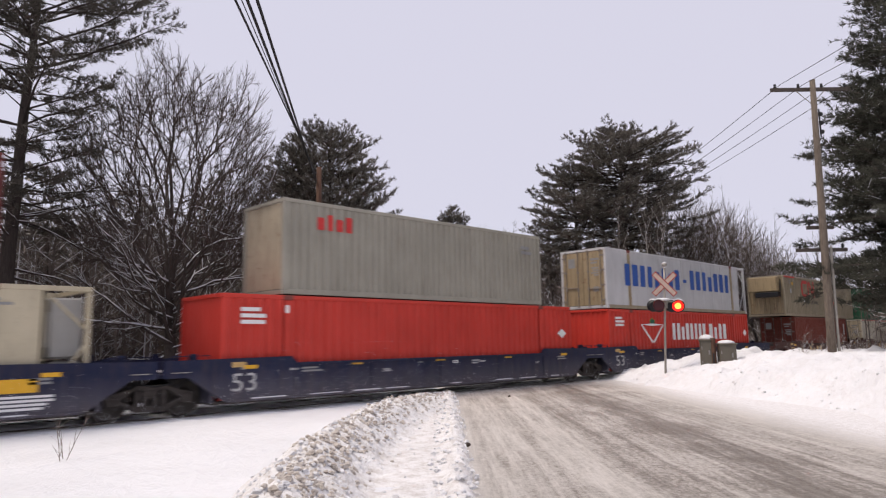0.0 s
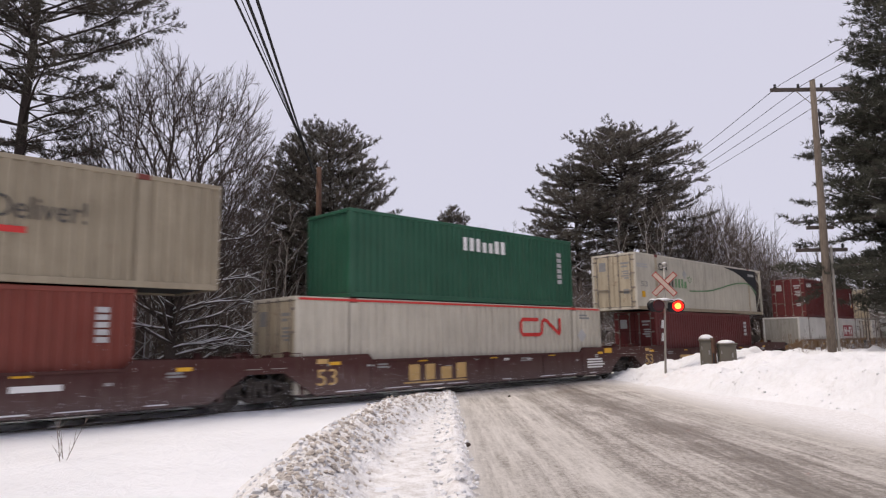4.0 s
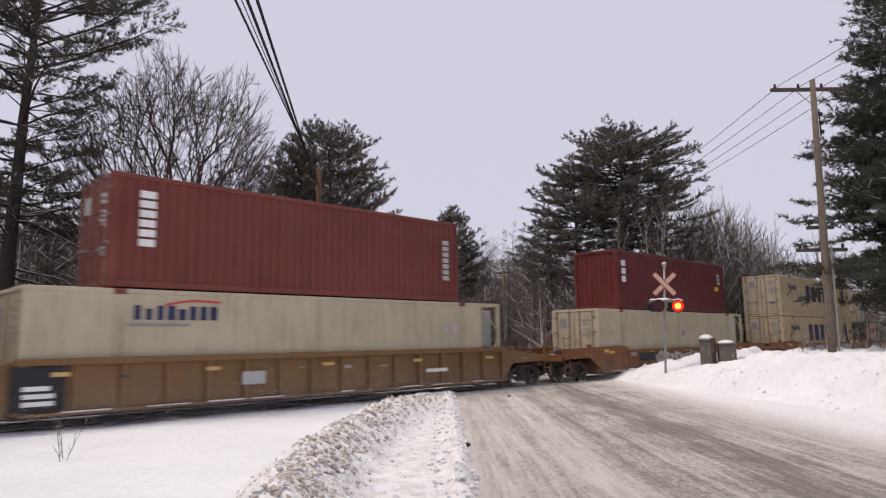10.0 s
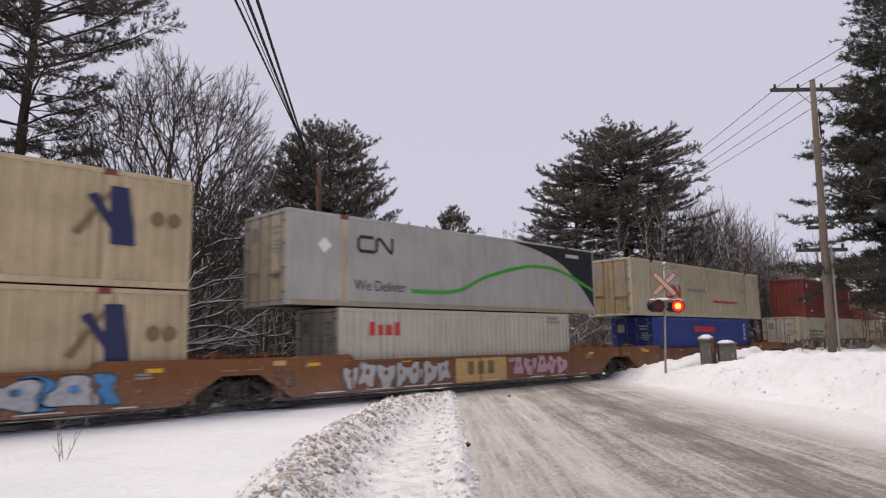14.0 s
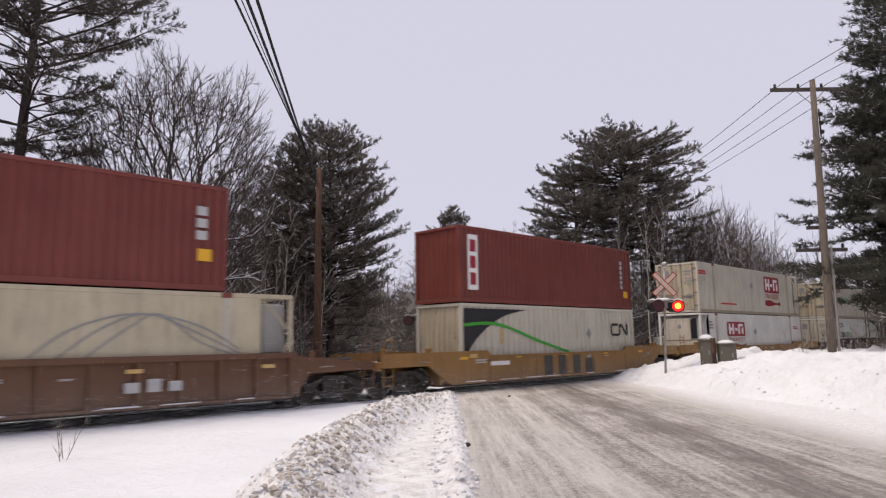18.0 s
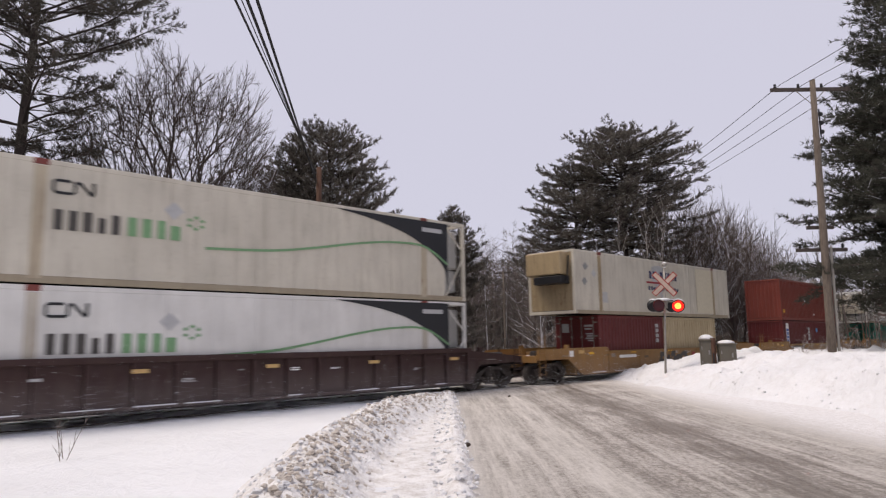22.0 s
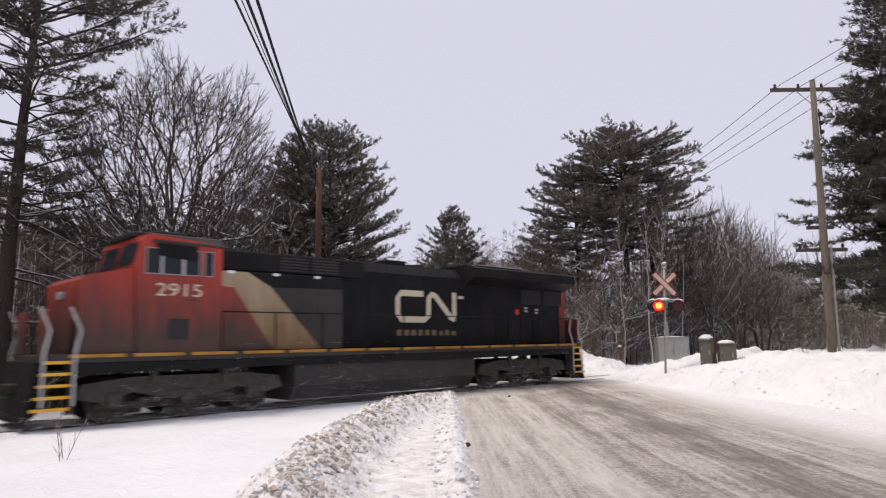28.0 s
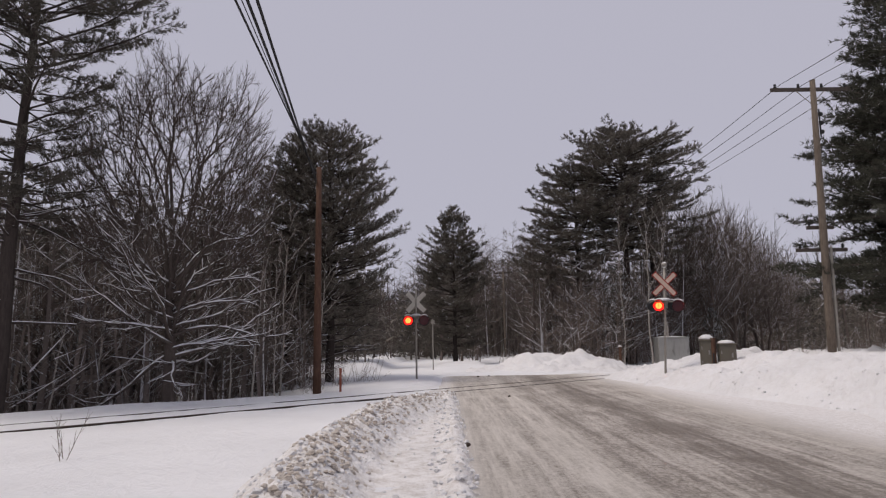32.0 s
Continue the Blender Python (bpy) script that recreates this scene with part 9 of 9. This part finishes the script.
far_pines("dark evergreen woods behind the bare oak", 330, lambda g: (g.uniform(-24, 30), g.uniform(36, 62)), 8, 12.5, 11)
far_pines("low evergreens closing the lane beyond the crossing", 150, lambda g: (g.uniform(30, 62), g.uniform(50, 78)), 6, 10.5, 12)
# the roadside belt is added out of view to block sky light from the train
far_pines("dense unseen roadside evergreens added to shade the train", 190, lambda g: (lambda x: (x, 0.218 * x - 3.2 - g.uniform(0, 8)))(g.uniform(34, 135)), 12, 18, 14, "needles_near")
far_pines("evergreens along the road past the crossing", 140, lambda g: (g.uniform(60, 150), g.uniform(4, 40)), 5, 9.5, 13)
pine("young spruce powdered with snow beyond the crossing", (50.4, 22.5, -0.1), 51, 4.2, 0.06, 1.1, "needles_white", "young spruces", bare=0.1, whorl=0.25, per=5, tuft=0.16, dense=1.6, blades=6)
for x, y, h, k in ((41.4, 24.9, 7.8, 52), (42.6, 26.6, 6.2, 53)):
    pine("young spruce powdered with snow beyond the crossing", (x, y, -0.1), k, h, 0.08, 1.25, "needles_white", "young spruces", bare=0.2, whorl=0.5, per=4, tuft=0.2, dense=1.1, blades=5)


def twigs(label, places, seed, n, height, mat, name="brush", thick=0.006):
    """Low brushwood: bundles of thin bent stems in one mesh."""
    rng = np.random.default_rng(seed)
    wood = Wood()
    for (x, y, z) in places:
        for _ in range(n):
            d = np.array([rng.normal(0, 0.35), rng.normal(0, 0.35), 1.0])
            ln = height * rng.uniform(0.4, 1.1)
            p = np.array([x + rng.normal(0, 0.25), y + rng.normal(0, 0.25), z])
            pts = [p]
            for i in range(4):
                d = d + rng.normal(0, 0.15, 3)
                d /= np.linalg.norm(d)
                pts.append(pts[-1] + d * ln / 4)
            wood.limb(pts, np.linspace(thick, thick * 0.35, 5), 3)
            for i in (1, 2, 3):
                e = d + rng.normal(0, 0.6, 3)
                wood.limb([pts[i], pts[i] + e / np.linalg.norm(e) * ln * 0.25], [thick * 0.6, thick * 0.3], 3)
    ob = new(name, wood.mesh(name, M[mat]))
    return tagged(ob, label, "brush", kind="stuff")


def build_brush():
    rng = random.Random(9)
    twigs("tangled leafless brush at the foot of the woods", [(rng.uniform(-12, 20), rng.uniform(24.5, 33), -0.6) for _ in range(330)], 1, 7, 2.1, "brush", thick=0.009)
    twigs("leafless brush along the far field's edge", [(rng.uniform(38, 80), rng.uniform(24, 34), -0.2) for _ in range(170)], 2, 7, 2.2, "brush", thick=0.013)
    twigs("leafless bushes beside the utility pole", [(rng.uniform(29, 40), rng.uniform(3, 9.5), 0.6) for _ in range(60)], 3, 7, 1.6, "brush", thick=0.010)
    for x, y, h in ((3.45, 12.6, 0.85), (13.7, 15.2, 0.4)):
        wood = Wood()
        g = np.random.default_rng(int(x * 10))
        for _ in range(3):
            p, d = np.array([g.normal(0, 0.05), g.normal(0, 0.05), -0.1]), unit(np.array([g.normal(0, 0.16), g.normal(0, 0.16), 1.0]))
            pts = [p]
            for _k in range(5):
                d = unit(d + g.normal(0, 0.14, 3) + np.array([0, 0, 0.12]))
                pts.append(pts[-1] + d * (h + 0.1) / 5 * g.uniform(0.7, 1.0))
            wood.limb(pts, np.linspace(0.007, 0.002, 6), 4)
            for k in (1, 2, 3, 4):
                for _s in range(2):
                    e = unit(d + g.normal(0, 0.45, 3) + np.array([0, 0, 0.35]))
                    q = pts[k] + e * h * 0.28
                    wood.limb([pts[k], pts[k] + e * h * 0.15, q], [0.0045, 0.003, 0.0015], 3)
        ob = thing("shrub", "small leafless shrub poking out of the snow", "shrub", "shrubs in the snow", (x, y, -0.02))
        part("stem", wood.mesh("stem", M["brush"]), None, ob)


build_brush()


# ---- what moves ----
FLASH, FIRST = 0.9907, 0.998


def motions():
    for ob, q, z in ROLLING:
        walk(ob, [(t, pose(q - SPEED * t, TRACK_Y, z)) for t in (0, 8, 16, 24, 32)])
    # wheels turn while they pass the camera
    for ws, q, r, rest in WHEELS:
        t0, t1 = max(0.0, (q - 46) / SPEED), min(32.0, (q + 1.0) / SPEED)
        rows = [(0.0, 0.0)]
        if t1 > t0 + 0.1:
            k0, k1 = math.ceil(t0 * FPS), math.floor(t1 * FPS)
            rows += [(k / FPS, -(k - k0) / FPS * SPEED / r) for k in range(max(1, k0), k1 + 1) if k < 32 * FPS]
        rows.append((32.0, rows[-1][1]))
        walk(ws, [(t, Matrix.Translation(rest) @ Matrix.Rotation(a, 4, "Y")) for t, a in rows])
    # lamp vanes swing open and shut in turn
    for added_vane, first, rest in SHUTTERS:
        def at(a):
            return Matrix.Translation(rest) @ Matrix.Rotation(radians(a), 4, "Z")
        rows = []
        k = -1
        swap = []
        while True:
            c = FIRST + k * FLASH
            if c - FLASH / 4 > 32:
                break
            swap += [(c - FLASH / 4, True), (c + FLASH / 4, False)]
            k += 1
        state = [on for t, on in swap if t <= 0.0][-1]
        shut = 0 if state != first else 88
        rows = [(0.0, at(shut))]
        for t, on in swap:
            if t <= 0.05 or t >= 31.97:
                continue
            want = 88 if on == first else 0
            n = math.ceil(t * FPS)
            rows += [((n - 1) / FPS, at(shut)), (n / FPS, at(want))]
            shut = want
        if rows[-1][0] < 31.99:
            rows.append((32.0, at(shut)))
        walk(added_vane, rows)


motions()
